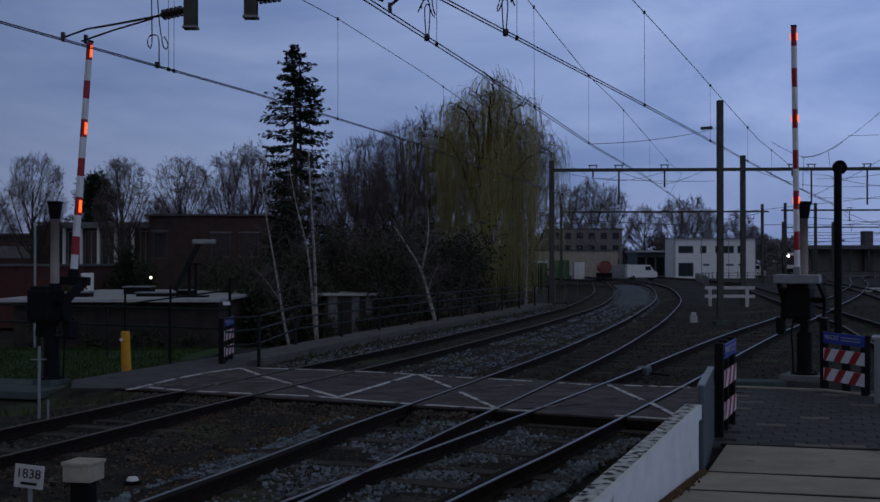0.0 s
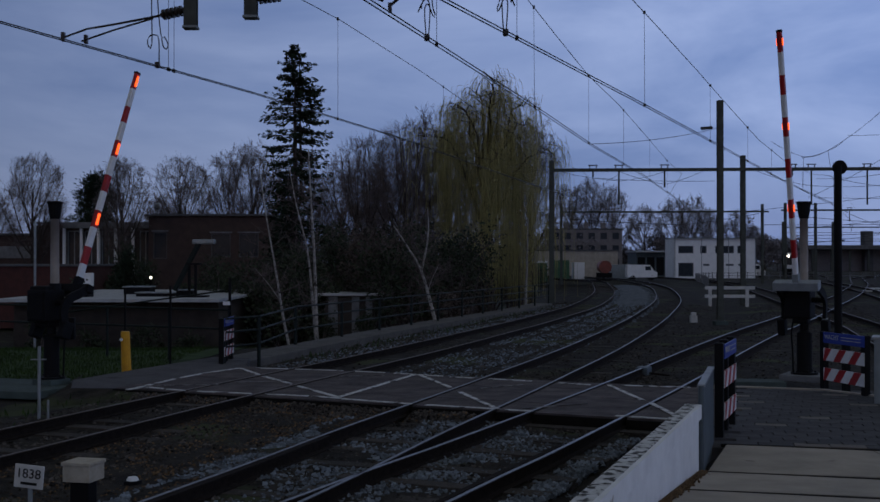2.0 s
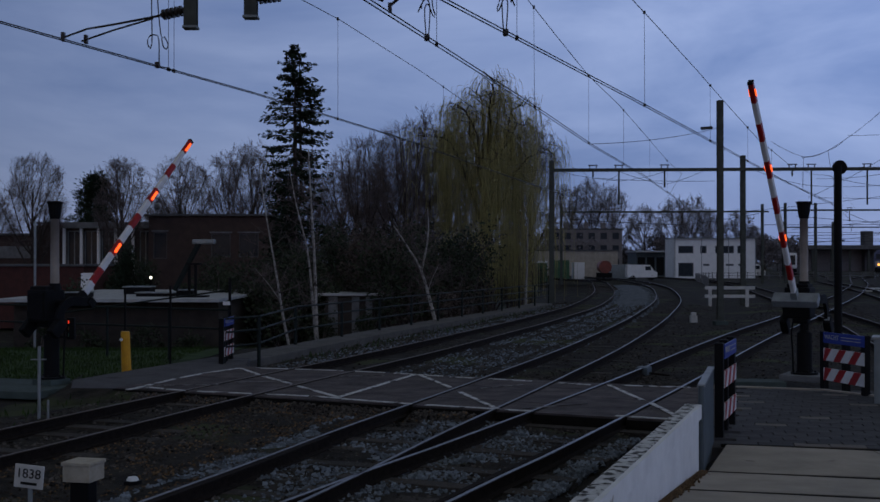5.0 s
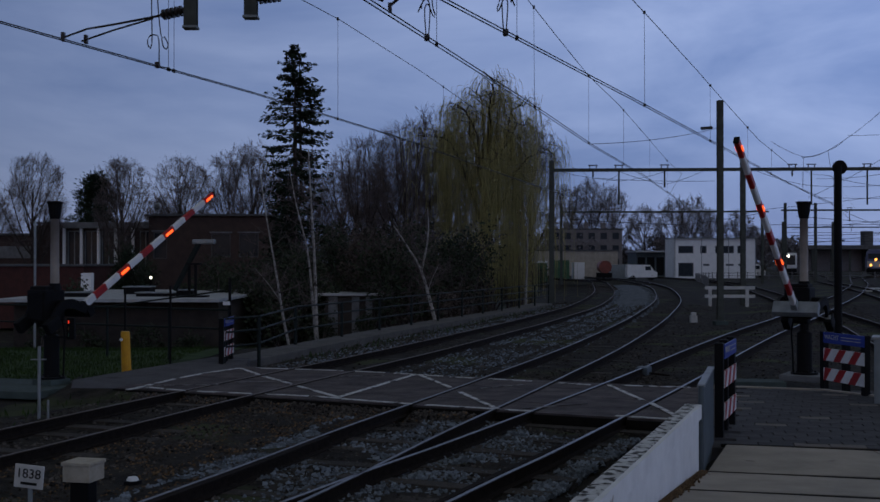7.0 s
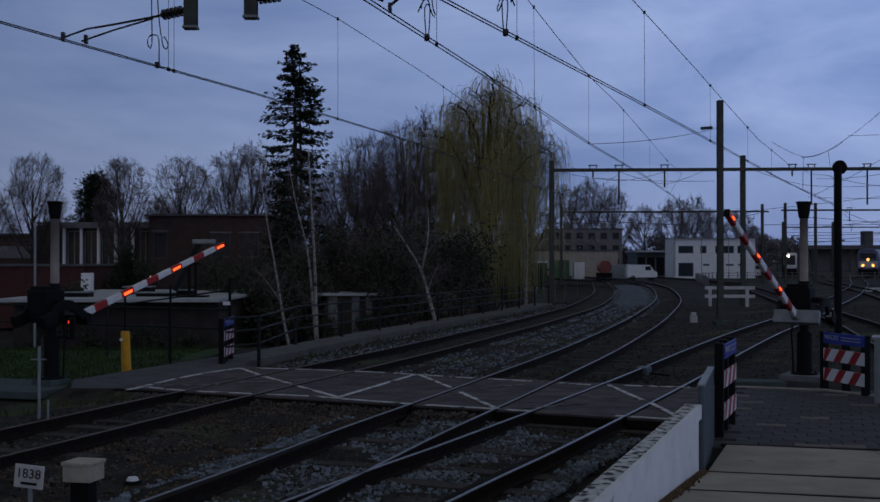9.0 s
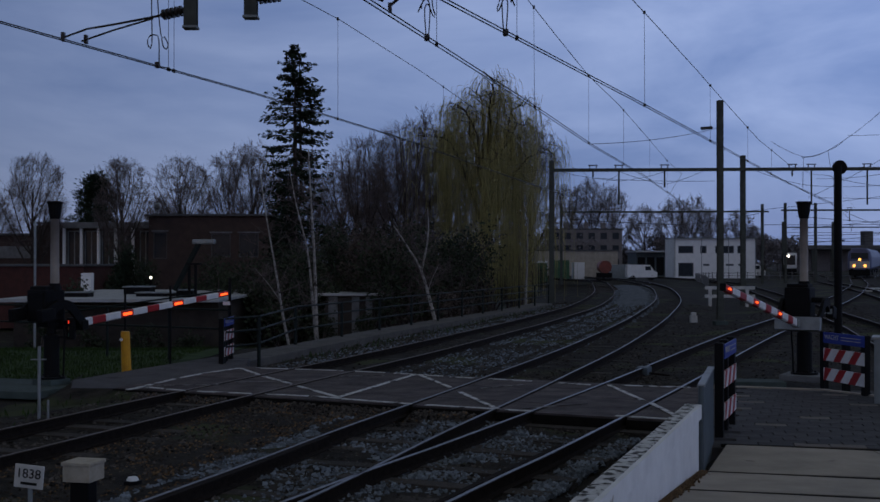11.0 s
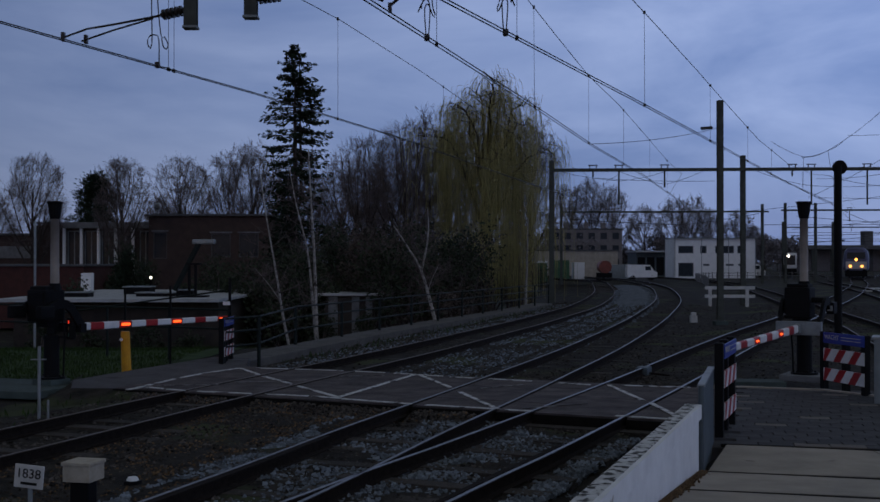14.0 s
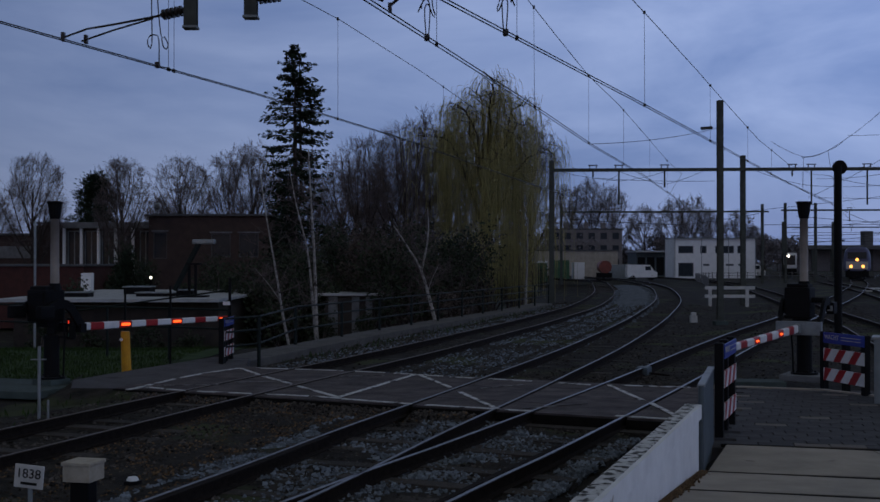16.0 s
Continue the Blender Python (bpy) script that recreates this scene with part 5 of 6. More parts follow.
def build_cable_box():
    t = thing("cable_box", "weathered concrete cable box on a dark stand", "box", pose(-3.56, 10.95, -0.2, 0, 0, -14))
    part("stand", slab((0, 0, 0.10), (0.20, 0.18, 0.36), 0, 0.02), M_BLACK, t)
    part("box_body", slab((0, 0, 0.375), (0.30, 0.28, 0.16), 0, 0.012), M_BOXCON, t)
    part("lid", slab((0, 0, 0.475), (0.325, 0.305, 0.04), 0, 0.012), M_BOXCON, t)
    u = thing("track_marker", "small white cap on the ballast", "marker", pose(-3.42, 12.2, -0.17))
    bm = bmesh.new()
    tube(bm, [(0, 0, 0), (0, 0, 0.03), (0, 0, 0.05)], 0.075, 0.05, 14)
    part("cap", bm, M_WHITE, u)
    part("base_ring", bar((0, 0, -0.03), (0, 0, 0.012), 0.10, 14), M_BLACK, u)


def build_dwarf_signal():
    t = thing("dwarf_signal", "low white dwarf signal beside the track", "signal", pose(10.0, 43.2, -0.28))
    part("body", slab((0, 0, 0.22), (0.27, 0.25, 0.3), 0, 0.03), M_WHITEDIM, t)
    part("hood", slab((0, -0.02, 0.42), (0.19, 0.2, 0.14), 0, 0.03), M_WHITEDIM, t)
    part("foot", slab((0, 0, 0.04), (0.42, 0.4, 0.1), 0, 0.02), M_BLACK, t)
    m = thing("point_machine", "small grey point machine beside the rail", "point machine", pose(4.35, 23.4, -0.16, 0, 0, -24))
    part("case", slab((0, 0, 0.08), (0.26, 0.42, 0.18), 0, 0.03), M_PANEL, m)
    part("rod", bar((0.1, 0, 0.04), (0.6, 0, 0.0), 0.02, 8), M_RAIL, m)


def build_white_fence():
    t = thing("buffer_fence", "white two-board fence at the end of the verge", "fence", pose(15.6, 59, -0.3))
    for x in (-1.05, 0.95):
        part("post", slab((x, 0, 0.5), (0.16, 0.14, 1.2), 0, 0.01), M_WHITEDIM, t)
    for z in (1.07, 0.62):
        part("board", slab((0, -0.09, z), (2.7, 0.05, 0.17), 0, 0.008), M_WHITEDIM, t)


def build_left_side():
    t = thing("concrete_plate", "grey concrete plate beside the barrier", "slab", pose(-8.28, 21.1, -0.27, 0, 0, -16))
    part("plate", slab((0, 0, 0.09), (2.5, 1.85, 0.14), 0, 0.02), M_PLATE, t)
    u = thing("marker_post", "thin grey marker post on the verge", "post", pose(-6.22, 17.0, -0.3))
    part("post", bar((0, 0, -0.1), (0, 0, 1.25), 0.024, 10), M_GREYMETAL, u)
    part("plate", slab((0, -0.03, 1.05), (0.24, 0.01, 0.02)), M_GREYMETAL, u)
    part("short_post", bar((0.14, 0.0, -0.1), (0.14, 0.0, 0.42), 0.02, 8), M_GREYMETAL, u)
    v = thing("sign_post", "black post with a small white plate", "sign", pose(-5.02, 26.0, -0.3))
    part("post", bar((0.03, 0, -0.1), (0.03, 0, 2.15), 0.035, 10), M_BLACK, v)
    part("plate", slab((-0.04, -0.05, 1.56), (0.17, 0.012, 0.09), 0, 0.003), M_WHITE, v)
    f = thing("railing", "dark tubular railing beside the garden path", "railing", group="garden railings")
    posts = [(-12.5, 30.6), (-10.6, 29.7), (-8.75, 28.8), (-6.9, 27.9), (-5.2, 27.0)]
    for x, y in posts:
        part("post", bar((x, y, -0.5), (x, y, 1.08), 0.035, 8), M_DARKGREEN, f)
    for h in (1.05, 0.58):
        for a, b in zip(posts, posts[1:]):
            part("rail", bar((*a, h), (*b, h), 0.026, 8), M_DARKGREEN, f)
    part("handrail", bar((-11.2, 31.5, 0.72), (-6.2, 31.5, 1.4), 0.024, 8), M_DARKGREEN, f)
    for x, y, top in ((-7.85, 27.3, 1.6), (-6.55, 26.6, 1.65)):
        p = thing("fence_stake", "thin dark stake by the railing", "post", pose(x, y, -0.35), group="stakes")
        part("stake", bar((0, 0, -0.1), (0, 0, top + 0.35), 0.028, 8), M_BLACK, p)
    g = thing("lamp_post", "thin grey pole in the garden", "pole", pose(-14.8, 40, -1.2))
    part("pole", bar((0, 0, -0.1), (0, 0, 4.9), 0.045, 10), M_GREYMETAL, g)


def build_roof_hoist():
    t = thing("roof_hoist", "inclined dark conveyor duct with pale head on posts", "hoist", pose(-10.4, 46.5, 0.69))
    duct = bmesh.new()
    box(duct, (-0.35, 0, 1.3), (0.17, 0.34, 2.25), 0, 0.02, 0, 27)
    part("duct", duct, M_DARKGREEN, t)
    part("head", slab((0.38, 0, 2.36), (0.95, 0.42, 0.2), 0, 0.05), M_GREYMETAL, t, "pale grey metal head")
    part("bracket", slab((-0.05, 0, 1.42), (0.6, 0.46, 0.08)), M_BLACK, t)
    for x in (-0.25, 0.02):
        part("leg", slab((x, 0, 0.7), (0.10, 0.12, 1.4)), M_BLACK, t)
    part("base", slab((-0.15, 0.3, 0.03), (1.2, 1.0, 0.08)), M_BLACK, t)
    c = thing("chimney", "white square chimney block on the low roof", "chimney", pose(-18.2, 56.5, -1.6))
    part("shaft", slab((0, 0, 1.5), (0.52, 0.5, 3.4), 0, 0.02), M_PLASTER, c)
    l = thing("garden_lamp", "small glowing garden lamp on a post", "lamp", pose(-15.85, 60, -1.7))
    part("post", bar((0, 0, 0), (0, 0, 2.95), 0.04, 8), M_BLACK, l)
    bm = bmesh.new()
    bmesh.ops.create_icosphere(bm, subdivisions=2, radius=0.075, matrix=Matrix.Translation((0, 0, 3.0)))
    part("bulb", bm, M_LAMPW, l, "glowing white globe")
    b = thing("roof_ball", "round stone ball on the house roof corner", "ornament", pose(-20.3, 78.7, 5.62))
    part("stem", bar((0, 0, -0.05), (0, 0, 0.35), 0.10, 10), M_GREYCON, b)
    bm = bmesh.new()
    bmesh.ops.create_icosphere(bm, subdivisions=2, radius=0.27, matrix=Matrix.Translation((0, 0, 0.5)))
    part("ball", bm, M_GREYCON, b)


def build_cabinet():
    t = thing("relay_cabinet", "grey relay cabinet at the pavement edge", "cabinet", pose(7.3, 17.55, -0.05, 0, 0, -24))
    part("body", slab((0, 0, 0.55), (0.62, 0.45, 1.05), 0, 0.015), M_GREYPAINT, t)
    part("cap", slab((0, 0, 1.09), (0.70, 0.52, 0.05), 0, 0.01), M_GREYMETAL, t)
    part("door", slab((0, -0.232, 0.56), (0.54, 0.014, 0.92), 0, 0.005), M_GREYPAINT, t)
    u = thing("cable_trough", "grey concrete cable trough by the barrier", "trough", pose(6.1, 21.6, -0.28, 0, 0, -6))
    part("trough", slab((0, 0, 0.1), (1.3, 0.6, 0.2), 0, 0.02), M_PLATE, u)


def build_lawn():
    rng = random.Random(3)
    sh, bl = Shape(), Shape()
    nx, ny = 34, 26
    for j in range(ny + 1):
        for i in range(nx + 1):
            x, y = -24 + 18.2 * i / nx, 21.9 + 14 * j / ny
            x = min(x, -6.3 - max(0, (26 - y) * 0.25) + max(0, y - 27) * 0.12)
            sh.v.append(Vector((x, y, ground_z(x, y) + 0.03)))
    for j in range(ny):
        for i in range(nx):
            k = j * (nx + 1) + i
            sh.f.append((k, k + 1, k + nx + 2, k + nx + 1))
    lawn = sh.make("lawn", M_GRASS)
    tagged(lawn, "dark green mown grass beside the garden railing", "lawn", kind="structure")
    for _ in range(16000):
        x, y = rng.uniform(-16, -6.6), rng.uniform(22.0, 34)
        z = ground_z(x, y) + 0.02
        bl.leaf(Vector((x, y, z)), Vector((rng.uniform(-0.03, 0.03), rng.uniform(-0.03, 0.03), rng.uniform(0.05, 0.13))), 0.008, Vector((1, rng.uniform(-1, 1), 0)).normalized())
    for _ in range(3000):
        p = rng.choice(TRACK_1)
        if not 12 < p.y < 58:
            continue
        x, y = p.x + rng.gauss(-2.6, 0.5), p.y + rng.uniform(-0.5, 0.5)
        b = x * E2.x + y * E2.y
        if 15.2 < b < 23:
            continue
        bl.leaf(Vector((x, y, ground_z(x, y))), Vector((rng.uniform(-0.06, 0.06), rng.uniform(-0.06, 0.06), rng.uniform(0.05, 0.2))), 0.012, Vector((1, rng.uniform(-1, 1), 0)).normalized())
    tagged(bl.make("grass", M_GRASS), "short dark grass blades on the verge", "grass", kind="stuff")


def build_yard_clutter():
    """Distant vehicles and containers behind the curve."""
    w = thing("tank_container", "rust-red round tank beside the warehouse", "tank", pose(21.0, 140, -0.4))
    part("barrel", bar((0, -1.2, 1.75), (0, 1.2, 1.75), 0.8, 24), M_TANK, w)
    for s in (-0.8, 0.8):
        part("saddle", slab((0, s, 0.5), (1.8, 0.25, 1.0), 0, 0.03), M_BLACK, w)
    for i, (x, y, lx, h, m, lab) in enumerate([(15.6, 142, 2.4, 2.5, M_CONTGREEN, "green steel container"), (13.4, 143, 1.3, 2.4, M_PLASTER, "white storage container"), (18.2, 143, 1.4, 2.2, M_PLASTER, "pale storage container"), (24.0, 146, 2.2, 1.9, M_GREYPAINT, "dark grey storage container"), (12.0, 128, 1.1, 2.2, M_CONTGREEN, "green yard container")]):
        c = thing("container", lab + " in the yard", "container", pose(x, y, -0.4), group="yard containers")
        part("body", slab((0, 1.2, h / 2 + 0.1), (lx, 2.4, h), 0, 0.03), m, c)
        n = int(lx / 0.28)
        for k in range(n):
            part("rib", slab((-lx / 2 + (k + 0.5) * lx / n, -0.02, h / 2 + 0.1), (0.09, 0.05, h - 0.3)), m, c)
        for s in (-0.4, 0.4):
            part("skid", slab((s * lx, 1.2, 0.04), (0.15, 2.4, 0.16)), M_BLACK, c)
    v = thing("van", "white delivery van parked in the yard", "van", pose(25.9, 141, -0.35, 0, 0, 0), group="parked vehicles")
    van_parts(v)
    v2 = copy_thing(v, pose(44.8, 158, -0.35, 0, 0, 0))
    tagged(v2, "white van parked beside the cabin office", "van", "parked vehicles")


def van_parts(v):
    b = bmesh.new()
    prof = [(-1.9, 0.35), (1.9, 0.35), (1.95, 1.0), (1.55, 1.15), (1.0, 1.95), (-1.85, 2.0), (-1.95, 1.2)]
    a0 = [b.verts.new((x, -0.85, z)) for x, z in prof]
    a1 = [b.verts.new((x, 0.85, z)) for x, z in prof]
    b.faces.new(a0)
    b.faces.new(list(reversed(a1)))
    for k in range(len(prof)):
        b.faces.new((a0[k], a1[k], a1[(k + 1) % len(prof)], a0[(k + 1) % len(prof)]))
    bmesh.ops.recalc_face_normals(b, faces=b.faces)
    part("body", b, M_PLASTER, v)
    part("side_window", slab((0.75, -0.86, 1.5), (0.7, 0.02, 0.5)), M_GLASS, v)
    for x in (-1.2, 1.25):
        for y in (-0.75, 0.75):
            part("wheel", bar((x, y - 0.1, 0.32), (x, y + 0.1, 0.32), 0.32, 16), M_BLACK, v)


def build_far_fence():
    t = thing("picket_fence", "low dark fence along the outer curve", "fence")
    line = smooth_line([(23.5, 96, 0), (27, 112, 0), (30, 128, 0), (36, 140, 0), (46, 143, 0), (58, 142, 0)], 1.4)
    for p in line:
        part("post", slab((p.x, p.y, 0.1), (0.09, 0.09, 1.2)), M_GREYCON, t)
    for h in (0.55, 0.2):
        part("rail", tube(bmesh.new(), [p + Vector((0, 0, h)) for p in line], 0.03, None, 5), M_GREYCON, t)


M_SHEDWALL = material("dark_render", (0.060, 0.048, 0.040), (0.030, 0.025, 0.021), 0.9, scale=1.5)
M_WHITEDIM = material("dirty_shaded_white", (0.60, 0.60, 0.58), (0.42, 0.42, 0.40), 0.7, scale=4)
M_BOXCON = material("pale_weathered_concrete", (0.52, 0.47, 0.38), (0.38, 0.33, 0.26), 0.85, scale=9, bump=0.3)
M_TANK = material("rust_red_paint", (0.24, 0.06, 0.04), (0.15, 0.04, 0.03), 0.6, scale=2)
M_CONTGREEN = material("green_container_paint", (0.05, 0.13, 0.06), (0.03, 0.08, 0.04), 0.6, scale=2)

build_near_portal()
jumper(-4.68, 18.05, 1.0, 1, 0)
jumper(-0.19, 15.8, 0.98, 1, 1)
jumper(0.93, 15.45, 1.0, -1, 1)
build_span_wires()
build_chicane(pose(3.62, 14.2, -0.03, 0, 0, -22), 1.2)
FRAME = build_chicane(pose(6.9, 19.67, -0.03, 0, 0, 194), 1.0)
copy_thing(FRAME, pose(-4.88, 24.45, -0.06, 0, 0, 1))
build_grey_panel()
build_signal_post()
build_bollard()
build_marker_sign()
build_cable_box()
build_dwarf_signal()
build_white_fence()
build_left_side()
build_roof_hoist()
build_cabinet()
build_lawn()
build_yard_clutter()
build_far_fence()
for x, y in ((49.5, 108), (36.5, 92), (33.2, 84)):
    bd = thing("track_board", "low white board lying beside the yard track", "board", pose(x, y, -0.28, 0, 0, 20), group="track boards")
    part("board", slab((0, 0, 0.12), (1.5, 0.5, 0.16), 0, 0.02), M_WHITEDIM, bd)
    part("bearer", slab((0, 0, 0.0), (1.2, 0.3, 0.1)), M_BLACK, bd)
for x, y, sx, sy, h in ((-15.6, 47.2, 1.1, 0.8, 0.16), (-12.4, 48.0, 1.6, 1.0, 0.12), (-11.0, 47.4, 0.7, 0.6, 0.25), (-14.0, 51.0, 1.2, 1.0, 0.3)):
    rv = thing("roof_hatch", "dark hatch on the pale shed roof", "roof hatch", pose(x, y, 0.66), group="roof hatches")
    part("curb", slab((0, 0, h / 2), (sx, sy, h + 0.1), 0, 0.02), M_BLACK, rv)
    part("cover", slab((0, 0, h + 0.07), (sx + 0.1, sy + 0.1, 0.05), 0, 0.01), M_GREYPAINT, rv)


# ---- buildings ----
def window(parent, x, y, z, w, h, depth=0.12, frame_mat=None):
    """A window in a wall that faces -Y: frame and recessed glass."""
    win = part("window", frame_bm(x, y, z, w, h, depth), frame_mat or M_PLASTER, parent)
    part("pane", slab((x, y + depth * 0.55, z), (w - 0.06, 0.02, h - 0.06)), M_GLASS, win, "dark glass")
    return win


def frame_bm(x, y, z, w, h, depth):
    bm = bmesh.new()
    f = 0.07
    for s in (-1, 1):
        box(bm, (x + s * (w / 2 - f / 2), y + depth / 2 - 0.02, z), (f, depth, h))
        box(bm, (x, y + depth / 2 - 0.02, z + s * (h / 2 - f / 2)), (w - 2 * f, depth, f))
    return bm


def pierced_wall(x0, x1, z0, z1, y, thick, holes):
    """A wall facing -Y with openings cut right through; holes: (x, z, w, h)."""
    xs = sorted({x0, x1, *[h[0] - h[2] / 2 for h in holes], *[h[0] + h[2] / 2 for h in holes]})
    zs = sorted({z0, z1, *[h[1] - h[3] / 2 for h in holes], *[h[1] + h[3] / 2 for h in holes]})
    bm = bmesh.new()
    grid = [[bm.verts.new((a, y, c)) for c in zs] for a in xs]
    faces = []
    for i, (a, b) in enumerate(zip(xs, xs[1:])):
        for k, (c, d) in enumerate(zip(zs, zs[1:])):
            mx, mz = (a + b) / 2, (c + d) / 2
            if any(abs(mx - h[0]) < h[2] / 2 and abs(mz - h[1]) < h[3] / 2 for h in holes):
                continue
            faces.append(bm.faces.new((grid[i][k], grid[i + 1][k], grid[i + 1][k + 1], grid[i][k + 1])))
    back = bmesh.ops.extrude_face_region(bm, geom=faces)
    bmesh.ops.translate(bm, vec=(0, thick, 0), verts=[v for v in back["geom"] if isinstance(v, bmesh.types.BMVert)])
    bmesh.ops.recalc_face_normals(bm, faces=bm.faces)
    return bm


def build_white_office():
    t = thing("office_cabin", "white two-storey flat-roofed cabin office", "building", pose(37.7, 150, -0.35))
    W, H = 11.1, 5.5
    holes = [(-4.0 + 0.0, 4.0, 2.1, 1.05), (1.0 + 0.3, 4.0, 2.6, 1.05), (3.6, 4.0, 1.1, 1.05), (-4.0, 1.25, 2.1, 1.9), (2.0, 1.9, 1.1, 0.28), (3.7, 1.9, 1.1, 0.28), (-1.6, 4.0, 0.9, 1.05), (-1.2, 1.9, 0.9, 0.28)]
    part("front_wall", pierced_wall(-W / 2, W / 2, 0, H, 0, 0.25, holes), M_PLASTER, t)
    body = bmesh.new()
    box(body, (0, 3.5, H / 2), (W - 0.02, 5.6, H - 0.02))
    part("body", body, M_PLASTER, t)
    for h in holes:
        window(t, *((h[0], 0.06, h[1], h[2], h[3])), frame_mat=M_GREYPAINT)
    part("parapet", slab((0, 3.0, H + 0.04), (W + 0.12, 6.9, 0.08), 0, 0.02), M_GREYPAINT, t)
    for sx in (-5.5, -1.85, 1.85, 5.5):
        part("joint_cover", slab((sx, -0.012, H / 2), (0.08, 0.02, H)), M_GREYMETAL, t)
    return t


def build_brick_house():
    """Low modern house beyond the gardens."""
    t = thing("brick_house", "dark brick flat-roofed house with white window columns", "house", pose(-20.9, 80, -1.7))
    holes = [(-5.84 + i * 1.25, 4.35, 1.02, 3.5) for i in range(4)] + [(-0.62, 4.35, 0.9, 3.5)]
    part("front_wall", pierced_wall(-8.9, 0.0, 0, 6.5, 0, 0.3, holes), M_BROWNBRICK, t)
    for h in holes:
        win = window(t, h[0], 0.08, h[1], h[2], h[3], frame_mat=M_GREYPAINT)
        part("mullion", slab((h[0], 0.1, h[1]), (0.06, 0.06, h[3] - 0.1)), M_GREYPAINT, win)
    part("ledge", slab((-3.1, -0.32, 2.05), (6.8, 0.5, 0.22), 0, 0.02), M_GREYCON, t, "pale grey ledge below the columns")
    for i in range(5):
        part("column", slab((-6.46 + i * 1.25, -0.3, 4.2), (0.20, 0.22, 4.4), 0, 0.02), M_PLASTER, t, "white column")
    part("fascia", slab((-3.3, -0.25, 6.48), (6.7, 0.8, 0.42), 0, 0.02), M_GREYCON, t, "pale grey fascia")
    part("left_body", slab((-4.45, 5.3, 3.2), (8.88, 9.9, 6.4)), M_BROWNBRICK, t)
    part("roof", slab((-4.45, 5.3, 6.66), (9.2, 10.8, 0.12)), M_ROOF, t)
    wing = [(0.85, 5.0, 1.0, 1.9), (5.2, 5.0, 1.4, 1.7), (7.2, 5.0, 1.4, 1.7), (5.2, 2.0, 1.6, 1.6)]
    part("wing_wall", pierced_wall(0.02, 8.6, 0, 7.1, -1.6, 0.3, wing), M_BROWNBRICK, t)
    for h in wing:
        window(t, h[0], -1.52, h[1], h[2], h[3], frame_mat=M_ROOF)
        part("lintel", slab((h[0], -1.63, h[1] + h[3] / 2 + 0.09), (h[2] + 0.2, 0.1, 0.1)), M_GREYCON, t, "pale concrete lintel")
    part("wing_body", slab((4.3, 4.0, 3.5), (8.5, 10.4, 7.0)), M_BROWNBRICK, t)
    part("wing_roof", slab((4.3, 3.6, 7.18), (8.9, 11.0, 0.14)), M_ROOF, t)
    return t


def build_neighbour():
    t = thing("neighbour_house", "low dark neighbour house with a pale window band", "house", pose(-37.0, 92, -1.7))
    holes = [(-2.2, 2.6, 2.2, 1.1), (1.4, 2.6, 2.4, 1.1)]
    part("front_wall", pierced_wall(-4.6, 4.6, 0, 6.0, 0, 0.3, holes), M_BROWNBRICK, t)
    for h in holes:
        window(t, h[0], 0.08, h[1], h[2], h[3], frame_mat=M_GREYPAINT)
    part("band", slab((0, -0.06, 4.6), (9.0, 0.1, 1.0), 0, 0.02), M_GREYCON, t, "pale grey cladding band")
    part("body", slab((0, 4.4, 2.95), (9.1, 8.0, 5.9)), M_BROWNBRICK, t)
    part("roof", slab((0, 4.2, 6.1), (9.6, 9.2, 0.16)), M_ROOF, t)


def build_red_wall():
    t = thing("red_brick_annex", "red brick annex with flat roof", "building", pose(-23.6, 62, -1.6))
    part("wall", slab((0, 3, 1.75), (6.8, 6, 3.5)), M_BRICK, t)
    part("roof", slab((0, 3, 3.56), (7.0, 6.3, 0.12)), M_ROOF, t)
    return t


def build_shed():
    """Low pale-roofed sheds in the garden below the line."""
    t = thing("garden_shed", "low dark shed with pale flat roof", "shed", pose(-13.6, 46, -1.75), group="sheds")
    part("wall", slab((0, 6, 1.15), (8.6, 12.0, 2.3)), M_SHEDWALL, t)
    part("roof", slab((0, 5.6, 2.37), (9.2, 14, 0.14), 0, 0.02), M_PALEROOF, t, "pale grey roof sheet")
    u = thing("garden_shed", "grey concrete garage with pale roof behind the railing", "shed", pose(-4.1, 50, -1.75), group="sheds")
    part("wall", slab((0, 1.5, 1.2), (2.3, 3.0, 2.4)), M_SHEDWALL, u)
    part("roof", slab((0, 1.4, 2.44), (3.0, 3.5, 0.1), 0, 0.02), M_PALEROOF, u)
    for x, w in ((-0.78, 0.42), (0.25, 0.34), (0.86, 0.3)):
        part("pier", slab((x, -0.06, 1.2), (w, 0.12, 2.3), 0, 0.01), M_GREYCON, u, "grey concrete pier")
    return t


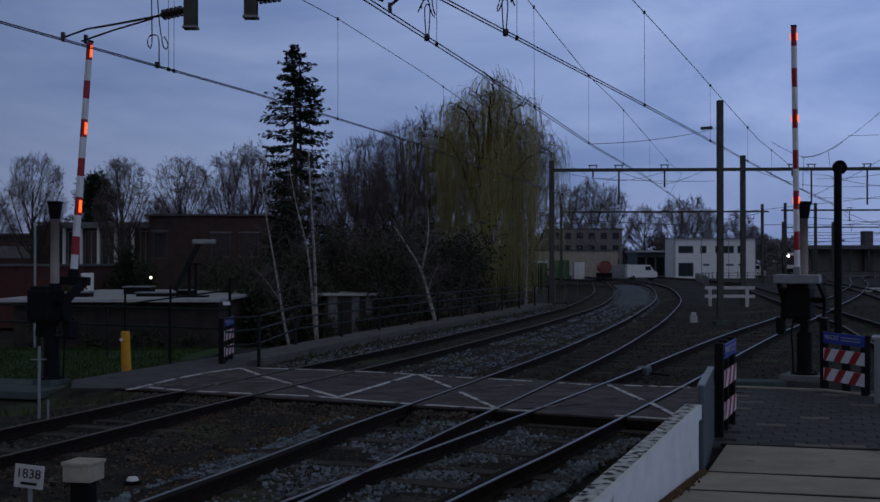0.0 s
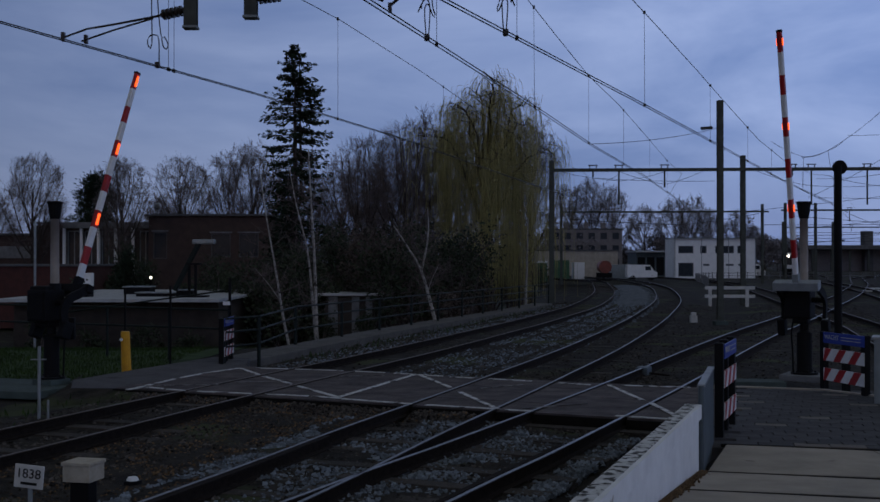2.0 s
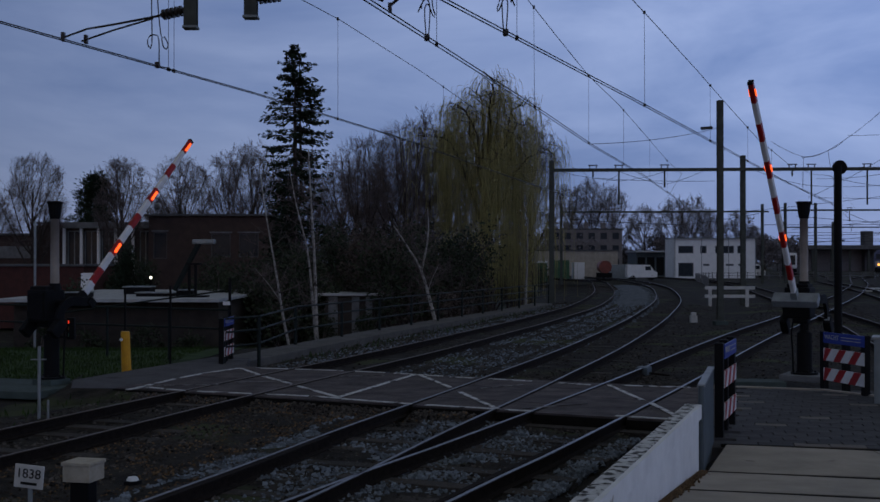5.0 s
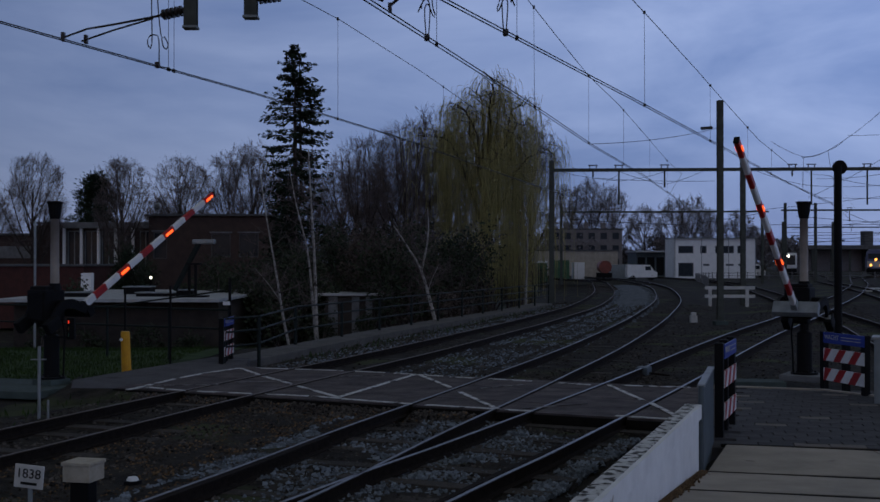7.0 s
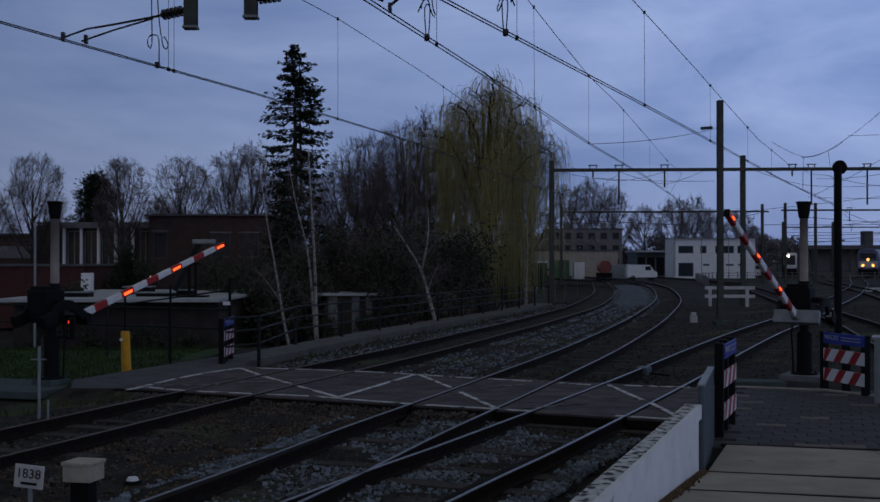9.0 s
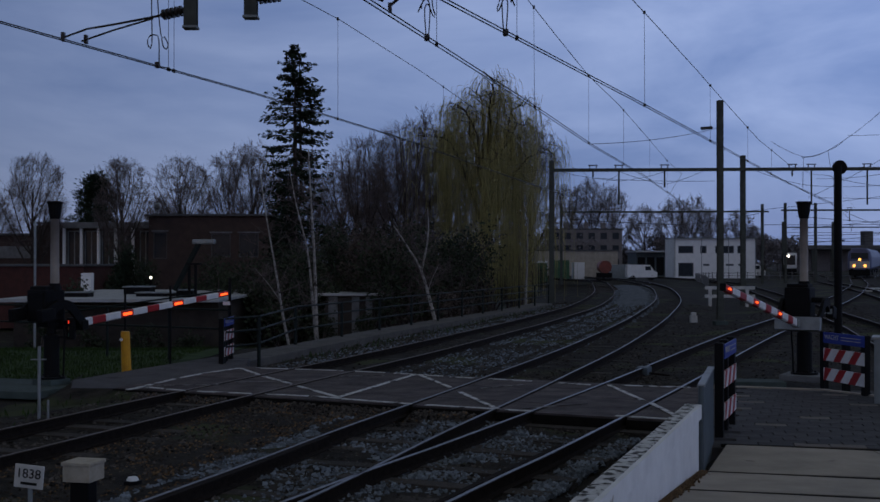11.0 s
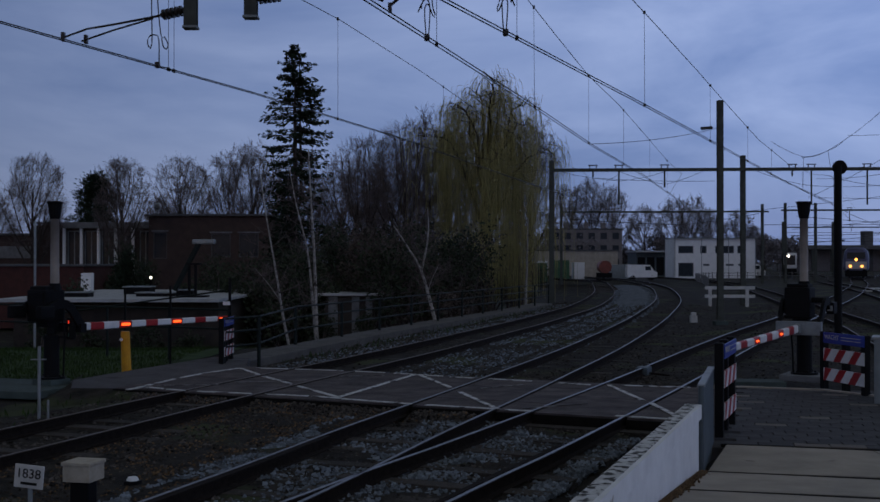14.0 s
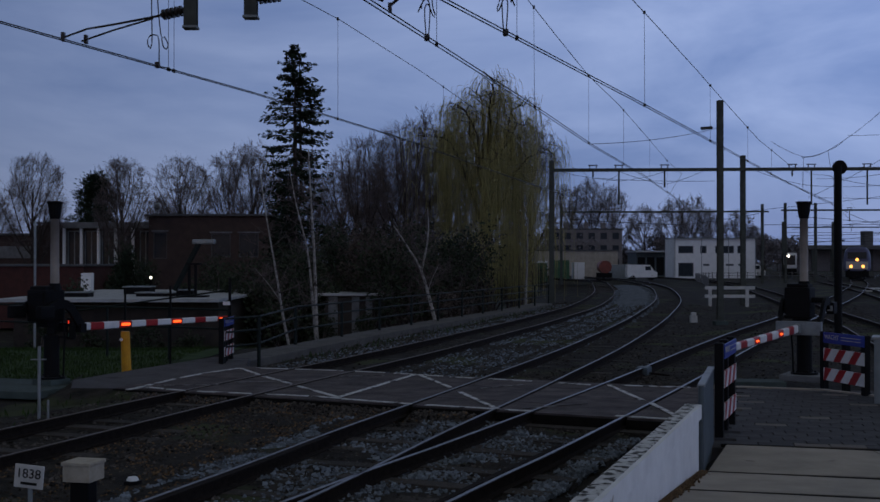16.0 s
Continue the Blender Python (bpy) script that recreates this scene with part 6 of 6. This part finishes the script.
def build_far_sheds():
    t = thing("warehouse", "long low warehouse with beige wall", "warehouse", pose(20.8, 165, -0.4), group="far buildings")
    part("wall", slab((0, 4, 2.0), (12.0, 8, 4.0)), M_CONCRETE, t)
    part("roof", slab((0, 4, 4.05), (12.4, 8.4, 0.2)), M_ROOF, t)
    u = thing("warehouse", "dark open-fronted shed with pale roof edge", "warehouse", pose(35.2, 172, -0.4), group="far buildings")
    part("wall", slab((-1.0, 6, 1.9), (6.0, 8, 3.8)), M_PANEL, u)
    for i in range(4):
        part("bay_door", slab((-3.2 + 1.5 * i, 1.96, 1.6), (1.2, 0.06, 2.9), 0, 0.02), M_BLACK, u, "dark bay door")
    part("roof", slab((-1.0, 5.2, 3.95), (6.6, 10, 0.22)), M_PALEROOF, u)
    v = thing("apartment_block", "dark brick apartment block beyond the trees", "building", pose(28.0, 210, -0.4), group="far buildings")
    part("wall", slab((0, 5, 4.2), (14, 10, 8.4)), M_FARBRICK, v)
    part("roof", slab((0, 5, 8.5), (14.4, 10.4, 0.25)), M_ROOF, v)
    for i in range(6):
        for z in (2.2, 4.8, 7.2):
            window(v, -5.8 + 2.3 * i, -0.1, z, 1.3, 1.3, frame_mat=M_ROOF)
    for x in (-3.4, 0.6, 3.9):
        part("chimney", slab((x, 4, 9.2), (0.9, 0.9, 1.4)), M_FARBRICK, v)
    w = thing("station_roof", "long dark station canopy beyond the yard", "station building", pose(92, 235, -0.4), group="far buildings")
    part("canopy", slab((0, 4, 5.3), (34, 10, 0.9), 0, 0.05), M_ROOF, w)
    part("wall", slab((0, 7, 2.4), (33, 3, 4.9)), M_FARBRICK, w)
    for i in range(9):
        part("pillar", slab((-16 + 4 * i, 0, 2.4), (0.4, 0.4, 4.9)), M_MAST, w)
    part("lift_tower", slab((1.6, 5, 4.3), (1.9, 2.4, 9.2), 0, 0.05), M_ROOF, w)


# ---- trains ----
def build_train():
    """Electric unit with a rounded yellow-blue nose; local -Y is its front, on the rails."""
    t = thing("train", "passenger train with yellow front and three lit headlights", "train", pose(53, 140, 0))
    bm = bmesh.new()
    W, L = 2.9, 42.0
    prof = [(-1.30, 1.0), (-1.45, 1.3), (-1.45, 2.6), (-1.30, 3.3), (-0.9, 3.68), (0, 3.8), (0.9, 3.68), (1.30, 3.3), (1.45, 2.6), (1.45, 1.3), (1.30, 1.0)]
    rings = []
    for y, k, dz in ((0.0, 0.80, -0.12), (0.25, 0.93, -0.04), (0.8, 1.0, 0), (L, 1.0, 0)):
        rings.append([bm.verts.new((x * k, y, 1.0 + (z - 1.0) * (0.92 if y == 0 else 1.0))) for x, z in prof])
    for a, b in zip(rings, rings[1:]):
        for i in range(len(prof)):
            bm.faces.new((a[i], a[(i + 1) % len(prof)], b[(i + 1) % len(prof)], b[i]))
    bm.faces.new(rings[0])
    bm.faces.new(list(reversed(rings[-1])))
    bmesh.ops.recalc_face_normals(bm, faces=bm.faces)
    body = part("body", bm, M_TRAINYELLOW, t)
    part("windscreen", slab((0, -0.02, 2.75), (2.0, 0.06, 0.75), 0, 0.02, -4), M_GLASS, t, "dark windscreen")
    part("nose_band", slab((0, -0.03, 1.62), (2.34, 0.08, 0.86), 0, 0.03), M_TRAINGREY, t, "pale grey nose band")
    part("skirt", slab((0, 1.2, 0.65), (2.5, 2.4, 0.7), 0, 0.06), M_BLACK, t)
    for y in (4.5, 17.0, 26.0, 38.0):
        bg = part("bogie", slab((0, y, 0.55), (2.3, 3.0, 0.62), 0, 0.08), M_BLACK, t)
        for dy in (-1.1, 1.1):
            for sx in (-0.75, 0.75):
                part("wheel", bar((sx - 0.06, y + dy, 0.445), (sx + 0.06, y + dy, 0.445), 0.445, 18), M_BLACK, bg)
    for x, z, r in ((-0.64, 1.50, 0.17), (0.64, 1.50, 0.17), (0.0, 2.28, 0.17)):
        bm = bmesh.new()
        tube(bm, [(x, -0.10, z), (x, -0.04, z)], r, r, 14)
        part("headlight", bm, M_HEAD, t, "glowing warm headlight")
    for s in (-1, 1):
        part("buffer", bar((s * 0.88, -0.5, 1.02), (s * 0.88, 0.05, 1.02), 0.16, 10), M_BLACK, t)
    return t


def build_parked_train():
    t = thing("parked_train", "parked white train with dark front and one lit lamp", "train", pose(48.0, 150, 0, 0, 0, -17.7))
    part("body", slab((0, 8, 2.1), (1.75, 16, 2.2), 0, 0.3), M_TRAINWHITE, t)
    part("front_panel", slab((0.08, -0.02, 2.2), (1.15, 0.06, 1.3), 0, 0.02), M_GLASS, t, "dark front panel")
    part("skirt", slab((0, 8, 0.6), (1.7, 15.6, 0.9), 0, 0.05), M_BLACK, t)
    bm = bmesh.new()
    tube(bm, [(-0.25, -0.12, 2.75), (-0.25, -0.03, 2.75)], 0.15, 0.15, 12)
    part("headlight", bm, M_HEADW, t, "glowing white lamp")
    return t


M_BROWNLEAF = island(material("withered_leaves", (0.105, 0.082, 0.070), (0.056, 0.045, 0.039), 0.9, scale=2, spec=0.1), 0.4)
M_TRAINYELLOW = material("train_yellow", (0.10, 0.11, 0.20), (0.08, 0.085, 0.16), 0.4, scale=2)
M_TRAINGREY = material("train_grey", (0.50, 0.48, 0.46), (0.42, 0.40, 0.38), 0.4, scale=2)
M_TRAINWHITE = material("train_white", (0.78, 0.78, 0.78), (0.68, 0.68, 0.68), 0.4, scale=2)

# ---- build the place ----
build_ground()
build_track("track_left", TRACK_1, "rusty railway track on dark sleepers curving away", M_RAILTOP_DULL)
build_track("track_middle", TRACK_2, "railway track with worn rails curving away", M_RAILTOP_MID, [(-0.63, 9.5, 14.5)])
build_track("track_platform", TRACK_3, "shiny-railed track beside the platform", M_RAILTOP, [(0.63, 9.0, 13.9)])
build_track("track_yard", TRACK_4, "yard track with dull rails", M_RAILTOP_DULL)
build_track("track_far", TRACK_5, "far yard track with dull rails", M_RAILTOP_DULL)
build_ballast()
build_crossing()
build_roads()
build_platform()
build_white_wall()
build_pavers()
build_overhead()
build_mast("catenary_mast", 10.83, 42.3, 8.75, "tall green steel mast beside the curve", 0.22)
portal(62.0, 6.2, 31.0, 7.35, [(6.35, 7.9), (17.05, 8.15)], "long green steel portal over the curving tracks", [(8.65, 6.95), (10.1, 5.4), (12.65, 6.35), (19.7, 6.95), (20.75, 5.35), (23.8, 5.35)])
portal(118.0, 12.9, 35.0, 7.4, [(13.1, 8.2), (34.4, 8.2)], "far steel portal over the curve", [(18, 6.4), (26, 6.4)])
portal(118.0, 36.8, 62.0, 7.6, [(37.3, 8.4), (40.5, 8.4), (61, 8.4)], "distant steel portal over many tracks", [(44, 6.4), (52, 6.4)])
portal(160.0, 50.0, 90.0, 7.0, [(50.2, 7.8), (57.4, 7.8), (89, 8)], "distant steel portal over the yard", [(60, 6.4), (70, 6.4)])
build_railing()
spruce(-7.95, 60, -1.7, 15.85, 2.0, 3, "tall dark spruce rising above the garden trees")
pine(-27.2, 86, -1.7, 10.7, 2.15, 4, "dark pine with clumped crown beside the house")
willow(3.0, 76, -1.4, 16.2, 5.4, 8, "weeping willow with yellow-green hanging shoots")
# bare trees among the houses, with rounded crowns
bare_tree(-29.2, 78.5, -1.7, 11.5, 21, "bare tree with a wide open crown before the neighbour house", 0.205, 0.40, 17, 10, 8, 4, trunk_r=0.16)
bare_tree(-22.3, 74.6, -1.7, 11.0, 22, "bare tree with a rounded crown before the brick house", 0.175, 0.42, 17, 10, 8, 4, trunk_r=0.15, lean=0.085)
bare_tree(-26.6, 112, -1.7, 14.6, 23, "bare round-headed tree behind the brick house", 0.235, 0.34, 17, 10, 8, 4)
for x, y, h, w, seed in ((-22.4, 116, 15.6, 0.20, 24), (-19.6, 114, 16.4, 0.20, 29), (-16.4, 118, 15.6, 0.22, 30), (-48.5, 118, 11.5, 0.24, 20), (-31.5, 126, 11.0, 0.26, 31)):
    bare_tree(x, y, -1.7, h, seed, "bare tree in the row behind the houses", w * 1.2, 0.22, 16, 10, 8, 4, open_up=0.8)
# thicket of bare trees between the spruce and the willow
for x, y, h, w, seed in ((-10.6, 84, 10.6, 0.26, 35), (-7.9, 88, 12.2, 0.26, 25), (-6.2, 82, 13.2, 0.22, 26), (-4.4, 86, 14.0, 0.22, 27), (-2.6, 80, 14.4, 0.21, 34), (-0.9, 84, 15.4, 0.20, 38), (-5.0, 76, 11.0, 0.25, 39), (-2.4, 74, 11.4, 0.24, 40), (0.6, 88, 14.4, 0.22, 41)):
    bare_tree(x, y, -1.7, h, seed, "dense bare tree in the gardens", w, 0.14, 17, 10, 8, 4, open_up=0.9, trunk_r=0.20)
bare_tree(6.75, 81, -1.2, 14.0, 28, "dark bare tree with hanging twigs beside the willow", 0.175, 0.34, 16, 10, 8, 4, None, 0.15, 0.0, 0.55)
birch(-4.15, 37, -1.2, (([(0, 0), (-0.03, 1.6), (-0.09, 3.6), (-0.2, 5.4), (-0.3, 7.2)], 0.075), ([(-0.05, 0.9), (-0.14, 2.0), (-0.33, 3.8), (-0.72, 5.4), (-0.95, 6.6)], 0.055)), 31, "slender double-stemmed birch behind the railing")
birch(-5.35, 39, -1.3, (([(0.1, 0), (-0.2, 1.4), (-0.5, 3.2), (-0.85, 5.2), (-1.05, 6.6)], 0.060), ([(-0.32, 2.1), (-0.75, 2.7), (-1.25, 3.3)], 0.022)), 32, "slender leaning birch behind the railing")
birch(-0.18, 46, -0.4, (([(0, 0), (-0.25, 1.0), (-0.62, 2.25), (-1.1, 3.1), (-1.75, 4.1)], 0.085), ([(-0.62, 2.2), (-0.42, 3.0), (-0.30, 4.0), (-0.34, 4.9)], 0.06), ([(-0.35, 1.3), (-0.15, 1.9), (0.15, 2.5)], 0.028)), 33, "forked white birch leaning beside the path")
birch(5.6, 72, -1.0, (([(0, 0), (0.05, 1.6), (0.12, 3.4), (0.2, 6.0)], 0.11),), 36, "white birch stem below the willow")
# evergreen and twiggy undergrowth of the gardens
rb = random.Random(77)
for i in range(30):
    y = 50 + 26 * rb.random()
    px = -0.17 + 0.195 * (i + rb.random()) / 30
    h = rb.uniform(3.0, 6.2)
    bush(px * y, y, -1.75, rb.uniform(1.6, 2.4), h, 200 + i, "dark evergreen garden shrub" if i % 2 else "dense twiggy garden shrub", M_IVY if i % 2 else M_BROWNLEAF, 2100, leaf=0.17, twigs=140)
for x, y, w, h, seed in ((-6.2, 66, 1.8, 6.4, 316), (-5.2, 70, 1.8, 7.0, 317), (-6.8, 73, 1.8, 7.2, 318), (-3.6, 66, 1.8, 6.0, 319), (-1.4, 68, 1.9, 6.2, 320), (0.9, 70, 1.9, 5.2, 321), (-19.6, 70, 1.7, 5.2, 311), (-14.2, 70, 2.0, 4.6, 312), (-11.6, 58, 1.7, 4.2, 313), (-9.8, 54, 1.6, 3.8, 314), (-22.5, 72, 1.6, 4.4, 315), (-15.5, 64, 1.6, 2.8, 302), (-12.6, 66, 1.5, 3.2, 303), (-15.6, 47.5, 0.9, 3.1, 304), (-20.2, 66, 1.5, 3.6, 305), (-9.2, 62, 1.7, 6.5, 306), (-7.2, 58, 1.8, 5.5, 307), (1.5, 64, 1.6, 2.8, 309)):
    bush(x, y, -1.75, w, h, seed, "dark evergreen shrub in the garden", M_IVY, 2400, leaf=0.16, twigs=60)
for i in range(9):
    bush(-56 + 5.0 * i + rb.uniform(-1, 1), 100 + rb.uniform(-3, 6), -1.75, rb.uniform(2.4, 3.4), rb.uniform(3.6, 5.4), 350 + i, "dark hedge shrub behind the houses", M_IVY, 1300, leaf=0.3, twigs=80)
# dark thicket below and behind the willow
for i in range(13):
    y = 80 + 9 * rb.random()
    px = -0.03 + 0.113 * (i + rb.random()) / 13
    bush(px * y, y, -1.6, rb.uniform(1.5, 2.2), rb.uniform(3.4, 5.6), 600 + i, "dense twiggy shrub below the willow", M_BROWNLEAF if i % 3 else M_IVY, 2300, leaf=0.17, twigs=160)
bush(-17.9, 62, -1.75, 1.05, 5.4, 301, "dense dark green conical yew before the house", M_NEEDLE, 6500, leaf=0.14, twigs=40)
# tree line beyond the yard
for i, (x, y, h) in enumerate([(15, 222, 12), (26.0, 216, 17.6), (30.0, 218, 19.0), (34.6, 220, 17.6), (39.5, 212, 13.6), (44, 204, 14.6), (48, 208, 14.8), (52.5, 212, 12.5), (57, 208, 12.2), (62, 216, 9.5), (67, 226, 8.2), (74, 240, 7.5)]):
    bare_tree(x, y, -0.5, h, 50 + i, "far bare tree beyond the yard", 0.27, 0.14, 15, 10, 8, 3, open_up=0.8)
# far shrubs, their leaves in the haze-paled twig colour
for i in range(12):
    bush(12 + 5.2 * i + rb.uniform(-1, 1), 215 + rb.uniform(-8, 12), -0.5, rb.uniform(3.2, 4.2), rb.uniform(5.5, 8.5), 400 + i, "far shrub belt beyond the yard, greyed by haze", M_FARTWIG, 1500, leaf=0.55, twigs=120)
build_white_office()
build_brick_house()
build_neighbour()
build_red_wall()
build_shed()
for i, (x, y, w, h) in enumerate(((-16.4, 44.6, 0.8, 1.9), (-14.2, 45.0, 0.7, 1.3), (-12.0, 44.8, 0.8, 1.5), (-10.2, 44.9, 0.6, 1.2), (-3.2, 48.9, 0.7, 1.9), (-5.4, 49.2, 0.7, 1.6))):
    bush(x, y, ground_z(x, y) - 0.1, w, h, 500 + i, "low dark shrub against the shed wall", M_IVY, 900, leaf=0.12, twigs=50)
build_far_sheds()
TRAIN = build_train()
build_parked_train()


# ---- what moves ----
def motions():
    lift = lambda deg: pose(0, 0, 1.53, deg, 0, 0)
    walk(ARM_L, [(t, lift(a)) for t, a in ((0, 84.9), (0.5, 83.4), (1, 78.1), (1.5, 73.7), (2.5, 65.6), (3.5, 57.8), (5.25, 44.6), (7, 31.6), (9, 18.4), (10.6, 8.6), (12, 0.1), (12.4, -0.6), (16, -0.6))])
    walk(ARM_R, [(t, lift(a)) for t, a in ((0, 87.1), (0.5, 85.6), (1, 81.6), (2, 75.0), (3, 66.7), (4, 58.5), (5.2, 49.4), (6.5, 40.1), (7, 36.5), (9, 22.4), (11.3, 7.9), (12, 3.6), (12.5, -0.1), (12.8, -1.0), (16, -1.0))])

    def on_rails(t, x, y, rz):
        return t, pose(x, y, 0, 0, 0, rz)

    walk(TRAIN, [on_rails(0.0, 77.7, 186, -27), on_rails(4.0, 69.4, 170, -27), on_rails(6.3, 62.9, 157, -26.5), on_rails(9.0, 56.7, 145, -25), on_rails(11.3, 52.4, 137, -23), on_rails(13.0, 50.2, 132, -21.5), on_rails(16.0, 47.25, 124, -21)])


motions()
